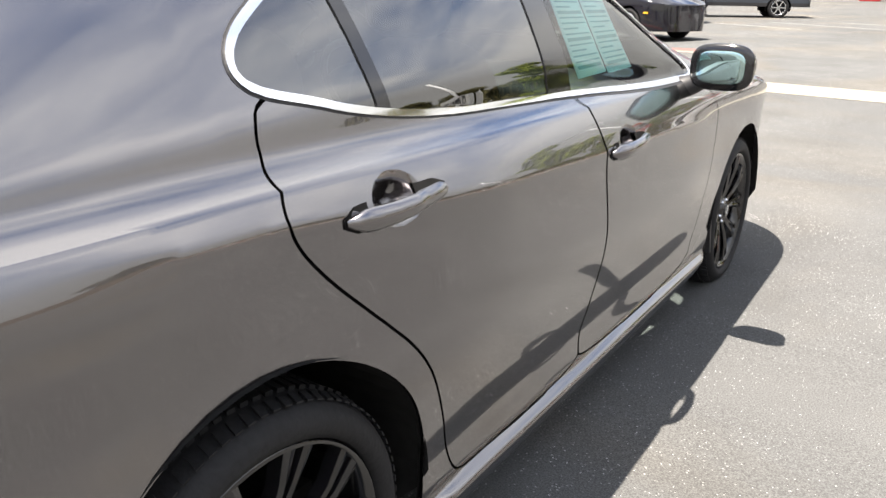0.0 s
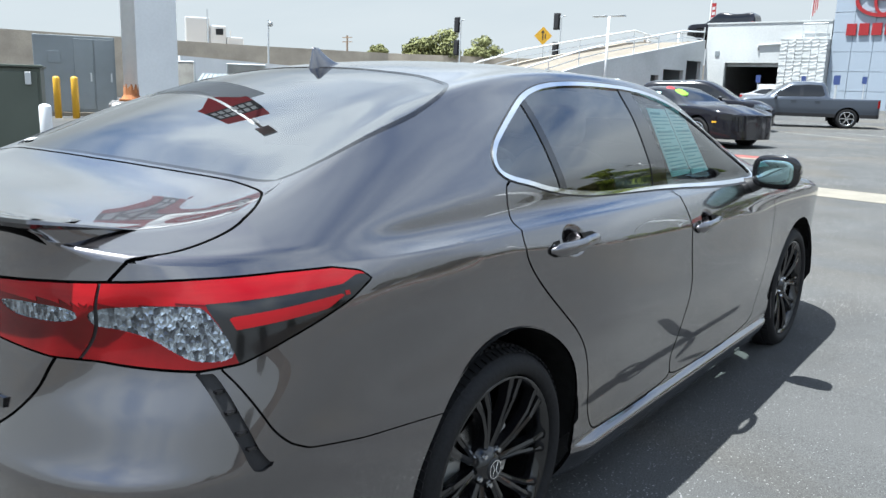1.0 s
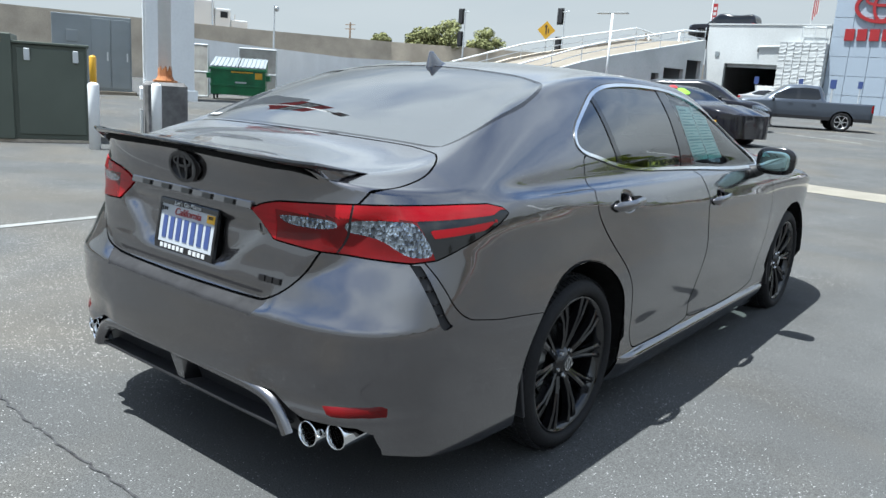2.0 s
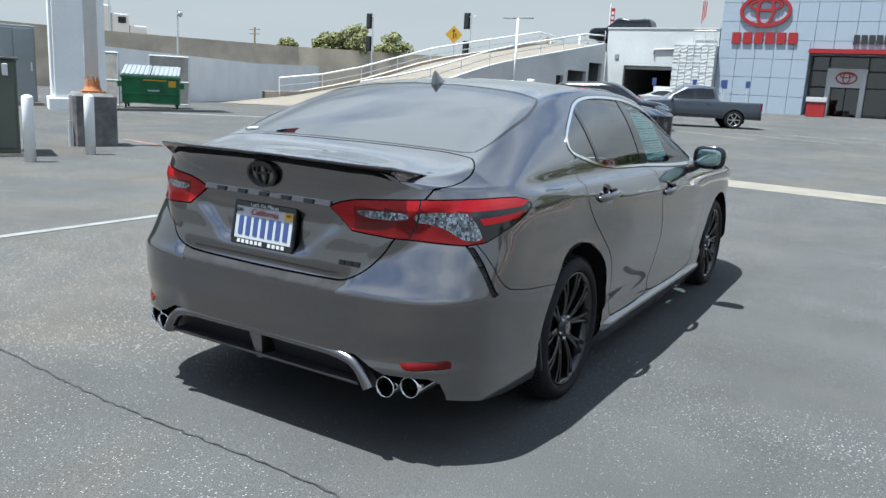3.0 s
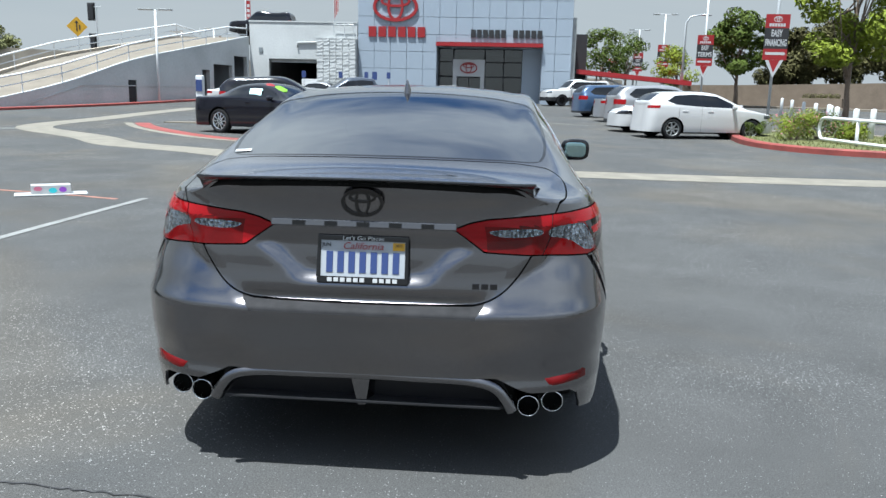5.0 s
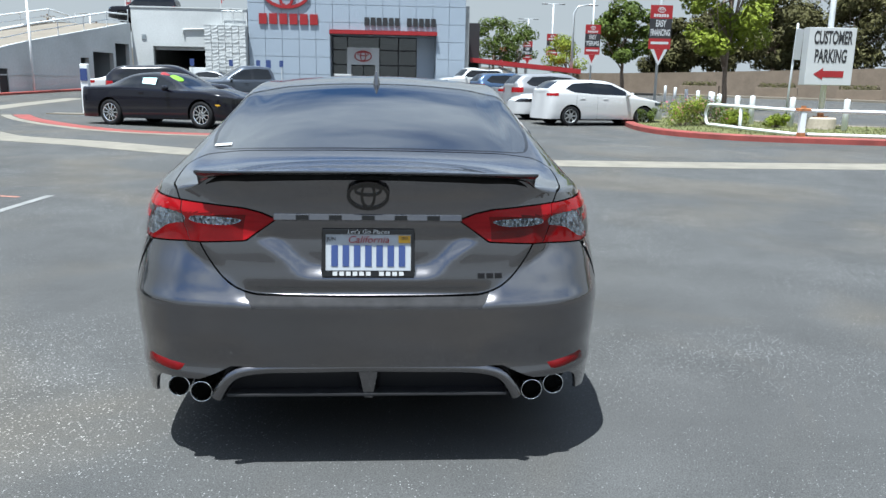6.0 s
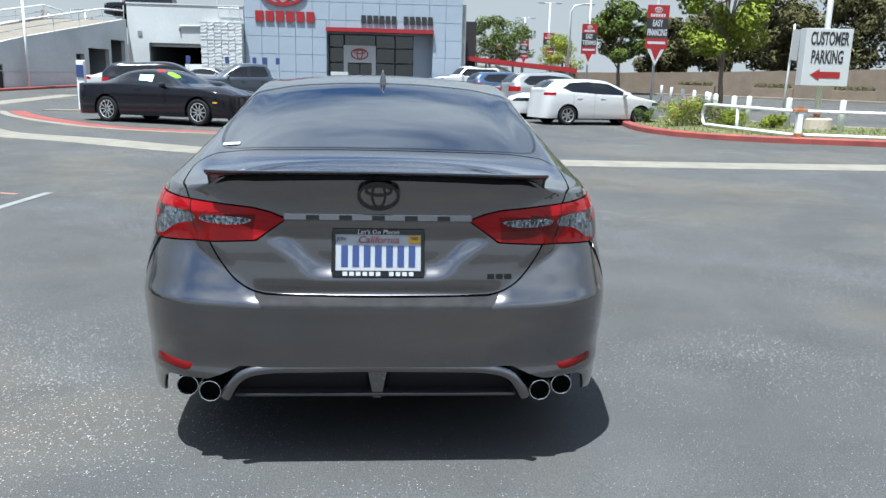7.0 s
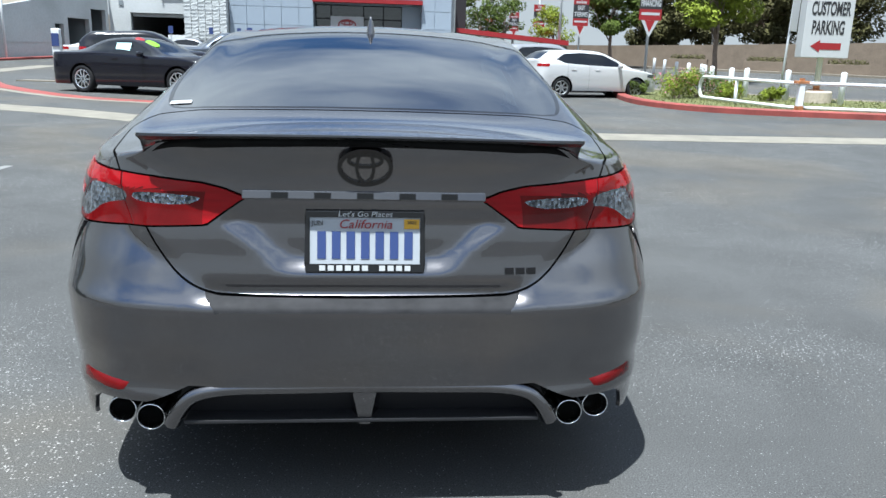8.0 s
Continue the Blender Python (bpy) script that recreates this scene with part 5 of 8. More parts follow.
def words(name, text, size, mat, parent, at, turn=(90, 0, 0), depth=0.001, shear=0.0, width=None, label="", bold=0.0):
    """Lettering that faces -y by default, centred at a place in the parent's space."""
    me = text_mesh(text, size, mat, depth, shear, bold)
    if width:
        xs = [v.co.x for v in me.vertices]
        k = width / (max(xs) - min(xs))
        for v in me.vertices:
            v.co.x *= k
    return part(name, me, None, parent, label, m=pose(*at, *turn))


def sedan():
    P, N, G, faces, V = cut_body()
    car = thing("sedan", (0, 0, 0), "dark metallic grey four-door sedan with black wheels and chrome window trim", "car")
    lining = [f for i, f in enumerate(faces) if not (V["arch"][i] < 0.004 or V["cutout"][i] < 0.012 or V["dlo"][i] < -0.003 or V["backlight"][i] < -0.01 or V["screen"][i] < 0 or V["cupr"][i] < 0.006 or V["cupf"][i] < 0.006)]
    skin_part("lining", P, N, lining, DARK_VOID, car, "dark inner body", sink=0.014, rim=0)
    skin_part("body_shell", P, N, G["body_shell"], PAINT, car)
    skin_part("rear_bumper", P, N, G["rear_bumper"], PAINT, car, rim=0.012)
    skin_part("bumper_guard", P, N, G["bumper_guard"], GUARD_FILM, car, "dark bumper step strip", sink=0.001)
    boot = skin_part("boot_lid", P, N, G["boot_lid"], PAINT, car, rim=0.01)
    for sd in ("r", "l"):
        rd = skin_part("rear_door", P, N, G["rear_door"], PAINT, car, sides=sd)
        fd = skin_part("front_door", P, N, G["front_door"], PAINT, car, sides=sd)
        skin_part("sill_panel", P, N, G["sill_panel"], PAINT, car, sides=sd)
        for key, par, c in (("cup_rear", rd, CUP_REAR), ("cup_front", fd, CUP_FRONT)):
            deep = lambda p, c=c: 0.030 * float(ramp01(1 - math.hypot((p[1] - c[0]) / c[2], (p[2] - c[1]) / c[3]), 0.0, 0.75))
            skin_part("handle_cup", P, N, G[key], PAINT, par, sides=sd, rim=0, move=deep)
        skin_part("window_trim", P, N, G["window_trim"], CHROME, car, "bright chrome window surround", sides=sd, sink=-0.004, rim=0.012)
        skin_part("window_seal", P, N, G["window_seal"], BLACK_PLASTIC, car, "black rubber seal", sides=sd, sink=-0.001)
        skin_part("window_pillar", P, N, G["window_pillar"], BLACK_GLOSS, car, "gloss black window post", sides=sd, sink=0.001)
        skin_part("window_divider", P, N, G["window_divider"], BLACK_GLOSS, rd, "gloss black window divider", sides=sd, sink=0.001)
        skin_part("quarter_glass", P, N, G["quarter_glass"], GLASS, car, sides=sd, sink=0.004, rim=0)
        skin_part("door_glass", P, N, G["rear_door_glass"], GLASS, rd, "dark tinted window glass", sides=sd, sink=0.004, rim=0)
        skin_part("door_glass", P, N, G["front_door_glass"], GLASS_CLEAR, fd, "pale green window glass", sides=sd, sink=0.004, rim=0)
        # tail lamp
        lamp = skin_part("tail_lamp", P, N, G["lamp_red"], RED_LENS, car, "red and clear wraparound tail lamp", sides=sd, sink=-0.004, rim=0.014)
        skin_part("lower_lens", P, N, G["lamp_low"], DARK_RED_LENS, lamp, "deep red lens", sides=sd, sink=-0.003)
        skin_part("clear_lens", P, N, G["lamp_clear"], CLEAR_LENS, lamp, "clear faceted lens", sides=sd, sink=-0.002)
        skin_part("dark_lens", P, N, G["lamp_dark"], BLACK_GLOSS, lamp, "smoked lens tip", sides=sd, sink=-0.002)
        skin_part("side_marker", P, N, G["lamp_bar"], RED_LENS, lamp, "red side marker", sides=sd, sink=-0.003)
        skin_part("joint", P, N, G["lamp_joint"], BLACK_PLASTIC, lamp, sides=sd)
        rear = P[(P[:, 1] < 0.7) & (P[:, 2] < 0.6) & (P[:, 0] > 0.5)]
        rv = []
        for i in range(13):
            for j in range(5):
                u, w = i / 12, j / 4
                top = (0.650 + 0.155 * u, 0.412 + 0.016 * u)
                low = (0.672 + 0.133 * u, 0.384 + 0.010 * u)
                x, z = top[0] * (1 - w) + low[0] * w, top[1] * (1 - w) + low[1] * w
                k = np.hypot(rear[:, 0] - x, rear[:, 2] - z)
                ids = np.argsort(k)[:6]
                g = 1 / (k[ids] + 0.003) ** 2
                rv.append((x * (1 if sd == "r" else -1), float((rear[ids, 1] * g).sum() / g.sum()) - (0.005 if 0 < i < 12 and 0 < j < 4 else 0.0), z))
        part("reflector", Shape().add(rv, [(i * 5 + j, i * 5 + j + 1, i * 5 + j + 6, i * 5 + j + 5) for i in range(12) for j in range(4)]), DARK_RED_LENS, car, "red bumper reflector", smooth=True)
        vent = skin_part("air_vent", P, N, G["vent"], BLACK_PLASTIC, car, "narrow black louvred vent", sides=sd, sink=0.010, rim=0)
        q = 1 if sd == "r" else -1
        for k in range(1, 5):
            sgm = 0.868 + (1.098 - 0.868) * k / 5.0
            zz = 0.826 + (0.648 - 0.826) * k / 5.0
            i = int(np.argmin(np.hypot(P[:, 2] - zz, np.abs(P[:, 1] - (0.262 + (0.318 - 0.262) * k / 5)) * 3) + (P[:, 0] < 0.7) * 9))
            p = P[i]
            part("louvre", Shape().box(-0.012, 0.0, -0.010, 0.010, -0.0025, 0.0025), BLACK_GLOSS, vent, m=pose((p[0] - 0.003) * q, p[1], p[2], 0, 0, 0 if q > 0 else 180))
        # door handles
        for par, c in ((rd, CUP_REAR), (fd, CUP_FRONT)):
            flank = P[(P[:, 0] > 0.7) & (np.abs(P[:, 1] - c[0]) < 0.25) & (np.abs(P[:, 2] - c[1]) < 0.12)]
            h = Shape()
            n = 18
            gap = []
            rings = []
            for i in range(n + 1):
                t = i / n
                y = c[0] - 0.135 + 0.262 * t
                bow = math.sin(math.pi * min(1, max(0, t))) ** 0.6
                zc = c[1] - 0.006 * math.cos(math.pi * t) - 0.006
                hw = (0.0215 - 0.007 * t) * min(1, 6 * t + 0.25, 6 * (1 - t) + 0.25)
                hx = 0.015 * min(1, 5 * t + 0.3, 5 * (1 - t) + 0.3)
                xo = float(flank[np.argmin(np.hypot(flank[:, 1] - y, flank[:, 2] - zc)), 0]) + 0.003 + 0.020 * bow
                gap.append((y, zc, hw))
                rings.append([((xo + hx * math.cos(a)) * q, y, zc + hw * math.sin(a)) for a in [2 * math.pi * k / 14 for k in range(14)]])
            v = [p for r in rings for p in r]
            f = [(i * 14 + k, i * 14 + (k + 1) % 14, (i + 1) * 14 + (k + 1) % 14, (i + 1) * 14 + k) for i in range(n) for k in range(14)]
            f += [tuple(range(13, -1, -1)), tuple(n * 14 + k for k in range(14))]
            part("door_handle", h.add(v, f), PAINT, par, "bright grey pull handle", smooth=True)
            # dark joint line on the skin behind the handle
            skinx = lambda y, z: float(flank[np.argmin(np.hypot(flank[:, 1] - y, flank[:, 2] - z)), 0]) + 0.0015
            for part_of in (gap[:5], gap[-7:]):
                gv = []
                for y, zc, hw in part_of:
                    for s in (-1, 0, 1):
                        yy = y + (0.004 if y > c[0] else -0.004)
                        gv.append((skinx(yy, zc + s * (hw + 0.0025)) * q, yy, zc + s * (hw + 0.0025)))
                m = len(part_of)
                gf = [(3 * i + k, 3 * i + k + 1, 3 * i + k + 4, 3 * i + k + 3) for i in range(m - 1) for k in range(2)]
                part("handle_joint", Shape().add(gv, gf), DARK_VOID, par)
        # mirror
        mir = part("door_mirror", rounded((0.990 * q, 3.07, 1.038), (0.098, 0.085, 0.072), flat=3.035), BLACK_GLOSS, fd, "gloss black door mirror housing", smooth=True)
        part("mirror_rim", rounded((0.990 * q, 3.045, 1.038), (0.101, 0.022, 0.075), power=3.2), BLACK_GLOSS, mir, "gloss black rim", smooth=True)
        part("mirror_glass", rounded((0.990 * q, 3.026, 1.038), (0.076, 0.006, 0.052), power=3.6), MIRROR, mir, "mirror glass", smooth=True)
        part("mirror_arm", Shape().tube([(0.845 * q, 3.07, 0.955), (0.875 * q, 3.07, 0.965), (0.915 * q, 3.07, 0.985), (0.95 * q, 3.07, 1.01)], [0.045, 0.038, 0.032, 0.035], 12), BLACK_PLASTIC, mir, smooth=True)
        # wheels, liners, flaps
        for yw in WHEELS:
            wheel_mesh_parts(car, pose(0.902 * q, yw, 0.335, 0, 0, 0 if q > 0 else 180))
            v, f = [], []
            n = 30
            for i in range(n + 1):
                a = math.pi * (-0.10 + 1.20 * i / n)
                for x in (0.55, 0.906 if math.sin(a) > 0 else 0.906 - 0.4 * abs(math.sin(a))):
                    v.append((x * q, yw + 0.402 * math.cos(a), 0.335 + 0.402 * math.sin(a)))
            f = [(2 * i, 2 * i + 1, 2 * i + 3, 2 * i + 2) for i in range(n)]
            lin = Shape().add(v, f)
            k0 = len(lin.v)
            lin.add([(0.55 * q, yw + 0.402 * math.cos(math.pi * (-0.10 + 1.20 * i / n)), 0.335 + 0.402 * math.sin(math.pi * (-0.10 + 1.20 * i / n))) for i in range(n + 1)], [tuple(range(n + 1))])
            part("arch_liner", lin, DARK_VOID, car, "black wheel arch liner", smooth=False)
            yf = yw - 0.385
            fl = Shape().add([(0.74 * q, yf + 0.03, 0.235), (0.905 * q, yf + 0.035, 0.235), (0.897 * q, yf - 0.002, 0.43), (0.74 * q, yf + 0.0, 0.46), (0.74 * q, yf + 0.045, 0.235), (0.905 * q, yf + 0.05, 0.235), (0.897 * q, yf + 0.014, 0.43), (0.74 * q, yf + 0.02, 0.46)],
                             [(0, 1, 2, 3), (7, 6, 5, 4), (0, 4, 5, 1), (1, 5, 6, 2), (2, 6, 7, 3), (3, 7, 4, 0)])
            part("mud_flap", fl, BLACK_PLASTIC, car, "black mud flap", bevel=0.004)
        # twin exhaust tips
        for xe, ze, ye in ((0.597, 0.308, 0.055), (0.683, 0.318, 0.085)):
            prof = [(0.029, 0.16), (0.034, 0.02), (0.0362, 0.0), (0.0378, -0.002), (0.0395, 0.003), (0.039, 0.16)]
            part("exhaust_tip", Shape().lathe(prof, 36, m=pose(xe * q, ye, ze, 0, 0, 90)), CHROME, car, "round chrome exhaust tip", smooth=True)
            part("exhaust_pipe", Shape().lathe([(0.0, 0.10), (0.031, 0.10), (0.031, 0.155)], 24, m=pose(xe * q, ye, ze, 0, 0, 90)), DARK_VOID, car)
    skin_part("backlight", P, N, G["backlight"], GLASS_REAR, car, "dark sloping rear window", sink=0.002, rim=0)
    skin_part("backlight_seal", P, N, G["backlight_seal"], BLACK_GLOSS, car, "black window edge", sink=0.001)
    skin_part("windscreen", P, N, G["windscreen"], GLASS_CLEAR, car, "windscreen", sink=0.003, rim=0)
    # spoiler along the boot edge: a straight dark lip with swept-back ends
    deck = P[(P[:, 1] < 0.6) & (P[:, 2] > 1.0) & (N[:, 2] > 0.7)]

    def zdeck(x, y):
        w = np.exp(-((deck[:, 0] - abs(x)) ** 2 + (deck[:, 1] - y) ** 2) / (2 * 0.022 ** 2)) + 1e-12
        return float((deck[:, 2] * w).sum() / w.sum())

    rim = np.array([skirt_point(k, float(TOP_Z(skirt_point(k, 0.9)[1])) - 0.012) for k in np.linspace(0, 0.33, 60)])
    sweep = spline([0.0, 0.25, 0.42, 0.53, 0.588], [-0.016, -0.010, 0.006, 0.034, 0.062])
    half = [(x, float(sweep(x)), 1.110 - 0.010 * (x / 0.588) ** 2, 0.012 + 0.006 * float(ramp01(x, 0.35, 0.588)), 0.21 - 0.05 * float(ramp01(x, 0.4, 0.588)), 0) for x in np.linspace(0.588, 0, 41).tolist()]
    zend = zdeck(0.612, 0.25) + 0.001
    side = [(0.590 + 0.022 * u, 0.066 + 0.184 * u, 1.100 * (1 - u) + zend * u, 0.018 * (1 - u) + 0.001, 0.16 * (1 - u) + 0.01, 1) for u in np.linspace(1, 0, 10).tolist()]
    right = side + half
    full = [(-x, *r) for x, *r in right] + [q for q in right[-2::-1]]
    n = len(full) - 1
    rows = 9
    v, ev, uv = [], [], []
    for i, (x, y, zt, h, o, end) in enumerate(full):
        (ax, ay), (bx, by) = full[max(0, i - 1)][:2], full[min(n, i + 1)][:2]
        k = math.hypot(bx - ax, by - ay)
        nx, ny = -(by - ay) / k, (bx - ax) / k
        rise = zt - zdeck(x + nx * 0.02, y + ny * 0.02)
        for j in range(rows):
            u = j / (rows - 1)
            px, py = x + nx * o * u, y + ny * o * u
            v.append((px, py, zt if j == 0 else zdeck(px, py) + rise * (1 - float(ramp01(u, 0, 1))) + 0.0006))
        lo = (x + nx * 0.010, y + ny * 0.010, zt - h)
        rx, ry, rz = float(np.clip(abs(x), 0, 0.588)), float(np.interp(abs(x), rim[:, 0], rim[:, 1])) + 0.002, float(np.interp(abs(x), rim[:, 0], rim[:, 2]))
        u = (y - 0.066) / 0.184 if end else 0.0
        if end:
            ry, rz = float(np.interp(0.588, rim[:, 0], rim[:, 1])) + 0.002, float(np.interp(0.588, rim[:, 0], rim[:, 2]))
        foot = (math.copysign(rx + (0.606 - rx) * u, x), ry + (0.252 - ry) * u, rz + (zend - 0.003 - rz) * u)
        ev += [(x, y, zt), (x - nx * 0.002, y - ny * 0.002, zt - h * 0.4), lo]
        uv += [tuple(a + (b - a) * t + e for a, b, e in zip(lo, foot, (0, 0.012 * math.sin(math.pi * t) * (1 - end), 0))) for t in (0, 0.25, 0.5, 0.75, 1)]
    lip = Shape().add(v, [(i * rows + j + rows, i * rows + j + rows + 1, i * rows + j + 1, i * rows + j) for i in range(n) for j in range(rows - 1)])
    tips = len(side)
    edge = Shape().add(ev, [(i * 3 + j, i * 3 + j + 1, i * 3 + j + 4, i * 3 + j + 3) for i in range(tips, n - tips) for j in range(2)])
    cheek = Shape().add(ev, [(i * 3 + j, i * 3 + j + 1, i * 3 + j + 4, i * 3 + j + 3) for i in [*range(tips), *range(n - tips, n)] for j in range(2)])
    cove = Shape().add(uv, [(i * 5 + j, i * 5 + j + 1, i * 5 + j + 6, i * 5 + j + 5) for i in range(n) for j in range(4)])
    sp = part("spoiler", lip, PAINT, boot, "lip spoiler", smooth=True)
    part("spoiler_cove", cove, PAINT, sp, smooth=True)
    part("spoiler_cheek", cheek, PAINT, sp)
    part("spoiler_edge", edge, SPOILER_EDGE, sp, "gloss black spoiler edge")
    # badge, name strip, trim letters
    pad = Shape().prism([(0.066 * math.cos(a), 0.046 * math.sin(a)) for a in [2 * math.pi * k / 40 for k in range(40)]], 0, 0.03, m=Matrix(((1, 0, 0, 0), (0, 0, 1, 0), (0, -1, 0, 0), (0, 0, 0, 1))))
    bd = part("badge_pad", pad, PAINT, boot, "grey oval badge pad", m=pose(0, 0.046, 1.022, 8, 0, 0))
    part("badge", emblem_shape(0, 0, 0.073, 0.051, 0.011, -0.010, 0.004), BLACK_GLOSS, bd, "gloss black oval badge")
    part("name_strip", Shape().box(-0.325, 0.325, 0.0, 0.02, -0.011, 0.013), PAINT, boot, m=pose(0, 0.053, 0.943, -14, 0, 0), bevel=0.003)
    for i, xx in enumerate((-0.226, -0.113, 0.0, 0.113, 0.226)):
        s = Shape().box(xx - 0.022, xx + 0.022, 0, 0.006, -0.008, 0.008)
        part("letter_bar", s, BLACK_GLOSS, boot, m=pose(0, 0.047, 0.944, -10, 0, 0))
    lid = P[(P[:, 1] < 0.4) & (np.abs(P[:, 2] - 0.741) < 0.03)]
    for xx in (0.397, 0.428, 0.459):
        yy = float(lid[np.argmin(np.hypot(lid[:, 0] - xx, lid[:, 2] - 0.741)), 1])
        part("letter_bar", Shape().box(-0.012, 0.012, 0, 0.010, -0.0095, 0.0095), BLACK_GLOSS, boot, m=pose(xx, yy - 0.005, 0.741, -6, 0, 5))
    # number plate in its frame
    pf = Shape()
    for x0, x1, z0, z1 in ((-0.160, 0.160, -0.084, -0.060), (-0.160, 0.160, 0.066, 0.084), (-0.160, -0.148, -0.060, 0.066), (0.148, 0.160, -0.060, 0.066)):
        pf.box(x0, x1, -0.006, 0.008, z0, z1)
    plate = part("plate_frame", pf, BLACK_GLOSS, boot, "black plate frame with white lettering", m=pose(0, 0.052, 0.818, -9.5, 0, 0), bevel=0.003)
    pl = part("number_plate", Shape().box(-0.15, 0.15, -0.002, 0.006, -0.074, 0.074), PLATE_WHITE, plate, "white number plate with dark blue characters", bevel=0.001)
    for k in range(7):
        xx = -0.117 + k * 0.039
        s = Shape().box(xx - 0.0115, xx + 0.0115, -0.004, 0, -0.046, 0.028)
        part("plate_bar", s, PLATE_BLUE, plate)
    words("lettering", "California", 0.034, RED_SIGN, plate, (0, -0.004, 0.047), shear=0.25, width=0.14)
    words("lettering", "JUN", 0.018, BLACK_SIGN, plate, (-0.128, -0.004, 0.050))
    part("plate_sticker", Shape().box(0.105, 0.146, -0.0045, -0.002, 0.036, 0.062), YELLOW, plate, "small yellow year sticker")
    words("lettering", "2025", 0.013, BLACK_SIGN, plate, (0.126, -0.0055, 0.053))
    words("lettering", "Let's Go Places", 0.020, WHITE_SIGN, plate, (0, -0.0075, 0.0745), width=0.145, shear=0.15)
    for i in range(11):
        if i != 6:
            xx = -0.115 + i * 0.023
            part("frame_bar", Shape().box(xx - 0.008, xx + 0.008, -0.0085, -0.005, -0.078, -0.064), WHITE_SIGN, plate)
    # diffuser
    arcpts = [(-0.548, 0.300), (-0.524, 0.342), (-0.482, 0.388), (-0.420, 0.410), (-0.25, 0.420), (0, 0.423), (0.25, 0.420), (0.420, 0.410), (0.482, 0.388), (0.524, 0.342), (0.548, 0.300)]
    d2 = np.r_[0, np.cumsum([math.dist(a, b) for a, b in zip(arcpts, arcpts[1:])])]
    gx, gz = spline(d2, [p[0] for p in arcpts]), spline(d2, [p[1] for p in arcpts])
    bar = Shape()
    v = []
    n = 60
    for i in range(n + 1):
        t = d2[-1] * i / n
        x, z = float(gx(t)), float(gz(t))
        tx, tz = float(gx(t + 0.01) - gx(t - 0.01)), float(gz(t + 0.01) - gz(t - 0.01))
        k = math.hypot(tx, tz)
        nx, nz = tz / k, -tx / k
        y0 = 0.012 + 0.10 * max(0, abs(x) - 0.3) ** 1.5
        for o, yy in ((-0.010, 0.02), (-0.006, 0.004), (0.010, -0.006), (0.026, 0.002), (0.036, 0.03)):
            v.append((x + nx * o, y0 + yy - 0.008, z + nz * o))
    bar.add(v, [(i * 5 + j, (i + 1) * 5 + j, (i + 1) * 5 + j + 1, i * 5 + j + 1) for i in range(n) for j in range(4)])
    part("diffuser_frame", bar, PAINT, car, "grey arched diffuser frame", smooth=True)
    dif = part("diffuser", Shape().add([(-0.56, 0.10, 0.26), (0.56, 0.10, 0.26), (0.50, 0.045, 0.39), (-0.50, 0.045, 0.39), (-0.56, 0.22, 0.245), (0.56, 0.22, 0.245)], [(0, 1, 2, 3), (4, 5, 1, 0)]), BLACK_PLASTIC, car, "black lower diffuser", m=pose(0, 0, 0.013))
    part("diffuser_lip", Shape().box(-0.50, 0.50, 0.025, 0.12, 0.285, 0.297), BLACK_PLASTIC, dif, bevel=0.003)
    fin = Shape().add([(-0.036, 0.004, 0.402), (0.036, 0.004, 0.402), (0.014, 0.035, 0.275), (-0.014, 0.035, 0.275), (-0.06, 0.07, 0.40), (0.06, 0.07, 0.40), (0.035, 0.10, 0.265), (-0.035, 0.10, 0.265)], [(0, 3, 2, 1), (1, 2, 6, 5), (0, 4, 7, 3), (3, 7, 6, 2), (0, 1, 5, 4)])
    part("diffuser_fin", fin, PAINT, dif)
    for q in (-1, 1):
        tail = Shape().add([(0.545 * q, 0.10, 0.37), (0.77 * q, 0.21, 0.37), (0.76 * q, 0.27, 0.28), (0.545 * q, 0.22, 0.25)], [(0, 1, 2, 3) if q > 0 else (3, 2, 1, 0)])
        part("rear_valance", tail, DARK_VOID, car)
    part("underbody", Shape().box(-0.68, 0.68, 0.42, 4.6, 0.20, 0.25), DARK_VOID, car)
    # antenna fin
    av, af = [], []
    for i in range(9):
        t = i / 8
        z = 1.398 + 0.066 * t
        y0, y1 = 1.215 + 0.018 * t, 1.385 - 0.125 * t ** 0.75
        wdt = 0.026 * (1 - t) ** 0.8 + 0.003
        for k in range(12):
            a = 2 * math.pi * k / 12
            yy = (y0 + y1) / 2 + (y1 - y0) / 2 * math.cos(a)
            av.append((wdt * math.sin(a) * (0.35 + 0.65 * (1 - math.cos(a)) / 2), yy, z + 0.018 * (yy - 1.3) / 0.09 * (1 - t)))
    af = [(i * 12 + k, i * 12 + (k + 1) % 12, (i + 1) * 12 + (k + 1) % 12, (i + 1) * 12 + k) for i in range(8) for k in range(12)] + [tuple(96 + k for k in range(12))]
    part("antenna", Shape().add(av, af), PAINT, car, "shark-fin roof antenna", smooth=True)
    # cabin
    part("cabin_floor", Shape().box(-0.74, 0.74, 1.2, 3.4, 0.30, 0.36), DARK_VOID, car)
    part("dashboard", rounded((0, 3.12, 0.86), (0.72, 0.26, 0.14)), BLACK_PLASTIC, car, smooth=True)
    part("parcel_shelf", Shape().box(-0.60, 0.60, 0.56, 1.12, 1.02, 1.05), BLACK_PLASTIC, car)
    part("rear_seat", rounded((0, 1.32, 0.80), (0.66, 0.13, 0.33), power=4), SEAT, car, "black seat back", smooth=True)
    for x in (-0.42, 0.42):
        part("headrest", rounded((x, 1.24, 1.16), (0.13, 0.05, 0.075), power=3), SEAT, car, smooth=True)
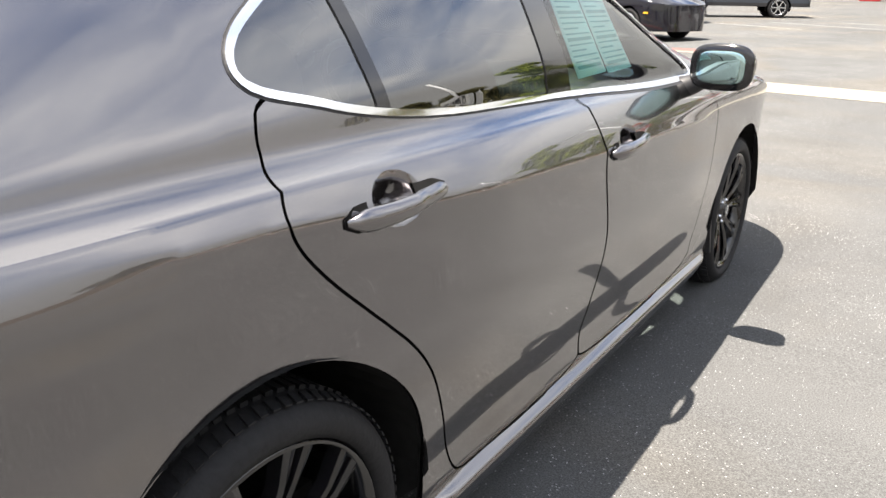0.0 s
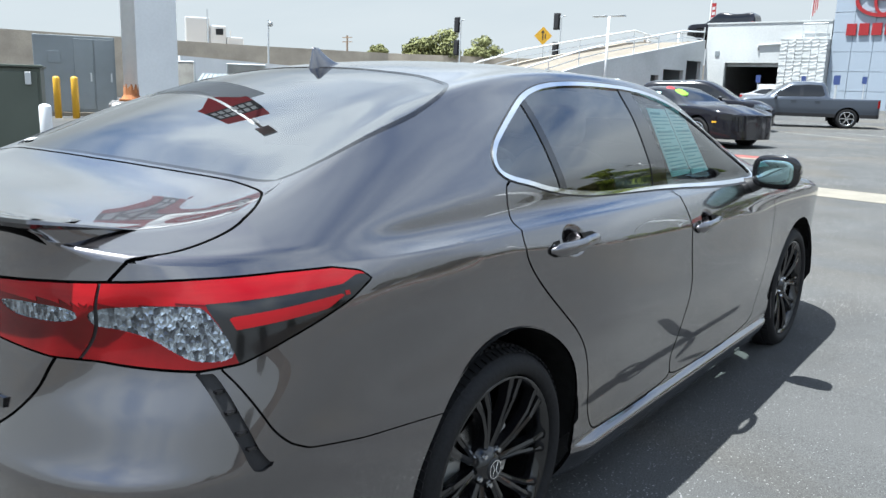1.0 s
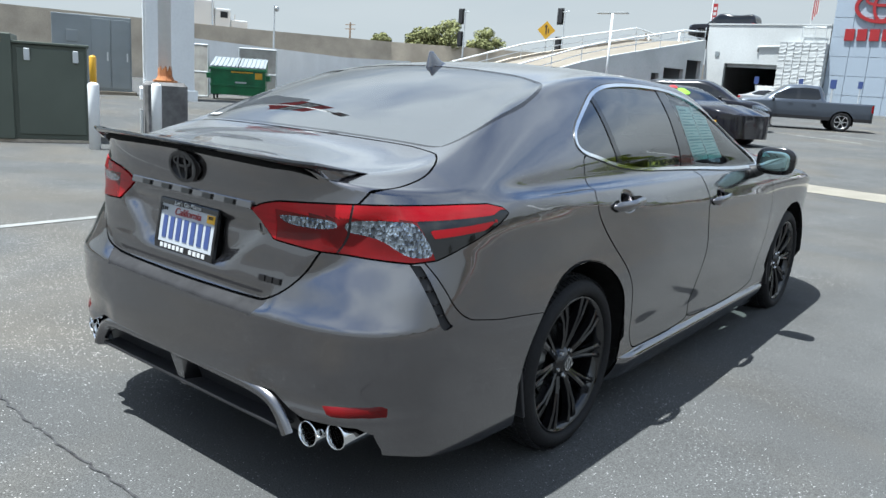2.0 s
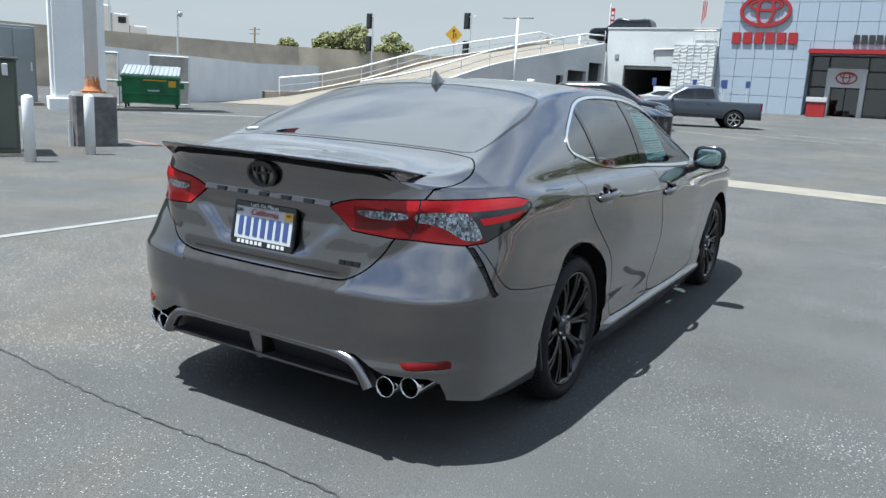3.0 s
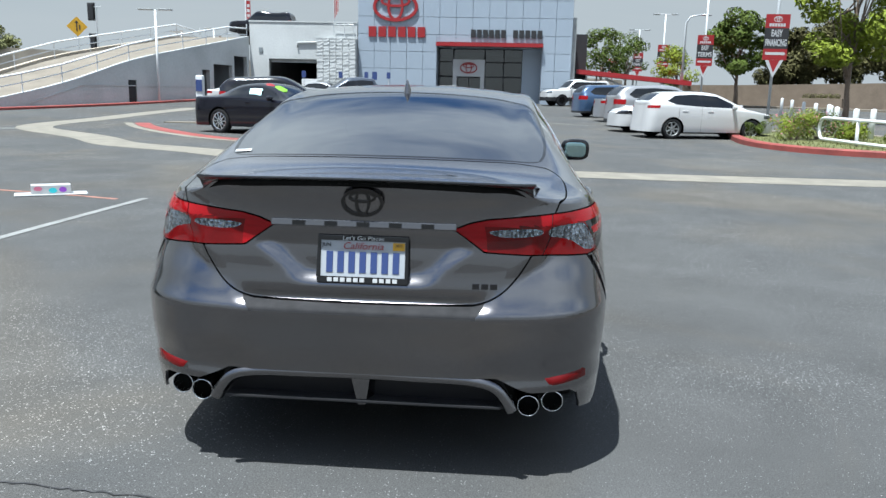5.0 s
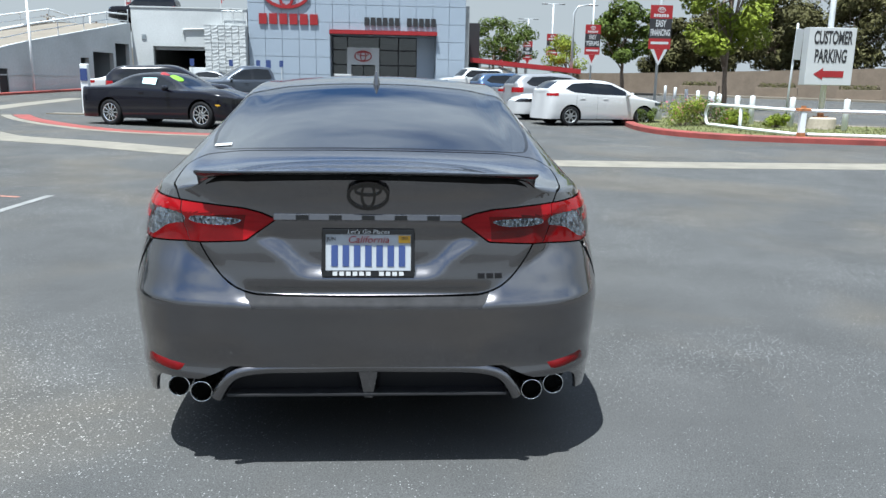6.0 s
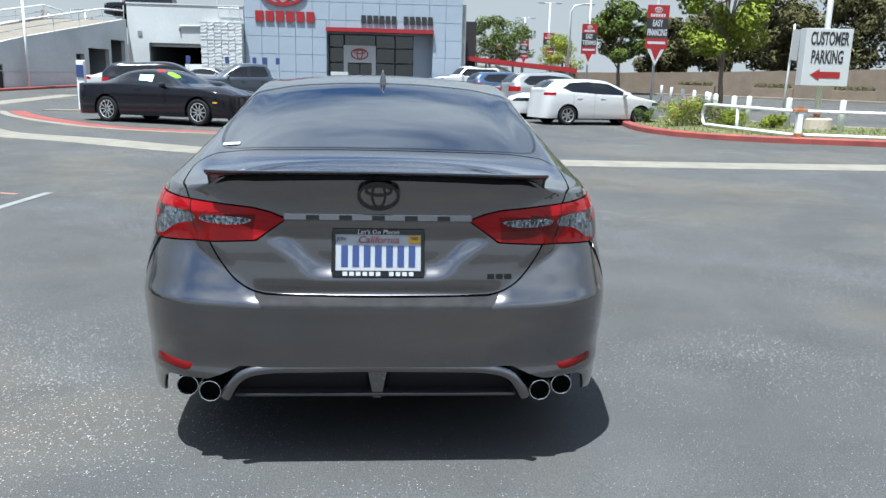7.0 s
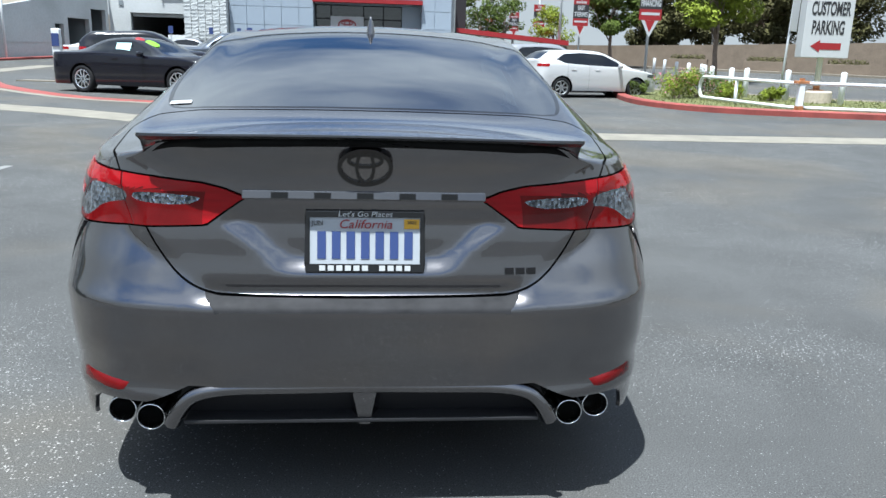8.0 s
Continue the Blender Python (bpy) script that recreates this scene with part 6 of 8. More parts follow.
    for q in (-1, 1):
        st = part("front_seat", rounded((0.37 * q, 2.24, 0.78), (0.25, 0.10, 0.36), power=3.2), SEAT, car, "black front seat", smooth=True)
        part("headrest", rounded((0.37 * q, 2.17, 1.22), (0.13, 0.05, 0.085), power=3), SEAT, st, smooth=True)
        part("seat_cushion", rounded((0.37 * q, 2.52, 0.52), (0.25, 0.28, 0.09), power=3.2), SEAT, st, smooth=True)
    ring = []
    for k in range(33):
        a = 2 * math.pi * k / 32
        ring.append((-0.37 + 0.18 * math.cos(a), 2.86 - 0.07 * math.sin(a), 0.90 + 0.165 * math.sin(a)))
    part("steering_wheel", Shape().tube(ring, 0.015, 8, ends=False), BLACK_PLASTIC, car, smooth=True)
    # two printed sheets behind the front passenger glass
    for y0, y1, y2, y3 in ((2.42, 2.595, 2.585, 2.385), (2.605, 2.77, 2.785, 2.595)):
        zz = (1.30, 1.295, 1.045, 1.04)
        xs = [0.795 - (z - 1.02) * 0.56 for z in zz]
        v = [(x, y, z) for x, y, z in zip(xs, (y0, y1, y2, y3), zz)]
        sheet = part("window_sheet", Shape().add(v + [(x - 0.002, y, z) for x, y, z in v], [(3, 2, 1, 0), (4, 5, 6, 7)]), TEAL_PAPER, car, "pale teal printed window sheet")
        for k in range(16):
            t = 0.08 + k * 0.055
            l = Vector(v[0]).lerp(Vector(v[3]), t)
            r = Vector(v[1]).lerp(Vector(v[2]), t)
            a, b = l.lerp(r, 0.08), l.lerp(r, 0.92 if k % 4 else 0.6)
            dz = Vector((-0.0011, 0, 0.002)) * (2.2 if k % 5 == 0 else 1.0)
            o = Vector((0.0012, 0, 0.0006))
            part("print_line", Shape().add([a + o - dz, b + o - dz, b + o + dz, a + o + dz], [(0, 1, 2, 3)]), PRINT, sheet)
    # small white label inside the corner of the rear glass
    pane = P[(P[:, 1] > 0.5) & (P[:, 1] < 0.8) & (P[:, 2] > 1.05)]
    lv = []
    for x, y in ((-0.635, 0.585), (-0.565, 0.578), (-0.565, 0.60), (-0.635, 0.607)):
        k = np.argsort(np.hypot(pane[:, 0] + x, pane[:, 1] - y))[:4]
        lv.append((x, y, float(pane[k, 2].mean()) + 0.001))
    part("glass_label", Shape().add(lv, [(0, 1, 2, 3)]), WHITE_SIGN, car, "small white label on the rear glass")
    return car


GUARD_FILM = material("scuffed_guard_film", (0.026, 0.026, 0.028), rough=0.7, spec=0.1, stain=0.25, stain_scale=14, rough_var=0.1)
SPOILER_EDGE = material("dark_lip_paint", (0.010, 0.010, 0.010), rough=0.2, coat=0.3)
PLATE_WHITE = material("number_plate_white", (0.326, 0.347, 0.375), rough=0.4, stain=0.08, stain_scale=9)
PLATE_BLUE = material("plate_blue", (0.03, 0.05, 0.15), rough=0.4)
SEAT = material("black_seat_cloth", (0.03, 0.03, 0.032), rough=0.8, grain=0.2, grain_scale=80)
PRINT = material("teal_print", (0.16, 0.42, 0.42), rough=0.8)
LIME = material("lime_sticker", (0.16, 0.36, 0.02), rough=0.5)
sedan()

# ---- other parked vehicles ----
def wheel_simple(parent, m, r, rim_mat, spokes, w=0.22):
    tw = part("wheel", Shape().lathe([(r * 0.66, -w * 0.92), (r * 0.9, -w), (r * 0.985, -w * 0.85), (r, -w * 0.5), (r * 0.985, -w * 0.15), (r * 0.9, 0.0), (r * 0.70, -0.004), (r * 0.66, -0.03), (r * 0.64, -0.09), (0.0, -0.10)], 36), RUBBER, parent, "black tyre", smooth=True, m=m)
    part("rim", Shape().lathe([(r * 0.68, -0.006), (r * 0.66, 0.0), (r * 0.62, -0.012), (r * 0.61, -0.08)], 36), rim_mat, tw, smooth=True)
    for k in range(spokes):
        a = 2 * math.pi * k / spokes
        s = Shape()
        v = []
        for rr, ww in ((0.0, 0.030), (r * 0.63, 0.022)):
            cy, cz, ty, tz = rr * math.cos(a), rr * math.sin(a), -math.sin(a), math.cos(a)
            for q, x in ((-1, -0.05), (-0.7, -0.016), (0.7, -0.016), (1, -0.05)):
                v.append((x, cy + ty * ww * q, cz + tz * ww * q))
        part("spoke", s.add(v, [(0, 1, 5, 4), (1, 2, 6, 5), (2, 3, 7, 6)]), rim_mat, tw)
    return tw


def straight(xs, ys):
    return lambda v: np.interp(v, xs, ys)


def vehicle(name, label, at, turn, S, tilt=0.0):
    """A parked vehicle from its profile curves; its rear stands at the local origin and it heads along +y."""
    L, W = S["len"], S["half"]
    curve = straight if S.get("straight") else spline
    belt = spline(*zip(*S["belt"]))
    centre = curve(*zip(*S["centre"]))
    rail = curve(*zip(*[(y, z) for y, x, z in S["rail"]]))
    railx = curve(*zip(*[(y, x) for y, x, z in S["rail"]]))
    wprof = spline([0.15, 0.3, 0.5, 0.75, 0.95, 1.3], [W * 0.93, W * 0.97, W * 0.99, W, W * 0.985, W * 0.94])
    ns, na, nb = 96, 12, 22
    verts, row = [], {}
    lowz = S.get("low", 0.22)

    def outline(k, z):
        a, b = 0.33, 0.67
        if k < a:
            x, y = plan(k / a * math.pi / 2, 1.0, 0.0, 0.55, S.get("rp", 4.0))
        elif k > b:
            x, y = plan((1 - k) / (1 - b) * math.pi / 2, 1.0, 0.0, 0.8, S.get("fp", 3.2))
            y = L - y
        else:
            x, y = 1.0, 0.55 + (k - a) / (b - a) * (L - 1.35)
        lean = S.get("lean", 0.05) * (1 - ramp01(y, 0, 0.8)) * (z - 0.5) - 0.06 * ramp01(y, L - 0.8, L) * (z - 0.5)
        return x * float(wprof(z)), y + lean
    for i in range(ns):
        k = i / (ns - 1)
        yb = outline(k, 0.7)[1]
        t = float(belt(min(max(yb, 0), L)))
        for j in range(na + 1):
            z = lowz + (t - lowz) * j / na
            row[i, j] = len(verts)
            x, y = outline(k, z)
            verts.append((x, y, z))
    skirt = len(verts)
    faces = [(row[i, j], row[i + 1, j], row[i + 1, j + 1], row[i, j + 1]) for i in range(ns - 1) for j in range(na)]
    for i in range(ns):
        xb, y, zb = verts[row[i, na]]
        row[i, na, 0] = row[i, na]
        yy = min(max(y, 0.0), L)
        xr, zr, zc = min(float(railx(yy)), xb * 0.9), float(rail(yy)), float(centre(yy))
        if xb < 0.5:
            zr, zc = zb + (zr - zb) * xb / 0.5, zb + (zc - zb) * xb / 0.5
        px = [xb, xb * 0.97, 0, xr, xr * 0.75, 0.0]
        pz = [zb, zb + 0.10 * (zr - zb) + 0.004, 0, zr, zr + 0.6 * (zc - zr), zc]
        px[2], pz[2] = px[1] + (xr - px[1]) * 0.55 + 0.01, pz[1] + (zr - pz[1]) * 0.55
        d = np.r_[0, np.cumsum(np.hypot(np.diff(px), np.diff(pz)) + 1e-4)]
        d /= d[-1]
        dd = np.r_[d, 2 - d[-2::-1]]
        fx, fz = spline(dd, np.r_[px, [-v for v in px[-2::-1]]]), spline(dd, np.r_[pz, pz[-2::-1]])
        for j in range(1, nb + 1):
            row[i, na, j] = len(verts)
            verts.append((max(0.0, float(fx(j / nb))), y, float(fz(j / nb))))
    faces += [(row[i, na, j], row[i + 1, na, j], row[i + 1, na, j + 1], row[i, na, j + 1]) for i in range(ns - 1) for j in range(nb)]
    data = [tuple(v) + (0.0, 1.0 if n < skirt else 0.0) for n, v in enumerate(verts)]
    r = S["wheel"]
    F = {
        "arch": lambda d: np.where(d[:, 0] > 0.4, np.minimum(np.hypot(d[:, 1] - S["axles"][0], d[:, 2] - r), np.hypot(d[:, 1] - S["axles"][1], d[:, 2] - r)) - r - 0.05, 1.0),
        "dlo": lambda d: np.where(d[:, 0] > 0.35, outline_distance(d[:, 1:3], S["glass"]), 1.0),
        "post": lambda d: np.where(d[:, 0] > 0.35, np.abs(d[:, 1] - S["post"]) - 0.035, 1.0),
        "door": lambda d: np.where((d[:, 0] > 0.35) & (d[:, 2] < 1.02), np.minimum(np.abs(d[:, 1] - S["post"]), np.minimum(np.abs(d[:, 1] - S["doors"][0]), np.abs(d[:, 1] - S["doors"][1]))) - 0.006, 1.0),
        "back": lambda d: np.where(d[:, 4] < 0.5, outline_distance(d[:, :2], S["back"]), 1.0),
        "screen": lambda d: np.where(d[:, 4] < 0.5, outline_distance(d[:, :2], S["screen"]), 1.0),
        "tail": lambda d: np.where((d[:, 1] < 0.75) & (d[:, 4] > 0.5), np.maximum(np.abs(d[:, 2] - S["tail"][1]) - S["tail"][2], np.maximum(S["tail"][0] - d[:, 0], d[:, 1] - S["tail"][3])), 1.0),
        "head": lambda d: np.where(d[:, 1] > L - 0.8, np.maximum(np.abs(d[:, 2] - S["head"][1]) - S["head"][2], np.maximum(S["head"][0] - d[:, 0], L - S["head"][3] - d[:, 1])), 1.0),
        "trim": lambda d: np.where(d[:, 4] > 0.5, d[:, 2] - S.get("trim", -1), 1.0),
    }
    for key in ("arch", "dlo", "post", "door", "back", "screen", "tail", "head", "trim"):
        faces = slice_skin(data, faces, F[key](np.array(data)))
    d = np.array(data)
    P = d[:, :3]
    N = skin_normals(P, faces)
    mid = np.array([d[list(f)].mean(0) for f in faces])
    mid[:, 4] = [1.0 if d[list(f), 4].min() > 0.5 else 0.0 for f in faces]
    V = {k: f(mid) for k, f in F.items()}
    G = {}
    for i, f in enumerate(faces):
        g = lambda k: V[k][i] < 0
        n = "drop" if g("arch") else ("window_post" if g("post") else "window_rear" if mid[i, 1] < S["post"] else "window_front") if g("dlo") else "door_gap" if g("door") else "rear_window" if g("back") else "windscreen" if g("screen") else "tail_lamp" if g("tail") else "headlamp" if g("head") else "lower_trim" if g("trim") else "body"
        G.setdefault(n, []).append(f)
    car = thing(name, at, label, S.get("category", "car"), turn=turn, tilt=tilt)
    skin_part("body", P, N, G["body"], S["paint"], car, rim=0)
    if "door_gap" in G:
        skin_part("door_gap", P, N, G["door_gap"], DARK_VOID, car, sink=0.006, rim=0)
    if "lower_trim" in G:
        skin_part("lower_trim", P, N, G["lower_trim"], BLACK_PLASTIC, car, rim=0)
    for sd in ("r", "l"):
        for k, mt in (("window_rear", DARK_GLASS), ("window_front", DARK_GLASS), ("window_post", BLACK_GLOSS), ("tail_lamp", RED_LENS), ("headlamp", S.get("lampmat", CLEAR_LENS))):
            if k in G:
                skin_part(k.replace("_rear", "").replace("_front", ""), P, N, G[k], mt, car, sides=sd, rim=0, sink=0.003 if "window" in k else -0.003)
        q = 1 if sd == "r" else -1
        for ya in S["axles"]:
            wheel_simple(car, pose((W - 0.012) * q, ya, r, 0, 0, 0 if q > 0 else 180), r, S["rim"], S["spokes"])
            n = 18
            v, f = [], []
            for i in range(n + 1):
                a = math.pi * (-0.1 + 1.2 * i / n)
                for x in (W - 0.35, W - 0.02):
                    v.append((x * q, ya + (r + 0.052) * math.cos(a), r + (r + 0.052) * math.sin(a)))
            part("arch_liner", Shape().add(v, [(2 * i, 2 * i + 1, 2 * i + 3, 2 * i + 2) for i in range(n)]).add([(x, y, z) for x, y, z in v[::2]], [tuple(range(n + 1))]), DARK_VOID, car)
        ym = S["mirror"]
        part("door_mirror", rounded(((W + 0.07) * q, ym, float(belt(ym)) + 0.06), (0.11, 0.06, 0.075), n=8), S.get("mirror_mat", S["paint"]), car, smooth=True)
        for yh in S["handles"]:
            part("door_handle", Shape().box((W - 0.01) * q - 0.02, (W - 0.01) * q + 0.02, yh - 0.09, yh + 0.09, S["handle_z"] - 0.015, S["handle_z"] + 0.015), S.get("handle_mat", S["paint"]), car, bevel=0.006)
    for k in ("rear_window", "windscreen"):
        if k in G:
            skin_part(k, P, N, G[k], DARK_GLASS, car, rim=0, sink=0.003)
    part("underbody", Shape().box(-W * 0.8, W * 0.8, 0.3, L - 0.3, lowz, lowz + 0.1), DARK_VOID, car)
    return car


COUPE = dict(len=5.02, half=0.96, wheel=0.36, axles=(1.12, 4.07), belt=[(0, 1.02), (1, 1.03), (1.6, 1.02), (2.5, 0.985), (3.4, 0.97), (4.4, 0.93), (5.02, 0.78)],
             centre=[(0, 1.05), (0.5, 1.08), (0.95, 1.14), (1.5, 1.36), (2.0, 1.45), (2.6, 1.435), (3.1, 1.25), (3.5, 1.06), (4.2, 1.02), (5.02, 0.80)],
             rail=[(0, 0.7, 1.04), (0.6, 0.72, 1.07), (1.0, 0.66, 1.13), (1.5, 0.60, 1.32), (2.0, 0.58, 1.41), (2.6, 0.6, 1.39), (3.1, 0.66, 1.2), (3.5, 0.75, 1.02), (5.02, 0.6, 0.78)],
             glass=[(1.45, 1.09), (2.3, 1.02), (3.33, 1.0), (3.1, 1.14), (2.65, 1.33), (2.1, 1.37), (1.75, 1.33), (1.45, 1.17)], post=2.02, doors=(1.95, 3.45), back=[(-1, 0.98), (0.58, 1.0), (0.55, 1.6), (-1, 1.62)], screen=[(-1, 2.72), (0.5, 2.74), (0.64, 3.38), (-1, 3.48)],
             tail=(0.2, 0.86, 0.06, 0.12), head=(0.45, 0.74, 0.07, 0.3), rim=CHROME, spokes=10, mirror=3.05, handles=(2.2,), handle_z=0.90, paint=BLACK_CAR, lampmat=BLACK_GLOSS)
HATCH = dict(len=4.33, half=0.88, wheel=0.315, axles=(0.80, 3.40), belt=[(0, 1.02), (0.6, 1.03), (1.5, 0.99), (2.6, 0.95), (3.3, 0.90), (4.0, 0.78), (4.33, 0.66)],
             centre=[(0, 1.10), (0.12, 1.18), (0.35, 1.36), (0.7, 1.45), (1.6, 1.475), (2.2, 1.44), (2.8, 1.22), (3.2, 1.02), (3.7, 0.92), (4.33, 0.68)],
             rail=[(0, 0.62, 1.08), (0.15, 0.62, 1.17), (0.35, 0.60, 1.32), (0.7, 0.58, 1.40), (1.6, 0.58, 1.42), (2.2, 0.60, 1.38), (2.8, 0.66, 1.15), (3.2, 0.7, 0.98), (4.33, 0.5, 0.66)],
             glass=[(0.62, 1.16), (0.9, 1.05), (1.7, 1.0), (2.95, 0.965), (2.75, 1.12), (2.25, 1.33), (1.5, 1.375), (0.9, 1.33)], post=1.72, doors=(0.98, 2.9), back=[(-1, 0.10), (0.55, 0.12), (0.52, 0.45), (-1, 0.46)], screen=[(-1, 2.22), (0.5, 2.26), (0.64, 3.05), (-1, 3.12)],
             tail=(0.56, 0.99, 0.055, 0.36), head=(0.4, 0.72, 0.05, 0.55), rim=GREY_METAL, spokes=7, mirror=2.75, handles=(1.18, 2.0), handle_z=0.86, paint=WHITE_CAR, rp=4.5, lean=0.1)
SUV = dict(len=4.65, half=0.92, wheel=0.35, axles=(0.95, 3.65), belt=[(0, 1.10), (1, 1.08), (2.6, 1.05), (3.4, 1.02), (4.2, 0.92), (4.65, 0.74)],
           centre=[(0, 1.15), (0.1, 1.30), (0.35, 1.56), (0.8, 1.66), (1.8, 1.70), (2.5, 1.66), (3.1, 1.36), (3.5, 1.12), (4.1, 1.03), (4.65, 0.78)],
           rail=[(0, 0.66, 1.13), (0.12, 0.66, 1.28), (0.35, 0.63, 1.5), (0.8, 0.62, 1.60), (1.8, 0.62, 1.63), (2.5, 0.63, 1.58), (3.1, 0.7, 1.28), (3.5, 0.75, 1.08), (4.65, 0.55, 0.74)],
           glass=[(0.5, 1.28), (0.7, 1.16), (1.8, 1.11), (3.25, 1.08), (3.0, 1.28), (2.5, 1.50), (1.6, 1.56), (0.8, 1.52)], post=1.95, doors=(1.05, 3.2), back=[(-1, 0.06), (0.58, 0.07), (0.55, 0.4), (-1, 0.41)], screen=[(-1, 2.5), (0.54, 2.55), (0.68, 3.3), (-1, 3.4)],
           tail=(0.4, 1.0, 0.10, 0.35), head=(0.45, 0.84, 0.08, 0.55), rim=STEEL, spokes=7, mirror=3.0, handles=(1.3, 2.25), handle_z=0.97, paint=BLACK_CAR, trim=0.32)
PICKUP = dict(len=5.39, half=0.95, wheel=0.385, axles=(1.15, 4.5), low=0.42, belt=[(0, 1.13), (1.5, 1.12), (2.2, 1.12), (3.6, 1.09), (4.4, 1.07), (5.0, 1.0), (5.39, 0.85)],
              centre=[(0, 1.14), (1.5, 1.13), (1.78, 1.15), (1.86, 1.45), (1.98, 1.74), (2.6, 1.79), (3.2, 1.76), (3.75, 1.42), (4.1, 1.18), (4.7, 1.12), (5.39, 0.9)],
              rail=[(0, 0.82, 1.135), (1.5, 0.8, 1.125), (1.78, 0.74, 1.14), (1.86, 0.70, 1.42), (1.98, 0.66, 1.68), (2.6, 0.64, 1.72), (3.2, 0.66, 1.68), (3.75, 0.72, 1.34), (4.1, 0.78, 1.12), (5.39, 0.6, 0.85)],
              glass=[(1.98, 1.24), (2.1, 1.19), (3.85, 1.15), (3.65, 1.36), (3.2, 1.58), (2.6, 1.64), (2.1, 1.62)], post=2.85, doors=(1.92, 3.8), back=[(-1, 1.80), (0.58, 1.81), (0.55, 1.94), (-1, 1.95)], screen=[(-1, 3.2), (0.55, 3.25), (0.68, 3.85), (-1, 3.95)],
              tail=(0.74, 0.95, 0.14, 0.14), head=(0.45, 0.9, 0.08, 0.35), rim=STEEL, spokes=6, mirror=3.75, handles=(2.25, 3.1), handle_z=1.02, paint=SLATE_CAR, rp=7.0, lean=0.0, category="pickup truck", trim=0.55, straight=True)
BOXY = dict(len=4.92, half=0.97, wheel=0.395, axles=(1.0, 3.85), low=0.36, belt=[(0, 1.20), (1.5, 1.18), (3.0, 1.16), (3.7, 1.13), (4.4, 1.10), (4.92, 0.98)],
            centre=[(0, 1.24), (0.06, 1.5), (0.2, 1.78), (0.6, 1.86), (2.0, 1.88), (2.8, 1.84), (3.2, 1.5), (3.5, 1.24), (4.2, 1.17), (4.92, 1.0)],
            rail=[(0, 0.72, 1.22), (0.06, 0.72, 1.48), (0.2, 0.70, 1.74), (0.6, 0.7, 1.80), (2.0, 0.70, 1.81), (2.8, 0.70, 1.77), (3.2, 0.75, 1.42), (3.5, 0.8, 1.18), (4.92, 0.66, 0.98)],
            glass=[(0.35, 1.30), (0.5, 1.26), (3.3, 1.20), (3.15, 1.40), (2.75, 1.70), (0.6, 1.73), (0.35, 1.66)], post=1.95, doors=(1.05, 3.25), back=[(-1, 0.03), (0.62, 0.04), (0.6, 0.2), (-1, 0.21)], screen=[(-1, 2.82), (0.6, 2.86), (0.72, 3.38), (-1, 3.45)],
            tail=(0.6, 1.1, 0.12, 0.2), head=(0.55, 0.98, 0.09, 0.3), rim=BLACK_GLOSS, spokes=6, mirror=3.2, handles=(1.3, 2.3), handle_z=1.08, paint=WHITE_CAR, rp=6.0, fp=5.0, lean=0.0, trim=0.62)
SALOON = dict(len=4.7, half=0.91, wheel=0.33, axles=(1.0, 3.75), belt=[(0, 1.0), (1, 1.0), (2.4, 0.96), (3.4, 0.93), (4.2, 0.82), (4.7, 0.66)],
              centre=[(0, 1.04), (0.45, 1.07), (0.9, 1.24), (1.4, 1.40), (2.0, 1.44), (2.5, 1.40), (3.0, 1.18), (3.4, 1.0), (4.0, 0.93), (4.7, 0.70)],
              rail=[(0, 0.66, 1.03), (0.45, 0.7, 1.05), (0.9, 0.64, 1.18), (1.4, 0.60, 1.35), (2.0, 0.58, 1.39), (2.5, 0.6, 1.34), (3.0, 0.66, 1.12), (3.4, 0.72, 0.97), (4.7, 0.5, 0.66)],
              glass=[(0.95, 1.12), (1.2, 1.05), (2.2, 1.0), (3.15, 0.97), (2.95, 1.10), (2.5, 1.29), (1.9, 1.35), (1.4, 1.30)], post=2.05, doors=(1.15, 3.15), back=[(-1, 0.50), (0.58, 0.54), (0.54, 1.25), (-1, 1.28)], screen=[(-1, 2.5), (0.5, 2.54), (0.66, 3.3), (-1, 3.38)],
              tail=(0.4, 0.9, 0.06, 0.35), head=(0.4, 0.70, 0.06, 0.5), rim=STEEL, spokes=9, mirror=2.9, handles=(1.4, 2.35), handle_z=0.87, paint=SILVER_CAR)


def park(name, label, rear_axle, front_axle, side, S, **kw):
    """Stand a vehicle so that the wheels of one side (r or l) touch the ground at the two given places."""
    S = dict(S, **kw)
    a, b = Vector(rear_axle), Vector(front_axle)
    d = (b - a).normalized()
    right = Vector((d.y, -d.x))
    q = 1 if side == "r" else -1
    o = a - d * S["axles"][0] - right * q * (S["half"] - 0.1)
    turn = math.degrees(math.atan2(-d.x, d.y))
    m = a + d * (S["axles"][1] - S["axles"][0]) / 2
    return vehicle(name, label, (o.x, o.y, ground_z(m.x, m.y) - 0.005), turn, S)


coupe = park("coupe", "glossy black two-door coupe with silver wheels parked on the island", (-7.67, 19.32), (-5.0, 18.2), "r", COUPE)
for i, (txt_y0, txt_y1, z0, z1) in enumerate(((2.15, 2.60, 1.07, 1.30),)):
    xs = [0.775 - (z - 1.0) * 0.50 for z in (z0, z1)]
    part("window_sheet", Shape().add([(xs[0], txt_y0, z0), (xs[0], txt_y1, z0), (xs[1], txt_y1, z1), (xs[1], txt_y0, z1)], [(0, 1, 2, 3)]), TEAL_PAPER, coupe, "pale teal window sheet", m=pose(0.125, 0, 0))
part("price_sticker", rounded((0, 0, 0), (0.13, 0.19, 0.02), n=8), LIME, coupe, "lime green price sticker", m=pose(0.42, 2.98, 1.30, -24, 12, 0))
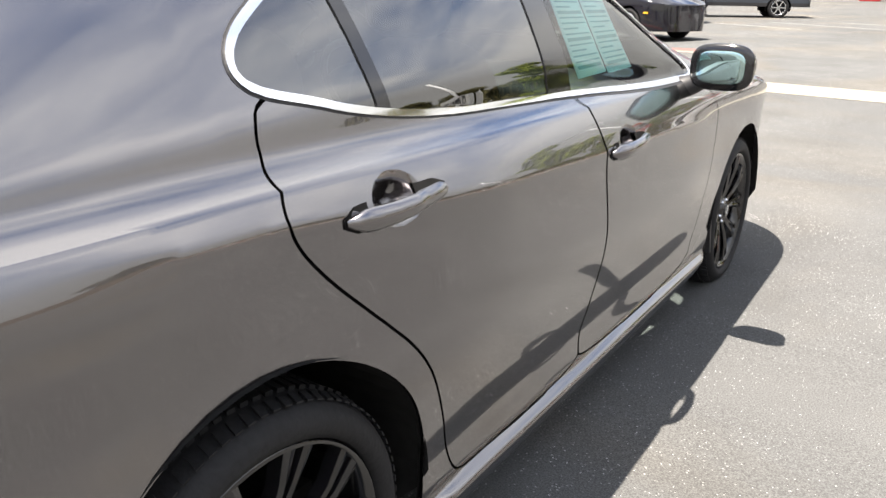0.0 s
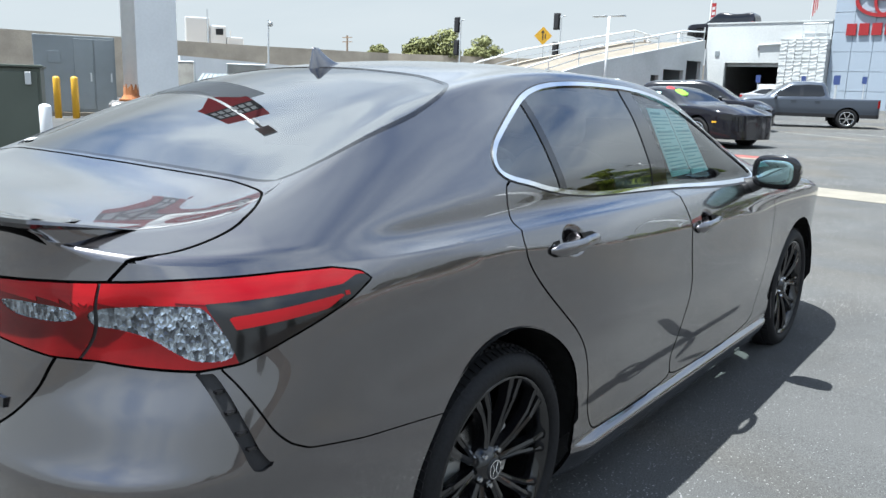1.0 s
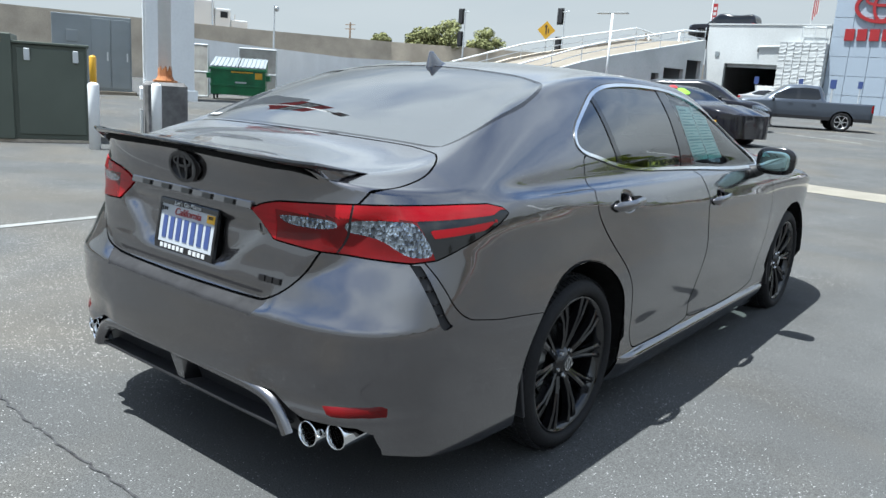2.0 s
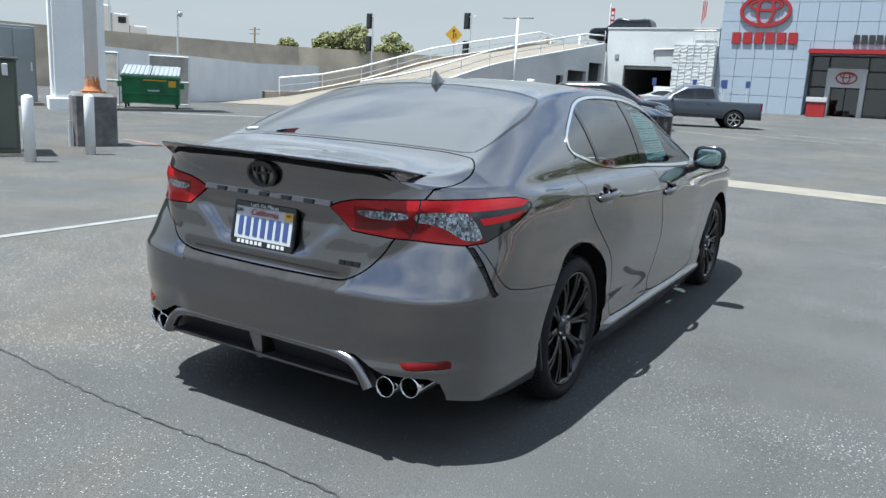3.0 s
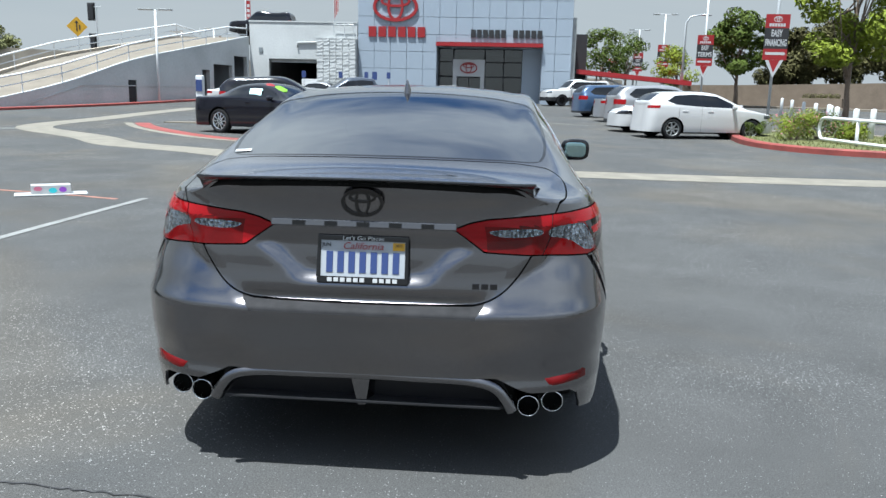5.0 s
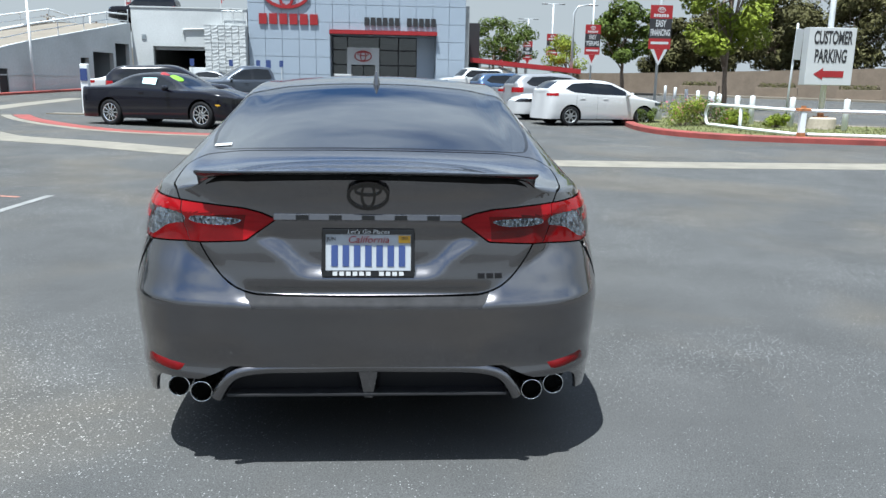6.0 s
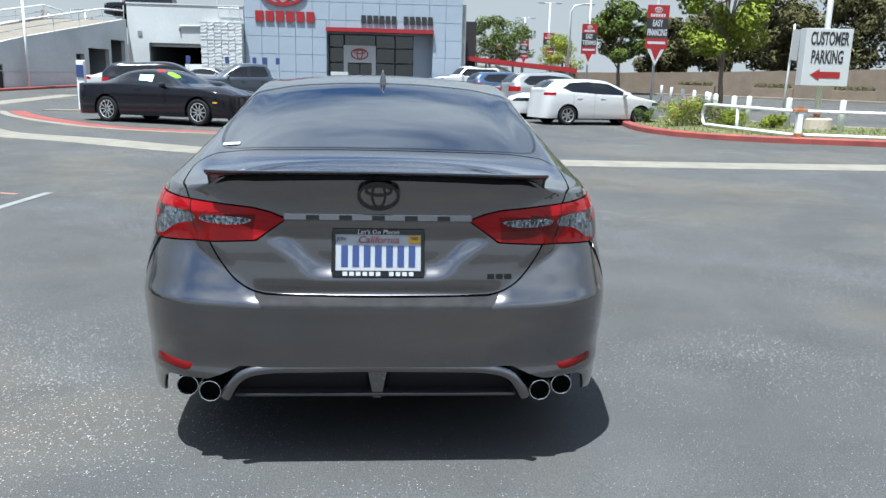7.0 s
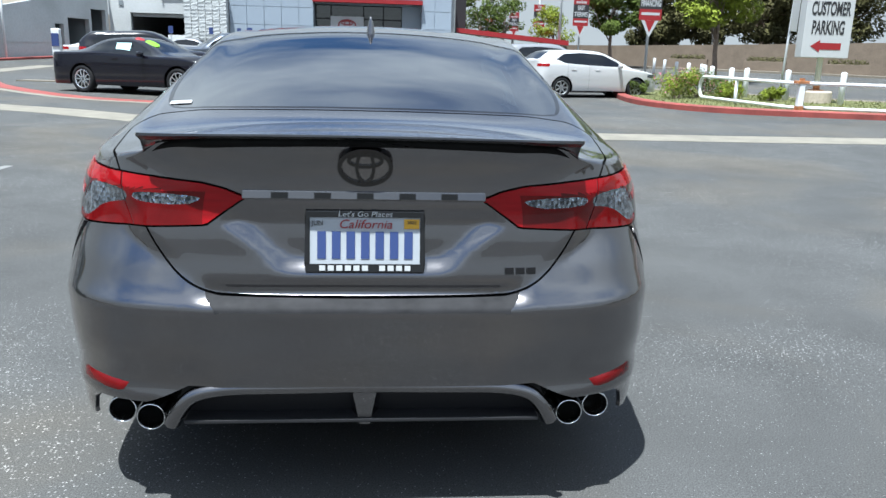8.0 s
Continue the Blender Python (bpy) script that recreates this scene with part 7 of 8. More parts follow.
part("price_sticker", rounded((0, 0, 0), (0.10, 0.12, 0.02), n=8), RED_SIGN, coupe, "round red sticker", m=pose(0.50, 2.66, 1.395, -20, 18, 0))
part("side_marker", Shape().box(0.945, 0.965, 4.55, 4.68, 0.60, 0.64), YELLOW, coupe)
park("suv", "black mid-size suv parked behind the coupe", (-9.2, 25.7), (-6.2, 26.2), "r", SUV)
park("pickup_truck", "slate blue crew-cab pickup truck parked facing the service wing", (-4.51, 32.44), (-7.6, 31.2), "l", PICKUP)
park("sedan_silver", "silver sedan parked beside the charging post", (-13.6, 36.0), (-10.9, 36.6), "r", SALOON, paint=WHITE_CAR)
park("sedan_silver", "grey sedan parked near the garage bay", (-12.5, 47.0), (-9.8, 46.4), "r", SALOON)
park("hatchback", "white five-door hatchback parked by the planter", (5.68, 21.95), (8.2, 22.5), "r", HATCH)
park("sedan_white", "white sedan parked nose out in the row", (8.1, 25.6), (5.5, 25.0), "l", SALOON, paint=WHITE_CAR, lampmat=BLACK_GLOSS)
park("suv", "silver suv parked in the row", (5.8, 28.6), (8.5, 29.2), "r", SUV, paint=SILVER_CAR)
park("sedan_silver", "silver sedan parked in the row", (5.9, 33.2), (8.6, 33.8), "r", SALOON)
park("crossover", "metallic blue crossover parked in the row", (5.3, 38.0), (8.0, 38.7), "r", SUV, paint=BLUE_CAR)
park("sedan_white", "white sedan far along the row", (6.2, 43.0), (8.9, 43.5), "r", SALOON, paint=WHITE_CAR)
park("offroad_wagon", "white boxy off-road wagon with black lower trim by the entrance", (7.2, 54.0), (4.4, 53.0), "l", BOXY)
vehicle("offroad_wagon", "dark off-road wagon on the rooftop deck", (-15.9, 57.6, 5.72), 90, dict(BOXY, paint=BLACK_CAR))

# ---- the planter island, its rail, sign and posts ----
def island():
    front = [(8.15, 24.2), (7.75, 22.2), (7.5, 20.0), (7.9, 18.1), (9.0, 16.95), (10.3, 16.45), (12.5, 15.9), (16, 15.3), (24, 14.2)]
    kerb_strip(front, 0.3, 0.16, RED_KERB, "kerb", "red painted kerb round the planter", step=0.4)
    kerb_strip([(8.15, 24.2), (9.8, 25.6), (11.4, 27.3)], 0.25, 0.16, PALE_CONCRETE, "kerb", "pale concrete kerb at the back of the planter")
    kerb_strip([(11.4, 27.3), (12.6, 25.0), (14.0, 22.8), (16.2, 21.6), (24, 19.8)], 0.3, 0.15, PALE_CONCRETE, "kerb", "pale concrete kerb along the street")
    rng = random.Random(3)
    poly = front + [(24, 19.8), (16.2, 21.6), (14.0, 22.8), (12.6, 25.0), (11.4, 27.3), (9.8, 25.6)]
    s = Shape()
    s.add([(x, y, ground_z(x, y) + 0.12) for x, y in poly], [tuple(range(len(poly) - 1, -1, -1))])
    solid("planter_soil", s, GRASS, "patchy dry grass in the planter", "grass", kind="structure")
    g = Shape()
    pts = np.array(poly)
    made = 0
    while made < 5200:
        x, y = rng.uniform(7.5, 20), rng.uniform(14.5, 27.3)
        if outline_distance(np.array([[x, y]]), poly)[0] > -0.12:
            continue
        made += 1
        z = ground_z(x, y) + 0.12
        a, hgt, w = rng.uniform(0, 6.28), rng.uniform(0.03, 0.09), rng.uniform(0.006, 0.016)
        lx, ly = rng.uniform(-0.04, 0.04), rng.uniform(-0.04, 0.04)
        g.add([(x - w * math.cos(a), y - w * math.sin(a), z), (x + w * math.cos(a), y + w * math.sin(a), z), (x + lx, y + ly, z + hgt)], [(0, 1, 2)])
    solid("grass", g, GRASS, "tufts of yellow-green grass", "grass", kind="stuff")


island()


def leaf_cloud(centres, leaf, count, rng, squash=0.8, keep=None):
    """Small bent leaves scattered through clumps; centres: (x, y, z, radius)."""
    s = Shape()
    tot = sum(c[3] ** 2 for c in centres)
    for cx, cy, cz, r in centres:
        for _ in range(int(count * r * r / tot)):
            while True:
                p = Vector((rng.uniform(-1, 1), rng.uniform(-1, 1), rng.uniform(-1, 1)))
                if 0.15 < p.length < 1:
                    break
            p = p.normalized() * (p.length ** 0.55)
            q = Vector((cx, cy, cz)) + Vector((p.x * r, p.y * r, p.z * r * squash))
            n = (p + Vector((rng.uniform(-0.7, 0.7), rng.uniform(-0.7, 0.7), rng.uniform(-0.2, 0.9)))).normalized()
            a = n.orthogonal().normalized()
            a.rotate(Matrix.Rotation(rng.uniform(0, 6.28), 3, n))
            b = n.cross(a)
            l, w = leaf * rng.uniform(0.6, 1.3), leaf * rng.uniform(0.3, 0.55)
            s.add([q - a * l, q + b * w + n * w * 0.25, q + a * l, q - b * w + n * w * 0.25], [(0, 1, 2, 3)])
    return s


def tree(label, at, height, spread, mat, seed, leaf=0.11, count=5200, trunk=0.16, low=0.35, squash=0.8, clumps=26, lean=0.0, base=None):
    rng = random.Random(seed)
    z0 = ground_z(at[0], at[1]) if base is None else base
    t = thing("tree", (at[0], at[1], z0), label, "tree")
    th = height * low
    pts = [(0, 0, -0.1), (lean * 0.3 + 0.04, 0.03, th * 0.4), (lean * 0.6 - 0.05, 0, th * 0.8), (lean, 0.02, height * 0.62)]
    tr = Shape().tube(pts, [trunk * 1.25, trunk, trunk * 0.82, trunk * 0.3], 10)
    cs = []
    for k in range(clumps):
        a = rng.uniform(0, 6.28)
        u = rng.random()
        z = th + (height - th) * (0.12 + 0.82 * u)
        wide = spread * math.sin(math.pi * min(1, 0.18 + 0.74 * u)) ** 0.7
        d = wide * math.sqrt(rng.uniform(0.05, 1)) * 0.85
        cs.append((lean + d * math.cos(a), d * math.sin(a), z, rng.uniform(0.22, 0.42) * spread * 0.8))
    for cx, cy, cz, r in cs[::2]:
        st = Vector(pts[2]).lerp(Vector(pts[3]), rng.random())
        mid = st.lerp(Vector((cx, cy, cz)), 0.5) + Vector((0, 0, -0.06 * height * rng.random()))
        tr.tube([st, mid, (cx, cy, cz)], [trunk * 0.36, trunk * 0.2, trunk * 0.06], 6)
    part("trunk", tr, BARK, t, smooth=True)
    part("crown", leaf_cloud(cs, leaf, count, rng, squash), mat, t)
    return t


def shrub(label, at, size, seed, flowers=0):
    rng = random.Random(seed)
    t = thing("shrub", (*at, ground_z(*at) + 0.12), label, "shrub", group="planter shrubs")
    cs = [(rng.uniform(-0.6, 0.6) * size, rng.uniform(-0.5, 0.5) * size, rng.uniform(0.25, 0.75) * size, rng.uniform(0.22, 0.4) * size) for _ in range(14)]
    st = Shape()
    for cx, cy, cz, r in cs:
        st.tube([(cx * 0.2, cy * 0.2, 0), (cx * 0.6, cy * 0.6, cz * 0.5), (cx, cy, cz)], [0.012, 0.009, 0.004], 5)
    part("stems", st, BARK, t)
    part("foliage", leaf_cloud(cs, 0.035, 2600, rng, 0.9), LEAF_BRIGHT if seed % 2 else LEAF, t)
    if flowers:
        f = leaf_cloud([(c[0], c[1], c[2] + 0.06, c[3]) for c in cs], 0.036, flowers, rng, 0.9)
        part("flowers", f, PINK, t, "pink flowers")


shrub("leafy shrub with pink flowers in the planter", (9.0, 21.0), 0.95, 11, 170)
shrub("leafy shrub with pink flowers in the planter", (10.2, 21.9), 1.0, 12, 170)
shrub("small green shrub in the planter", (10.9, 21.4), 0.6, 13, 30)
shrub("small green shrub in the planter", (8.3, 22.6), 0.5, 14, 20)
shrub("low green shrub in the planter", (11.9, 20.9), 0.45, 15)


def pipe_rail():
    t = thing("pipe_rail", (0, 0, 0), "white painted pipe rail with a rusty middle post", "rail")
    line = [(9.75, 20.4), (10.0, 18.6), (10.35, 16.75), (12.6, 16.1), (16.5, 15.4), (24, 14.3)]
    hi = [(x, y, ground_z(x, y) + 0.80) for x, y in line]
    lo = [(x, y, ground_z(x, y) + 0.20) for x, y in line]
    loop = []
    for k in range(9):
        a = math.pi * k / 8
        x, y = 9.72 - 0.03, 20.6 + 0.28 * math.sin(a)
        loop.append((x, y, (hi[0][2] + lo[0][2]) / 2 + 0.30 * math.cos(a)))
    dens = lambda q: [q[0]] + [tuple(Vector(q[i]).lerp(Vector(q[i + 1]), u)) for i in range(len(q) - 1) for u in (0.5, 1.0)]
    part("rail", Shape().tube(list(reversed(dens(hi))) + loop + dens(lo), 0.045, 10), WHITE_PAINT, t, smooth=True)
    for x, y in ((9.95, 19.0), (12.9, 16.05), (16.8, 15.35), (20.5, 14.8)):
        part("post", Shape().tube([(x, y, ground_z(x, y) - 0.05), (x, y, ground_z(x, y) + 0.80)], 0.045, 10), WHITE_PAINT, t, smooth=True)
    x, y = 10.38, 16.42
    z = ground_z(x, y)
    p = part("gate_post", Shape().box(x - 0.07, x + 0.07, y - 0.07, y + 0.07, z - 0.05, z + 0.86, c=0.01), WHITE_PAINT, t, "white square post with rusty foot")
    part("rusty_foot", Shape().box(x - 0.078, x + 0.078, y - 0.078, y + 0.078, z - 0.05, z + 0.26), RUST, p)
    part("rusty_hinge", Shape().box(x - 0.17, x + 0.17, y - 0.085, y + 0.085, z + 0.80, z + 0.87, c=0.01).tube([(x, y, z + 0.86), (x, y, z + 0.93)], 0.06), RUST, p)


pipe_rail()


def bollard(x, y, hgt=1.05, r=0.085, label="white painted steel bollard", mat=None, group="street bollards"):
    z = ground_z(x, y)
    prof = [(0, -0.05), (0, hgt - 0.05)]
    s = Shape().tube([(x, y, z - 0.05), (x, y, z + hgt - r * 0.6), (x, y, z + hgt - r * 0.25), (x, y, z + hgt - 0.01), (x, y, z + hgt)], [r, r, r * 0.85, r * 0.5, r * 0.1], 16)
    return solid("bollard", s, mat or WHITE_PAINT, label, "bollard", group=group, smooth=True)


for bx, by in ((11.3, 22.3), (11.95, 22.6), (12.65, 21.3), (13.5, 19.75), (14.4, 18.6), (12.0, 25.4), (13.0, 28.4), (13.9, 30.8), (14.6, 34.0), (15.4, 37.6), (16.4, 42.0), (17.4, 46.5)):
    bollard(bx, by)
bollard(-8.95, 4.42, 0.98, 0.08, "white steel bollard beside the utility cabinet", group="yard bollards")
bollard(-9.42, 5.72, 0.98, 0.08, "white steel bollard before the concrete lamp base", group="yard bollards")
for bx, by in ((-23.3, 11.9), (-23.9, 11.6)):
    bollard(bx, by, 1.35, 0.11, "yellow steel bollard by the grey cabinet", YELLOW, "yellow bollards")


def parking_sign():
    x, y = 13.2, 20.6
    z = ground_z(x, y)
    t = thing("parking_sign", (x, y, z), "white customer parking sign with a red arrow on a concrete base", "sign")
    part("base", Shape().tube([(0, 0, 0), (0, 0, 0.42), (0, 0, 0.47)], [0.46, 0.46, 0.42], 24), CONCRETE, t, "round concrete base")
    part("pole", Shape().tube([(0, 0, 0.47), (0, 0, 7.5)], 0.085, 14), WHITE_PAINT, t, smooth=True)
    part("pole_foot", Shape().box(-0.16, 0.16, -0.16, 0.16, 0.47, 0.5).tube([(0, 0, 0.5), (0, 0, 0.62)], 0.095), RUST, t)
    cab = part("panel", Shape().box(-0.82, 0.58, -0.46, -0.06, 1.43, 3.10), WHITE_SIGN, t, "white boxed sign face", bevel=0.012, m=pose(0, 0, 0, 0, 0, -4))
    words("lettering", "CUSTOMER", 0.52, BLACK_SIGN, cab, (-0.10, -0.466, 2.79), width=1.14, depth=0.002, bold=0.03)
    words("lettering", "PARKING", 0.52, BLACK_SIGN, cab, (-0.12, -0.466, 2.26), width=0.95, depth=0.002, bold=0.03)
    part("arrow", Shape().prism([(-0.58, 1.75), (-0.30, 1.58), (-0.30, 1.66), (0.32, 1.66), (0.32, 1.85), (-0.30, 1.85), (-0.30, 1.93)], 0, 0.004, m=Matrix(((1, 0, 0, 0), (0, 0, 1, -0.468), (0, 1, 0, 0), (0, 0, 0, 1)))), RED_SIGN, cab, "red arrow")
    x, y = 12.55, 21.5
    z = ground_z(x, y)
    t2 = thing("street_sign", (x, y, z), "pale sign seen edge-on on a thin grey post", "sign")
    part("post", Shape().tube([(0, 0, 0), (0.04, 0, 1.5), (0.1, 0, 3.3)], 0.035, 8), GALV, t2, smooth=True)
    part("plate", Shape().box(-0.16, 0.2, -0.05, -0.03, 2.2, 3.15), WHITE_SIGN, t2, bevel=0.008, m=pose(0.06, 0, 0, 0, 2, 25))


parking_sign()


def banner_pole(x, y, line1, line2, group="banner poles", turn=0.0, top=7.0, lamp=True, base=None, zb=None):
    z = ground_z(x, y) if base is None else base
    t = thing("banner_pole", (x, y, z), "grey lamp pole with a red and black hanging banner", "banner pole", group=group, turn=turn)
    part("pole", Shape().tube([(0, 0, -0.1), (0, 0, top)], 0.065, 12), GALV, t, smooth=True)
    zt = zb or 5.0
    b = part("banner", Shape().box(-0.54, 0.54, -0.13, -0.105, zt - 0.62, zt), RED_SIGN, t, "red and black banner")
    part("badge", emblem_shape(0, zt - 0.22, 0.19, 0.13, 0.03, -0.136, -0.131), WHITE_SIGN, b)
    for k in range(6):
        part("name_bar", Shape().box(-0.37 + k * 0.125, -0.275 + k * 0.125, -0.136, -0.131, zt - 0.55, zt - 0.41), WHITE_SIGN, b)
    part("black_field", Shape().box(-0.54, 0.54, -0.13, -0.105, zt - 1.55, zt - 0.62), BLACK_SIGN, b)
    if line1:
        words("lettering", line1, 0.42, WHITE_SIGN, b, (0, -0.133, zt - 0.86), width=0.5 if len(line1) > 1 else 0.24, bold=0.025)
        words("lettering", line2, 0.42, WHITE_SIGN, b, (0, -0.133, zt - 1.29), width=0.96, bold=0.025)
    part("lower_field", Shape().box(-0.54, 0.54, -0.13, -0.105, zt - 2.05, zt - 1.55), RED_SIGN, b)
    part("web_bar", Shape().box(-0.44, 0.44, -0.136, -0.131, zt - 1.82, zt - 1.70), WHITE_SIGN, b)
    up = Matrix(((1, 0, 0, 0), (0, 0, 1, -0.13), (0, 1, 0, 0), (0, 0, 0, 1)))
    part("point", Shape().prism([(-0.42, zt - 2.06), (0, zt - 2.85), (0.42, zt - 2.06)], 0, 0.02, m=up), WHITE_SIGN, b)
    part("point_red", Shape().prism([(-0.25, zt - 2.06), (0, zt - 2.62), (0.25, zt - 2.06)], -0.004, 0.0, m=up), RED_SIGN, b)
    if lamp:
        part("arm", Shape().tube([(-0.6, 0, top), (0.6, 0, top)], 0.035, 8), GALV, t)
        for q in (-1, 1):
            part("lamp_head", Shape().box(q * 0.85 - 0.3, q * 0.85 + 0.3, -0.15, 0.15, top - 0.06, top + 0.05), GREY_METAL, t, bevel=0.02)
    return t


banner_pole(12.9, 35.2, "EASY", "FINANCING", top=9.5)
banner_pole(14.0, 52.6, "EASY", "TERMS", top=8.2)
banner_pole(15.4, 73.9, "0", "DOWN", top=8.4, zb=5.6)
banner_pole(15.4, 88.0, "GREAT", "DEALS", top=8.2, zb=5.7)
banner_pole(14.2, 100.0, "", "", top=8.0, zb=5.6)


def yard_lamp():
    """Concrete block with a white lamp pole, its banner out of sight above."""
    t = thing("yard_lamp", (-10.85, 6.77, ground_z(-10.8, 6.8)), "white lamp pole with rusty foot on a dark weathered concrete base", "lamp post", turn=-28)
    part("base", Shape().box(-0.37, 0.37, -0.37, 0.37, -0.1, 0.95, c=0.06), BASE_CONCRETE, t, "dark weathered concrete base")
    part("pole", Shape().tube([(0.05, 0, 0.95), (0.05, 0, 9.5)], 0.115, 14), WHITE_PAINT, t, smooth=True)
    part("rusty_foot", Shape().box(-0.17, 0.27, -0.2, 0.2, 0.952, 0.985).tube([(0.05, 0, 0.985), (0.05, 0, 1.06), (0.05, 0, 1.24)], [0.17, 0.13, 0.118], 8), RUST, t, "rust-streaked pole foot")
    part("junction_box", Shape().box(-0.22, -0.08, -0.1, 0.02, 1.55, 1.85), GALV, t, bevel=0.01)
    part("conduit", Shape().tube([(-0.15, -0.04, 0.96), (-0.15, -0.04, 1.55)], 0.02, 8), GALV, t)
    part("side_pipe", Shape().tube([(0.30, -0.42, 0.0), (0.30, -0.42, 0.45)], 0.03, 8), GALV, t)
    zt = 8.9
    b = part("banner", Shape().box(-0.62, 0.62, -0.15, -0.12, zt - 0.7, zt), RED_SIGN, t, "red and black hanging banner", m=pose(0, 0, 0, 0, 0, 62))
    part("black_field", Shape().box(-0.62, 0.62, -0.15, -0.12, zt - 1.75, zt - 0.7), BLACK_SIGN, b)
    part("lower_field", Shape().box(-0.62, 0.62, -0.15, -0.12, zt - 2.3, zt - 1.75), RED_SIGN, b)
    for r in range(2):
        for k in range(6):
            part("letter_bar", Shape().box(-0.52 + k * 0.18, -0.39 + k * 0.18, -0.158, -0.152, zt - 1.16 - r * 0.46, zt - 0.84 - r * 0.46), WHITE_SIGN, b)
    part("point", Shape().prism([(-0.48, zt - 2.31), (0, zt - 3.2), (0.48, zt - 2.31)], 0, 0.02, m=Matrix(((1, 0, 0, 0), (0, 0, 1, -0.15), (0, 1, 0, 0), (0, 0, 0, 1)))), RED_SIGN, b)
    part("arm", Shape().tube([(-0.9, 0, 9.45), (0.9, 0, 9.45)], 0.05, 8), GALV, t)
    for q in (-1, 1):
        part("lamp_head", Shape().box(q * 1.3 - 0.42, q * 1.3 + 0.42, -0.2, 0.2, 9.36, 9.52), GREY_METAL, t, bevel=0.03)


BASE_CONCRETE = material("stained_dark_concrete", (0.120, 0.117, 0.117), rough=0.9, grain=0.2, grain_scale=10, stain=0.45, stain_scale=2.2, bump=0.6)
yard_lamp()


def column():
    t = thing("sign_column", (-22.2, 14.0, 0), "tall white painted square column on a wider plinth", "column", turn=-30)
    part("shaft", Shape().box(-1.0, 0.5, -0.8, 0.8, 0.5, 13.0), WHITE_PAINT, t)
    part("fin", Shape().box(0.62, 1.02, -0.72, 0.8, 0.5, 13.0), WHITE_PAINT, t)
    part("recess", Shape().box(0.5, 0.62, -0.62, 0.7, 0.5, 13.0), CAB_GREY, t)
    part("plinth", Shape().box(-1.1, 1.12, -0.92, 0.9, -0.2, 0.5), WHITE_PAINT, t, bevel=0.02)


column()


def cabinets():
    t = thing("utility_cabinet", (-9.75, 4.75, ground_z(-9.7, 4.7)), "grey-green steel utility cabinet with two doors", "utility cabinet", turn=63)
    # local x runs along the front to the right, front faces -y
    part("body", Shape().box(-2.6, 0.0, 0.0, 1.1, 0.04, 1.46), CAB_GREEN, t, bevel=0.015)
    part("tall_body", Shape().box(-4.2, -1.02, -0.06, 1.2, 0.04, 1.60), CAB_GREEN, t, bevel=0.015)
    part("plinth", Shape().box(-4.3, 0.05, -0.02, 1.2, -0.1, 0.04), CONCRETE, t)
    part("door", Shape().box(-0.96, -0.04, -0.03, -0.002, 0.12, 1.40), CAB_GREEN, t, bevel=0.008)
    part("roof_lip", Shape().box(-1.02, 0.03, -0.06, 1.12, 1.462, 1.50), CAB_GREEN, t, bevel=0.008)
    for x in (-0.82, -0.16):
        part("hinge", Shape().box(x - 0.04, x + 0.04, -0.075, -0.03, 1.22, 1.40), GALV, t, bevel=0.01)
    for k in range(4):
        part("number_bar", Shape().box(-1.50 + k * 0.09, -1.43 + k * 0.09, -0.068, -0.061, 1.46, 1.54), YELLOW, t)
    part("vent", Shape().box(-1.6, -1.3, -0.07, -0.061, 0.9, 1.15), BLACK_PLASTIC, t)
    g = thing("electric_cabinet", (-25.6, 12.6, 0.0), "tall grey steel electrical cabinet on a concrete pad", "utility cabinet", turn=62)
    part("pad", Shape().box(-1.0, 1.9, -0.35, 1.4, -0.1, 0.22), PALE_CONCRETE, g)
    part("body", Shape().box(-0.85, 1.75, 0.0, 1.2, 0.22, 2.85), CAB_GREY, g, bevel=0.02)
    for x0 in (0.42, 1.08):
        part("door", Shape().box(x0, x0 + 0.62, -0.03, -0.002, 0.32, 2.75), CAB_GREY, g, bevel=0.008)
        part("handle", Shape().box(x0 + 0.5, x0 + 0.55, -0.07, -0.03, 1.3, 1.6), GALV, g)
    part("plate", Shape().box(-0.4, 0.0, -0.04, -0.002, 1.9, 2.3), CAB_GREY, g, bevel=0.006)


cabinets()


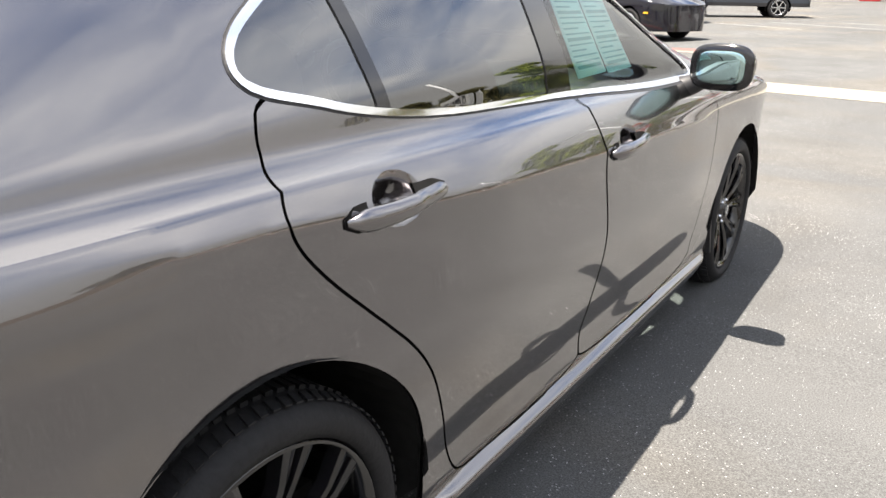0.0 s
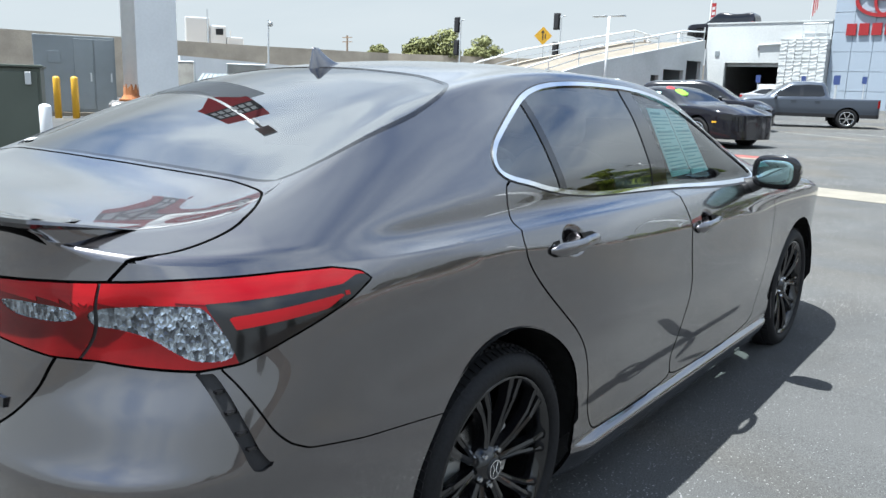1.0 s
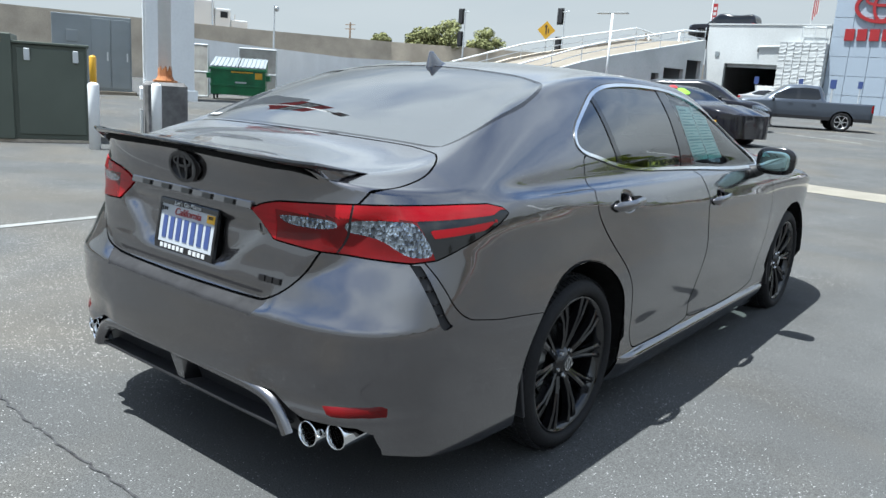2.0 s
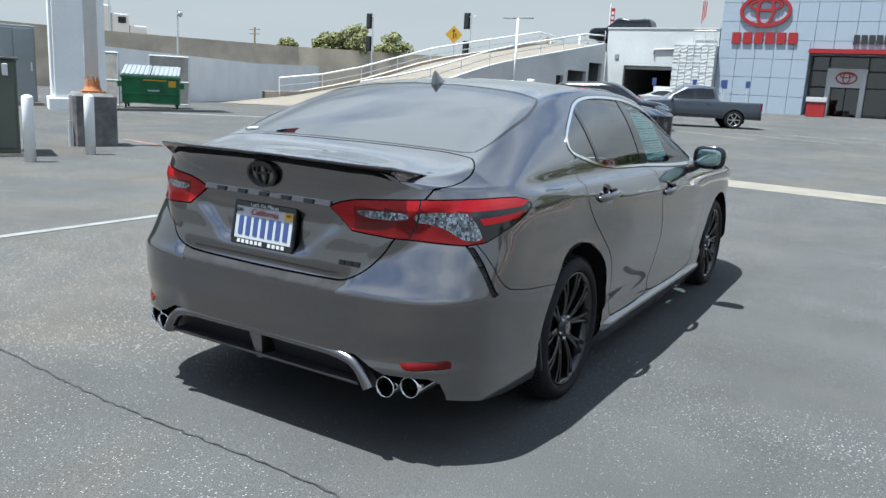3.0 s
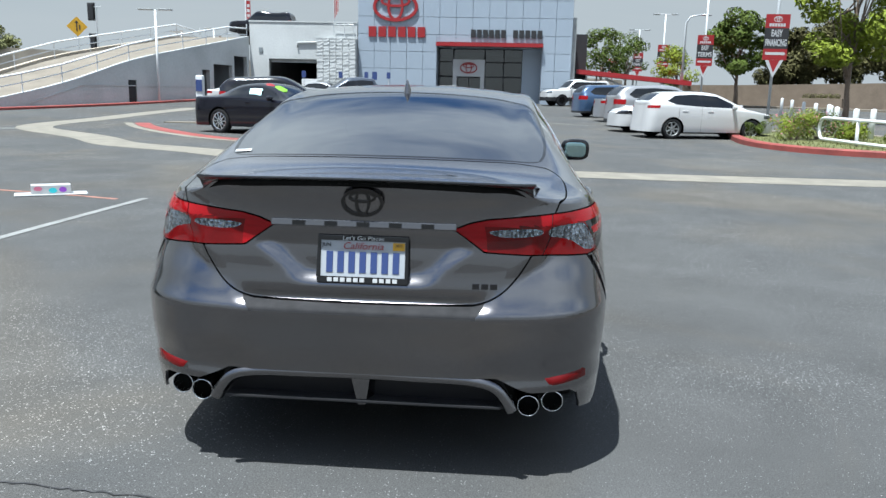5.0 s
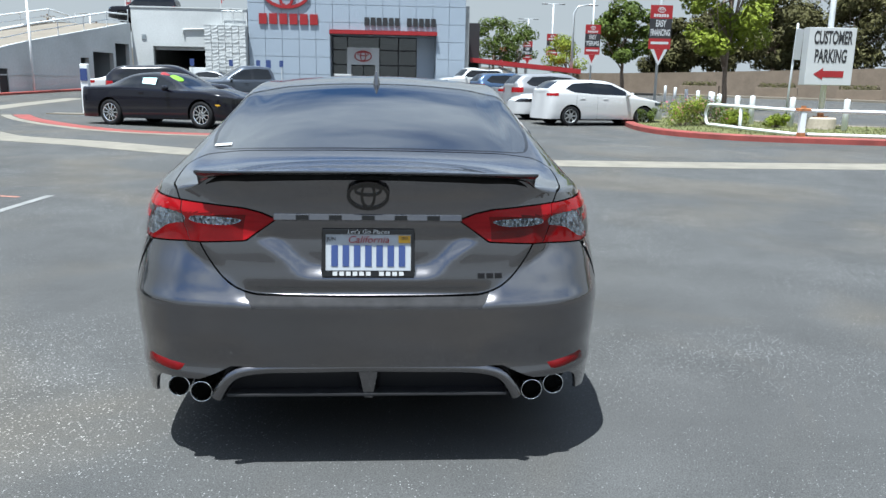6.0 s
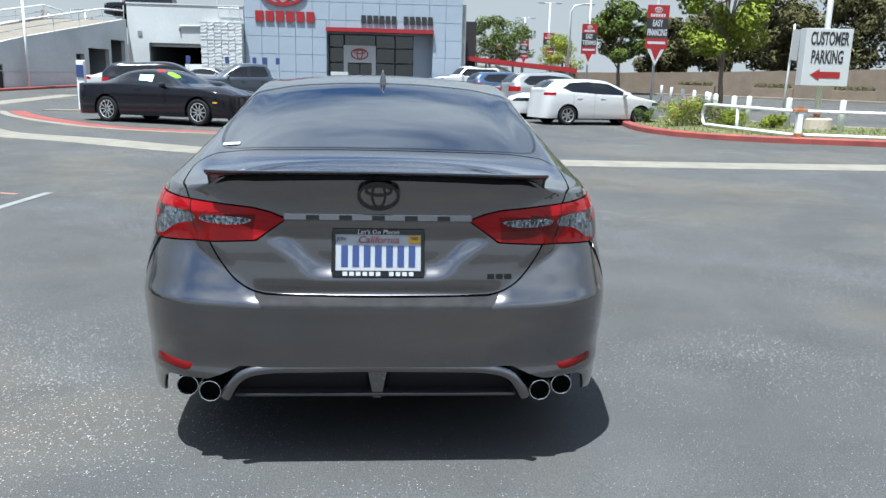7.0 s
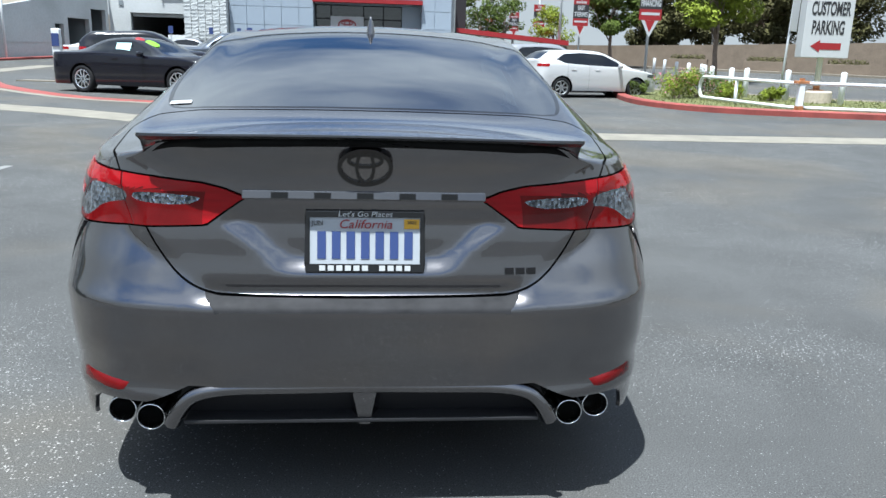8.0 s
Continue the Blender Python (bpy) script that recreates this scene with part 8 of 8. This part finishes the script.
def dumpster():
    t = thing("dumpster", (-22.57, 17.28, ground_z(-22.57, 17.28)), "green steel dumpster with ribbed grey lids on casters", "dumpster", turn=48)
    w, d = 1.0, 0.6
    b = Shape().add([(-w, -d, 0.18), (w, -d, 0.18), (w, d, 0.18), (-w, d, 0.18), (-w, -d - 0.08, 1.15), (w, -d - 0.08, 1.15), (w, d + 0.25, 1.48), (-w, d + 0.25, 1.48)], [(3, 2, 1, 0), (0, 1, 5, 4), (1, 2, 6, 5), (2, 3, 7, 6), (3, 0, 4, 7)])
    part("body", b, GREEN_BIN, t, "green painted steel body", bevel=0.01)
    part("rim", Shape().box(-w - 0.04, w + 0.04, -d - 0.13, -d - 0.06, 1.08, 1.17), GREEN_BIN, t, bevel=0.01)
    part("rib", Shape().box(-w - 0.02, w + 0.02, -d - 0.07, -d - 0.02, 0.5, 0.56), GREEN_BIN, t)
    for q in (-1, 1):
        part("fork_pocket", Shape().box(q * 1.08 - 0.08, q * 1.08 + 0.08, -0.5, 0.4, 0.75, 0.95), GREEN_BIN, t, bevel=0.01)
        lid = part("lid", Shape().add([(q * 0.02, -d - 0.12, 1.18), (q * w, -d - 0.12, 1.18), (q * w, d + 0.26, 1.52), (q * 0.02, d + 0.26, 1.52), (q * 0.02, -d - 0.12, 1.22), (q * w, -d - 0.12, 1.22), (q * w, d + 0.26, 1.56), (q * 0.02, d + 0.26, 1.56)], [(3, 2, 1, 0), (4, 5, 6, 7), (0, 1, 5, 4), (1, 2, 6, 5), (2, 3, 7, 6), (3, 0, 4, 7)]), CAB_GREY, t, "ribbed grey plastic lid")
        for k in range(6):
            x = q * (0.1 + k * 0.16)
            part("lid_rib", Shape().add([(x - 0.025, -d - 0.11, 1.222), (x + 0.025, -d - 0.11, 1.222), (x + 0.025, d + 0.25, 1.562), (x - 0.025, d + 0.25, 1.562), (x - 0.015, -d - 0.11, 1.25), (x + 0.015, -d - 0.11, 1.25), (x + 0.015, d + 0.25, 1.59), (x - 0.015, d + 0.25, 1.59)], [(4, 5, 6, 7), (0, 1, 5, 4), (1, 2, 6, 5), (3, 0, 4, 7)]), CAB_GREY, lid)
        for y in (-d + 0.1, d - 0.1):
            part("caster", Shape().lathe([(0, -0.03), (0.08, -0.03), (0.08, 0.03), (0, 0.03)], 16, m=pose(q * (w - 0.12), y, 0.08)).box(q * (w - 0.12) - 0.04, q * (w - 0.12) + 0.04, y - 0.05, y + 0.05, 0.1, 0.2), BLACK_PLASTIC, t)
    part("sticker", Shape().box(0.62, 0.88, -d - 0.095, -d - 0.08, 0.80, 1.03), YELLOW, t, "yellow sticker", m=pose(0, 0.012, 0))
    part("label_bar", Shape().box(-0.25, 0.55, -d - 0.11, -d - 0.095, 1.0, 1.05), YELLOW, t, m=pose(0, 0.02, 0))
    part("label_bar", Shape().box(-0.1, 0.3, -d - 0.07, -d - 0.055, 0.62, 0.68), WHITE_SIGN, t)


dumpster()


def gate(x, y, turn, w, label):
    t = thing("gate_leaf", (x, y, ground_z(x, y)), label, "gate", turn=turn)
    fr = Shape()
    for p, q in (((0, 0, 0.1), (0, 0, 2.0)), ((w, 0, 0.1), (w, 0, 2.0)), ((0, 0, 2.0), (w, 0, 2.0)), ((0, 0, 0.1), (w, 0, 0.1)), ((0, 0, 1.0), (w, 0, 1.0))):
        part("bar", Shape().tube([p, q], 0.035, 8), GALV, t)
    part("infill", Shape().box(0.03, w - 0.03, -0.01, 0.01, 0.13, 1.97), SLATS, t, "pale slatted infill")
    n = int(w / 0.09)
    for k in range(1, n):
        part("slat", Shape().box(k * 0.09 - 0.035, k * 0.09 + 0.035, -0.022, -0.012, 0.14, 1.96), SLATS, t)


SLATS = material("pale_fence_slats", (0.354, 0.340, 0.312), rough=0.8, stain=0.2, stain_scale=3)
gate(-24.6, 16.0, 20, 1.3, "chain-link gate leaf with pale slats by the dumpster")
gate(-24.5, 18.7, 50, 1.5, "open gate leaf with pale slats beside the dumpster")


# ---- street, far walls, trees ----
def street():
    s = Shape()
    pts = [(30, 20.5), (24, 21.5), (17.5, 23.0), (15.2, 27.5), (16.2, 34), (18.5, 44), (21, 54), (23, 60)]
    kerb_strip([(60, 36), (44, 46), (34, 53.0), (27, 57.5), (22, 60.5), (19, 64)], 1.6, 0.15, PALE_CONCRETE, "pavement", "pale concrete pavement across the street")
    long = long_wall("wall_tan", [(78, -42), (80, 10), (70, 34), (50, 46.0), (37.0, 54.4), (28.0, 59.4), (19.8, 64.5), (14, 70)], -0.3, 0.0, [3.9, 3.9, 3.9, 3.7, 3.5, 3.2, 3.0, 3.0], TAN_WALL, "tan block garden wall across the street")
    for k, (x, y) in enumerate(((24.6, 59.0), (29.6, 56.2), (34.4, 53.2), (41, 49.2))):
        t = thing("planter_box", (x, y, ground_z(x, y)), "tan block planter with a clipped hedge", "planter", group="street planters", turn=-31)
        part("box", Shape().box(-1.5, 1.5, -0.4, 0.4, 0, 0.85), TAN_WALL, t, bevel=0.02)
        part("hedge", leaf_cloud([(-1.0 + i * 0.5, 0, 0.95, 0.38) for i in range(5)], 0.07, 900, random.Random(k), 0.7), LEAF_DARK, t)


street()
tree("street tree with bright green and brown leaves", (17.9, 38.7), 11.5, 2.7, LEAF_BRIGHT, 21, leaf=0.15, count=11500, low=0.17, clumps=52, trunk=0.14)
tree("round dark green street tree", (18.4, 59.7), 7.4, 2.6, LEAF, 22, leaf=0.17, count=6500, low=0.3, clumps=30)
tree("dark tree near the showroom", (9.5, 72.0), 6.8, 2.4, LEAF, 23, leaf=0.14, count=3000)
tree("bright green tree behind the carport", (15.2, 66.0), 4.9, 2.2, LEAF_BRIGHT, 24, leaf=0.12, count=3000, low=0.25)
tree("green tree far along the street", (13.0, 80.0), 7.5, 2.8, LEAF, 25, leaf=0.15, count=2600)
for k, (tx, ty, hh, sp) in enumerate(((24.0, 65.5, 6.6, 2.6), (27.5, 64.0, 7.2, 3.0), (32.0, 62.0, 8.6, 3.6), (37.0, 59.0, 9.2, 3.8), (42.5, 55.5, 9.4, 4.0), (36.0, 67.0, 8.0, 4.0), (48.0, 52.0, 9.6, 4.2), (54.0, 49.0, 9.5, 4.2), (72.0, 40.0, 9.5, 4.4), (82.0, 14.0, 9.0, 4.4), (82.0, -8.0, 10.0, 4.6), (80.0, -26.0, 9.0, 4.4))):
    tree("broad olive-brown street tree behind the tan wall", (tx, ty), hh, sp, LEAF_DARK, 40 + k, leaf=0.20, count=9000, low=0.24, squash=0.9, clumps=46, trunk=0.22)
for k, (tx, ty, hh, sp) in enumerate(((-47.5, 56.5, 2.4, 2.2), (-45.2, 58.5, 3.2, 2.6), (-42.5, 60.5, 2.6, 2.2), (-51.5, 54.5, 1.6, 1.3), (-61.0, 72.0, 2.6, 2.0))):
    tree("dusty green tree beyond the raised road", (tx - 3.5, ty + 5.0), hh, sp, LEAF_PALE, 60 + k, leaf=0.18, count=2600, low=0.15, base=4.2, trunk=0.1)


def carport():
    t = thing("carport", (0, 0, 0), "red flat-roofed carport on slim posts", "carport")
    v = [(5.8, 57.0, 3.75), (14.0, 55.5, 3.0), (15.5, 64.0, 3.2), (7.0, 66.0, 3.95)]
    part("roof", Shape().add([(x, y, z) for x, y, z in v] + [(x, y, z - 0.34) for x, y, z in v], [(0, 1, 2, 3), (7, 6, 5, 4), (0, 4, 5, 1), (1, 5, 6, 2), (2, 6, 7, 3), (3, 7, 4, 0)]), RED_SIGN, t, "red sheet roof edge")
    for x, y, zt in ((6.6, 57.4, 3.3), (10.0, 56.8, 3.0), (13.4, 56.2, 2.65), (8.2, 64.5, 3.5), (14.2, 63.0, 2.8)):
        part("post", Shape().tube([(x, y, 0.9), (x, y, zt)], 0.07, 8), GALV, t)
    part("brace", Shape().tube([(8.0, 57.1, 3.1), (11.0, 57.0, 1.9)], 0.08, 8), GALV, t)


carport()


def street_lamp(x, y, top, arm, label, base=None, turn=0.0):
    z = ground_z(x, y) if base is None else base
    t = thing("street_lamp", (x, y, z), label, "street lamp", turn=turn)
    part("pole", Shape().tube([(0, 0, -0.1), (0, 0, top - 0.6), (arm * 0.25, 0, top - 0.15), (arm, 0, top)], [0.11, 0.075, 0.06, 0.05], 10), GALV, t, smooth=True)
    part("head", rounded((arm + 0.3, 0, top - 0.02), (0.38, 0.14, 0.07), n=8), GREY_METAL, t, smooth=True)


street_lamp(13.35, 55.85, 6.6, 1.1, "grey curved street lamp beside the banners")
street_lamp(27.0, 60.2, 6.2, -1.0, "slim grey street lamp across the street")


def area_light(x, y, top, label, base=None):
    z = ground_z(x, y) if base is None else base
    t = thing("area_light", (x, y, z), label, "lamp post", group="twin-head yard lights")
    part("pole", Shape().tube([(0, 0, -0.1), (0, 0, top)], 0.07, 10), WHITE_PAINT, t, smooth=True)
    for q in (-1, 1):
        part("head", Shape().box(q * 0.18, q * 1.05, -0.2, 0.2, top - 0.02, top + 0.06) if q > 0 else Shape().box(-1.05, -0.18, -0.2, 0.2, top - 0.02, top + 0.06), GREY_METAL, t, bevel=0.015)


area_light(-21.0, 44.6, 5.6, "white twin-head yard light before the ramp")
area_light(-30.0, 78.0, 8.0, "white twin-head yard light beyond the ramp", base=0.0)
area_light(-36.0, 84.0, 8.0, "white twin-head yard light behind the ramp", base=0.0)


def camera_pole(x, y, z0, top):
    t = thing("camera_pole", (x, y, z0), "slim grey pole with a small dome camera above the raised road", "pole")
    part("pole", Shape().tube([(0, 0, 0), (0, 0, top)], 0.07, 8), GALV, t)
    part("dome", rounded((0.3, 0, top - 0.3), (0.16, 0.16, 0.2), n=8), GREY_METAL, t, smooth=True)
    part("bracket", Shape().box(0.0, 0.3, -0.03, 0.03, top - 0.1, top - 0.04), GALV, t)


camera_pole(-46.5, 38.5, 0.0, 6.3)


def utility_pole(x, y, z0, top):
    t = thing("utility_pole", (x, y, z0), "distant wooden utility pole with cross arms", "utility pole", group="far utility poles")
    part("pole", Shape().tube([(0, 0, 0), (0, 0, top)], 0.11, 7), BARK, t)
    for k in range(2):
        part("cross_arm", Shape().box(-0.8, 0.8, -0.05, 0.05, top - 0.3 - k * 0.5, top - 0.2 - k * 0.5), BARK, t)


for ux, uy, ut in ((-66, 66, 3.4), (-92, 62, 5.0), (-40, 92, 4.8), (-36, 96, 4.4)):
    utility_pole(ux, uy, 4.2, ut)


def signal(x, y, base, z0, z1, label):
    t = thing("traffic_signal", (x, y, base), label, "traffic light", group="traffic signals")
    part("pole", Shape().tube([(0.35, 0, 0), (0.35, 0, z1)], 0.06, 8), GALV, t)
    for zz in (z0, z1 - 1.0):
        h = part("signal_head", Shape().box(-0.2, 0.2, -0.16, 0.16, zz, zz + 1.05), BLACK_PLASTIC, t, "black signal head seen from behind", bevel=0.02)
        part("back_plate", Shape().box(-0.28, 0.28, 0.0, 0.03, zz - 0.08, zz + 1.13), BLACK_PLASTIC, h)
    part("arm", Shape().tube([(0, 0, z1 - 0.2), (0.75, 0, z1 - 0.1)], 0.03, 6), GALV, t)


signal(-37.5, 50.5, 0.0, 4.4, 7.2, "black traffic signal beyond the ramp")
signal(-28.8, 51.5, 0.0, 4.2, 7.3, "black traffic signal beyond the ramp")


def merge_sign():
    t = thing("merge_sign", (-29.6, 51.0, 0.0), "yellow diamond road sign with a black merge arrow", "road sign")
    part("post", Shape().tube([(0, 0, 0), (0, 0, 5.5)], 0.04, 8), GALV, t)
    d = part("diamond", Shape().box(-0.48, 0.48, -0.02, 0.02, -0.48, 0.48), YELLOW, t, "yellow diamond plate", m=Matrix.Translation((0, -0.06, 5.75)) @ Matrix.Rotation(radians(30), 4, "Z") @ Matrix.Rotation(radians(45), 4, "Y"))
    for x0, x1, z0, z1 in ((-0.06, 0.02, -0.3, 0.3), (0.12, 0.2, -0.2, 0.12)):
        part("arrow", Shape().box(x0, x1, -0.03, -0.021, z0, z1), BLACK_SIGN, d, m=Matrix.Rotation(radians(-45), 4, "Y"))
    part("arrow", Shape().add([(-0.16, -0.026, 0.24), (0.12, -0.026, 0.24), (-0.02, -0.026, 0.42)], [(0, 1, 2)]), BLACK_SIGN, d, m=Matrix.Rotation(radians(-45), 4, "Y"))


merge_sign()


def flags():
    t = thing("banner_pole", (-22.5, 66.0, 0.5), "tall roof pole with a red vertical banner", "banner pole")
    part("pole", Shape().tube([(0, 0, 0), (0, 0, 9.3)], 0.06, 8), WHITE_PAINT, t)
    part("banner", Shape().box(0.06, 0.42, -0.02, 0.02, 6.7, 8.9), RED_SIGN, t, "red banner with white letter bars")
    for k in range(4):
        part("letter_bar", Shape().box(0.12, 0.36, -0.03, -0.021, 7.1 + k * 0.42, 7.35 + k * 0.42), WHITE_SIGN, t)
    f = thing("flag_pole", (-15.5, 70.0, 0.5), "flag pole with a limp striped flag", "flag")
    part("pole", Shape().tube([(0, 0, 0), (0, 0, 11)], 0.05, 8), GALV, f)
    s = Shape()
    for k in range(6):
        part("stripe", Shape().box(0.06 + k * 0.07, 0.125 + k * 0.07, -0.05 + 0.03 * (k % 2), -0.02 + 0.03 * (k % 2), 8.0 + k * 0.12, 9.9), RED_SIGN if k % 2 == 0 else WHITE_SIGN, f)


flags()


def charger(x, y):
    t = thing("charging_post", (x, y, ground_z(x, y)), "white and blue charging post on a pale pad", "charging post", group="charging posts")
    part("pad", Shape().box(-1.2, 1.6, -0.4, 0.4, -0.05, 0.03), PALE_CONCRETE, t)
    part("body", Shape().box(-0.13, 0.13, -0.1, 0.1, 0.03, 1.65), WHITE_PAINT, t, bevel=0.03)
    part("head", Shape().box(-0.11, 0.11, -0.13, -0.1, 1.1, 1.5), PLATE_BLUE, t, "dark blue screen panel")


charger(-10.2, 24.2)
charger(-8.6, 27.3)


def blue_signs():
    for x, y in ((-6.9, 41.5), (-13.2, 50.0), (-11.4, 53.5), (-9.6, 54.0), (-8.0, 54.2)):
        t = thing("parking_post", (x, y, ground_z(x, y)), "thin post with a small blue parking plate", "sign", group="parking posts")
        part("post", Shape().tube([(0, 0, 0), (0, 0, 2.1)], 0.035, 6), GALV, t)
        part("plate", Shape().box(-0.14, 0.14, -0.05, -0.036, 1.65, 2.1), PLATE_BLUE, t)


blue_signs()


def road_truck():
    t = thing("semi_truck", (-67.5, 45.0, 4.2), "white semi truck cab on the raised road", "truck", turn=-30)
    body = Shape().prism([(-1.2, 0), (1.2, 0), (1.2, 2.3), (-1.2, 2.3)], 0.9, 3.6)
    part("sleeper", body, WHITE_CAR, t, bevel=0.12)
    part("cab", Shape().prism([(-1.15, 2.32), (1.15, 2.32), (1.1, 3.9), (-1.1, 3.9)], 0.9, 2.9), WHITE_CAR, t, bevel=0.12)
    part("hood", Shape().prism([(-1.0, 3.92), (1.0, 3.92), (0.85, 5.6), (-0.85, 5.6)], 0.9, 1.9), WHITE_CAR, t, bevel=0.12)
    part("window", Shape().box(1.13, 1.17, 2.9, 3.6, 2.0, 2.6), DARK_GLASS, t)
    part("exhaust_stack", Shape().tube([(1.25, 2.1, 0.9), (1.25, 2.1, 4.4)], 0.09, 8), CHROME, t)
    part("mirror", Shape().box(1.3, 1.5, 4.2, 4.3, 1.7, 2.4), WHITE_CAR, t, bevel=0.02)
    part("chassis", Shape().box(-1.0, 1.0, -2.5, 5.6, 0.5, 0.9), BLACK_PLASTIC, t)
    for y in (-1.2, 0.6, 4.6):
        for q in (-1, 1):
            part("wheel", Shape().lathe([(0, 0), (0.3, 0.02), (0.32, 0.05), (0.5, 0.04), (0.5, -0.25)], 20, m=pose(1.15 * q, y, 0.5, 0, 0, 0 if q > 0 else 180)), RUBBER, t)


road_truck()


def tissue_box():
    t = thing("tissue_box", (-5.3, 6.85, ground_z(-5.3, 6.85)), "crumpled floral tissue box lying on a white sheet", "tissue box", turn=32)
    part("sheet", Shape().box(-0.42, 0.42, -0.16, 0.16, 0.004, 0.012), WHITE_SIGN, t)
    part("box", Shape().box(-0.23, 0.23, -0.07, 0.12, 0.013, 0.125), WHITE_SIGN, t, bevel=0.008)
    for k, (mt, x0, x1, z0, z1) in enumerate(((PLATE_TEAL, -0.03, 0.07, 0.02, 0.09), (PLATE_VIOLET, 0.09, 0.18, 0.03, 0.10), (PINK, -0.20, -0.10, 0.05, 0.11))):
        part("print", Shape().prism([(x0 + (x1 - x0) * (0.5 + 0.5 * math.cos(a)), z0 + (z1 - z0) * (0.5 + 0.5 * math.sin(a))) for a in [2 * math.pi * i / 10 for i in range(10)]], 0, 0.003, m=Matrix(((1, 0, 0, 0), (0, 0, -1, -0.0705), (0, 1, 0, 0), (0, 0, 0, 1)))), mt, t)


PLATE_TEAL = material("teal_print_spot", (0.05, 0.45, 0.5), rough=0.6)
PLATE_VIOLET = material("violet_print_spot", (0.22, 0.05, 0.4), rough=0.6)
tissue_box()
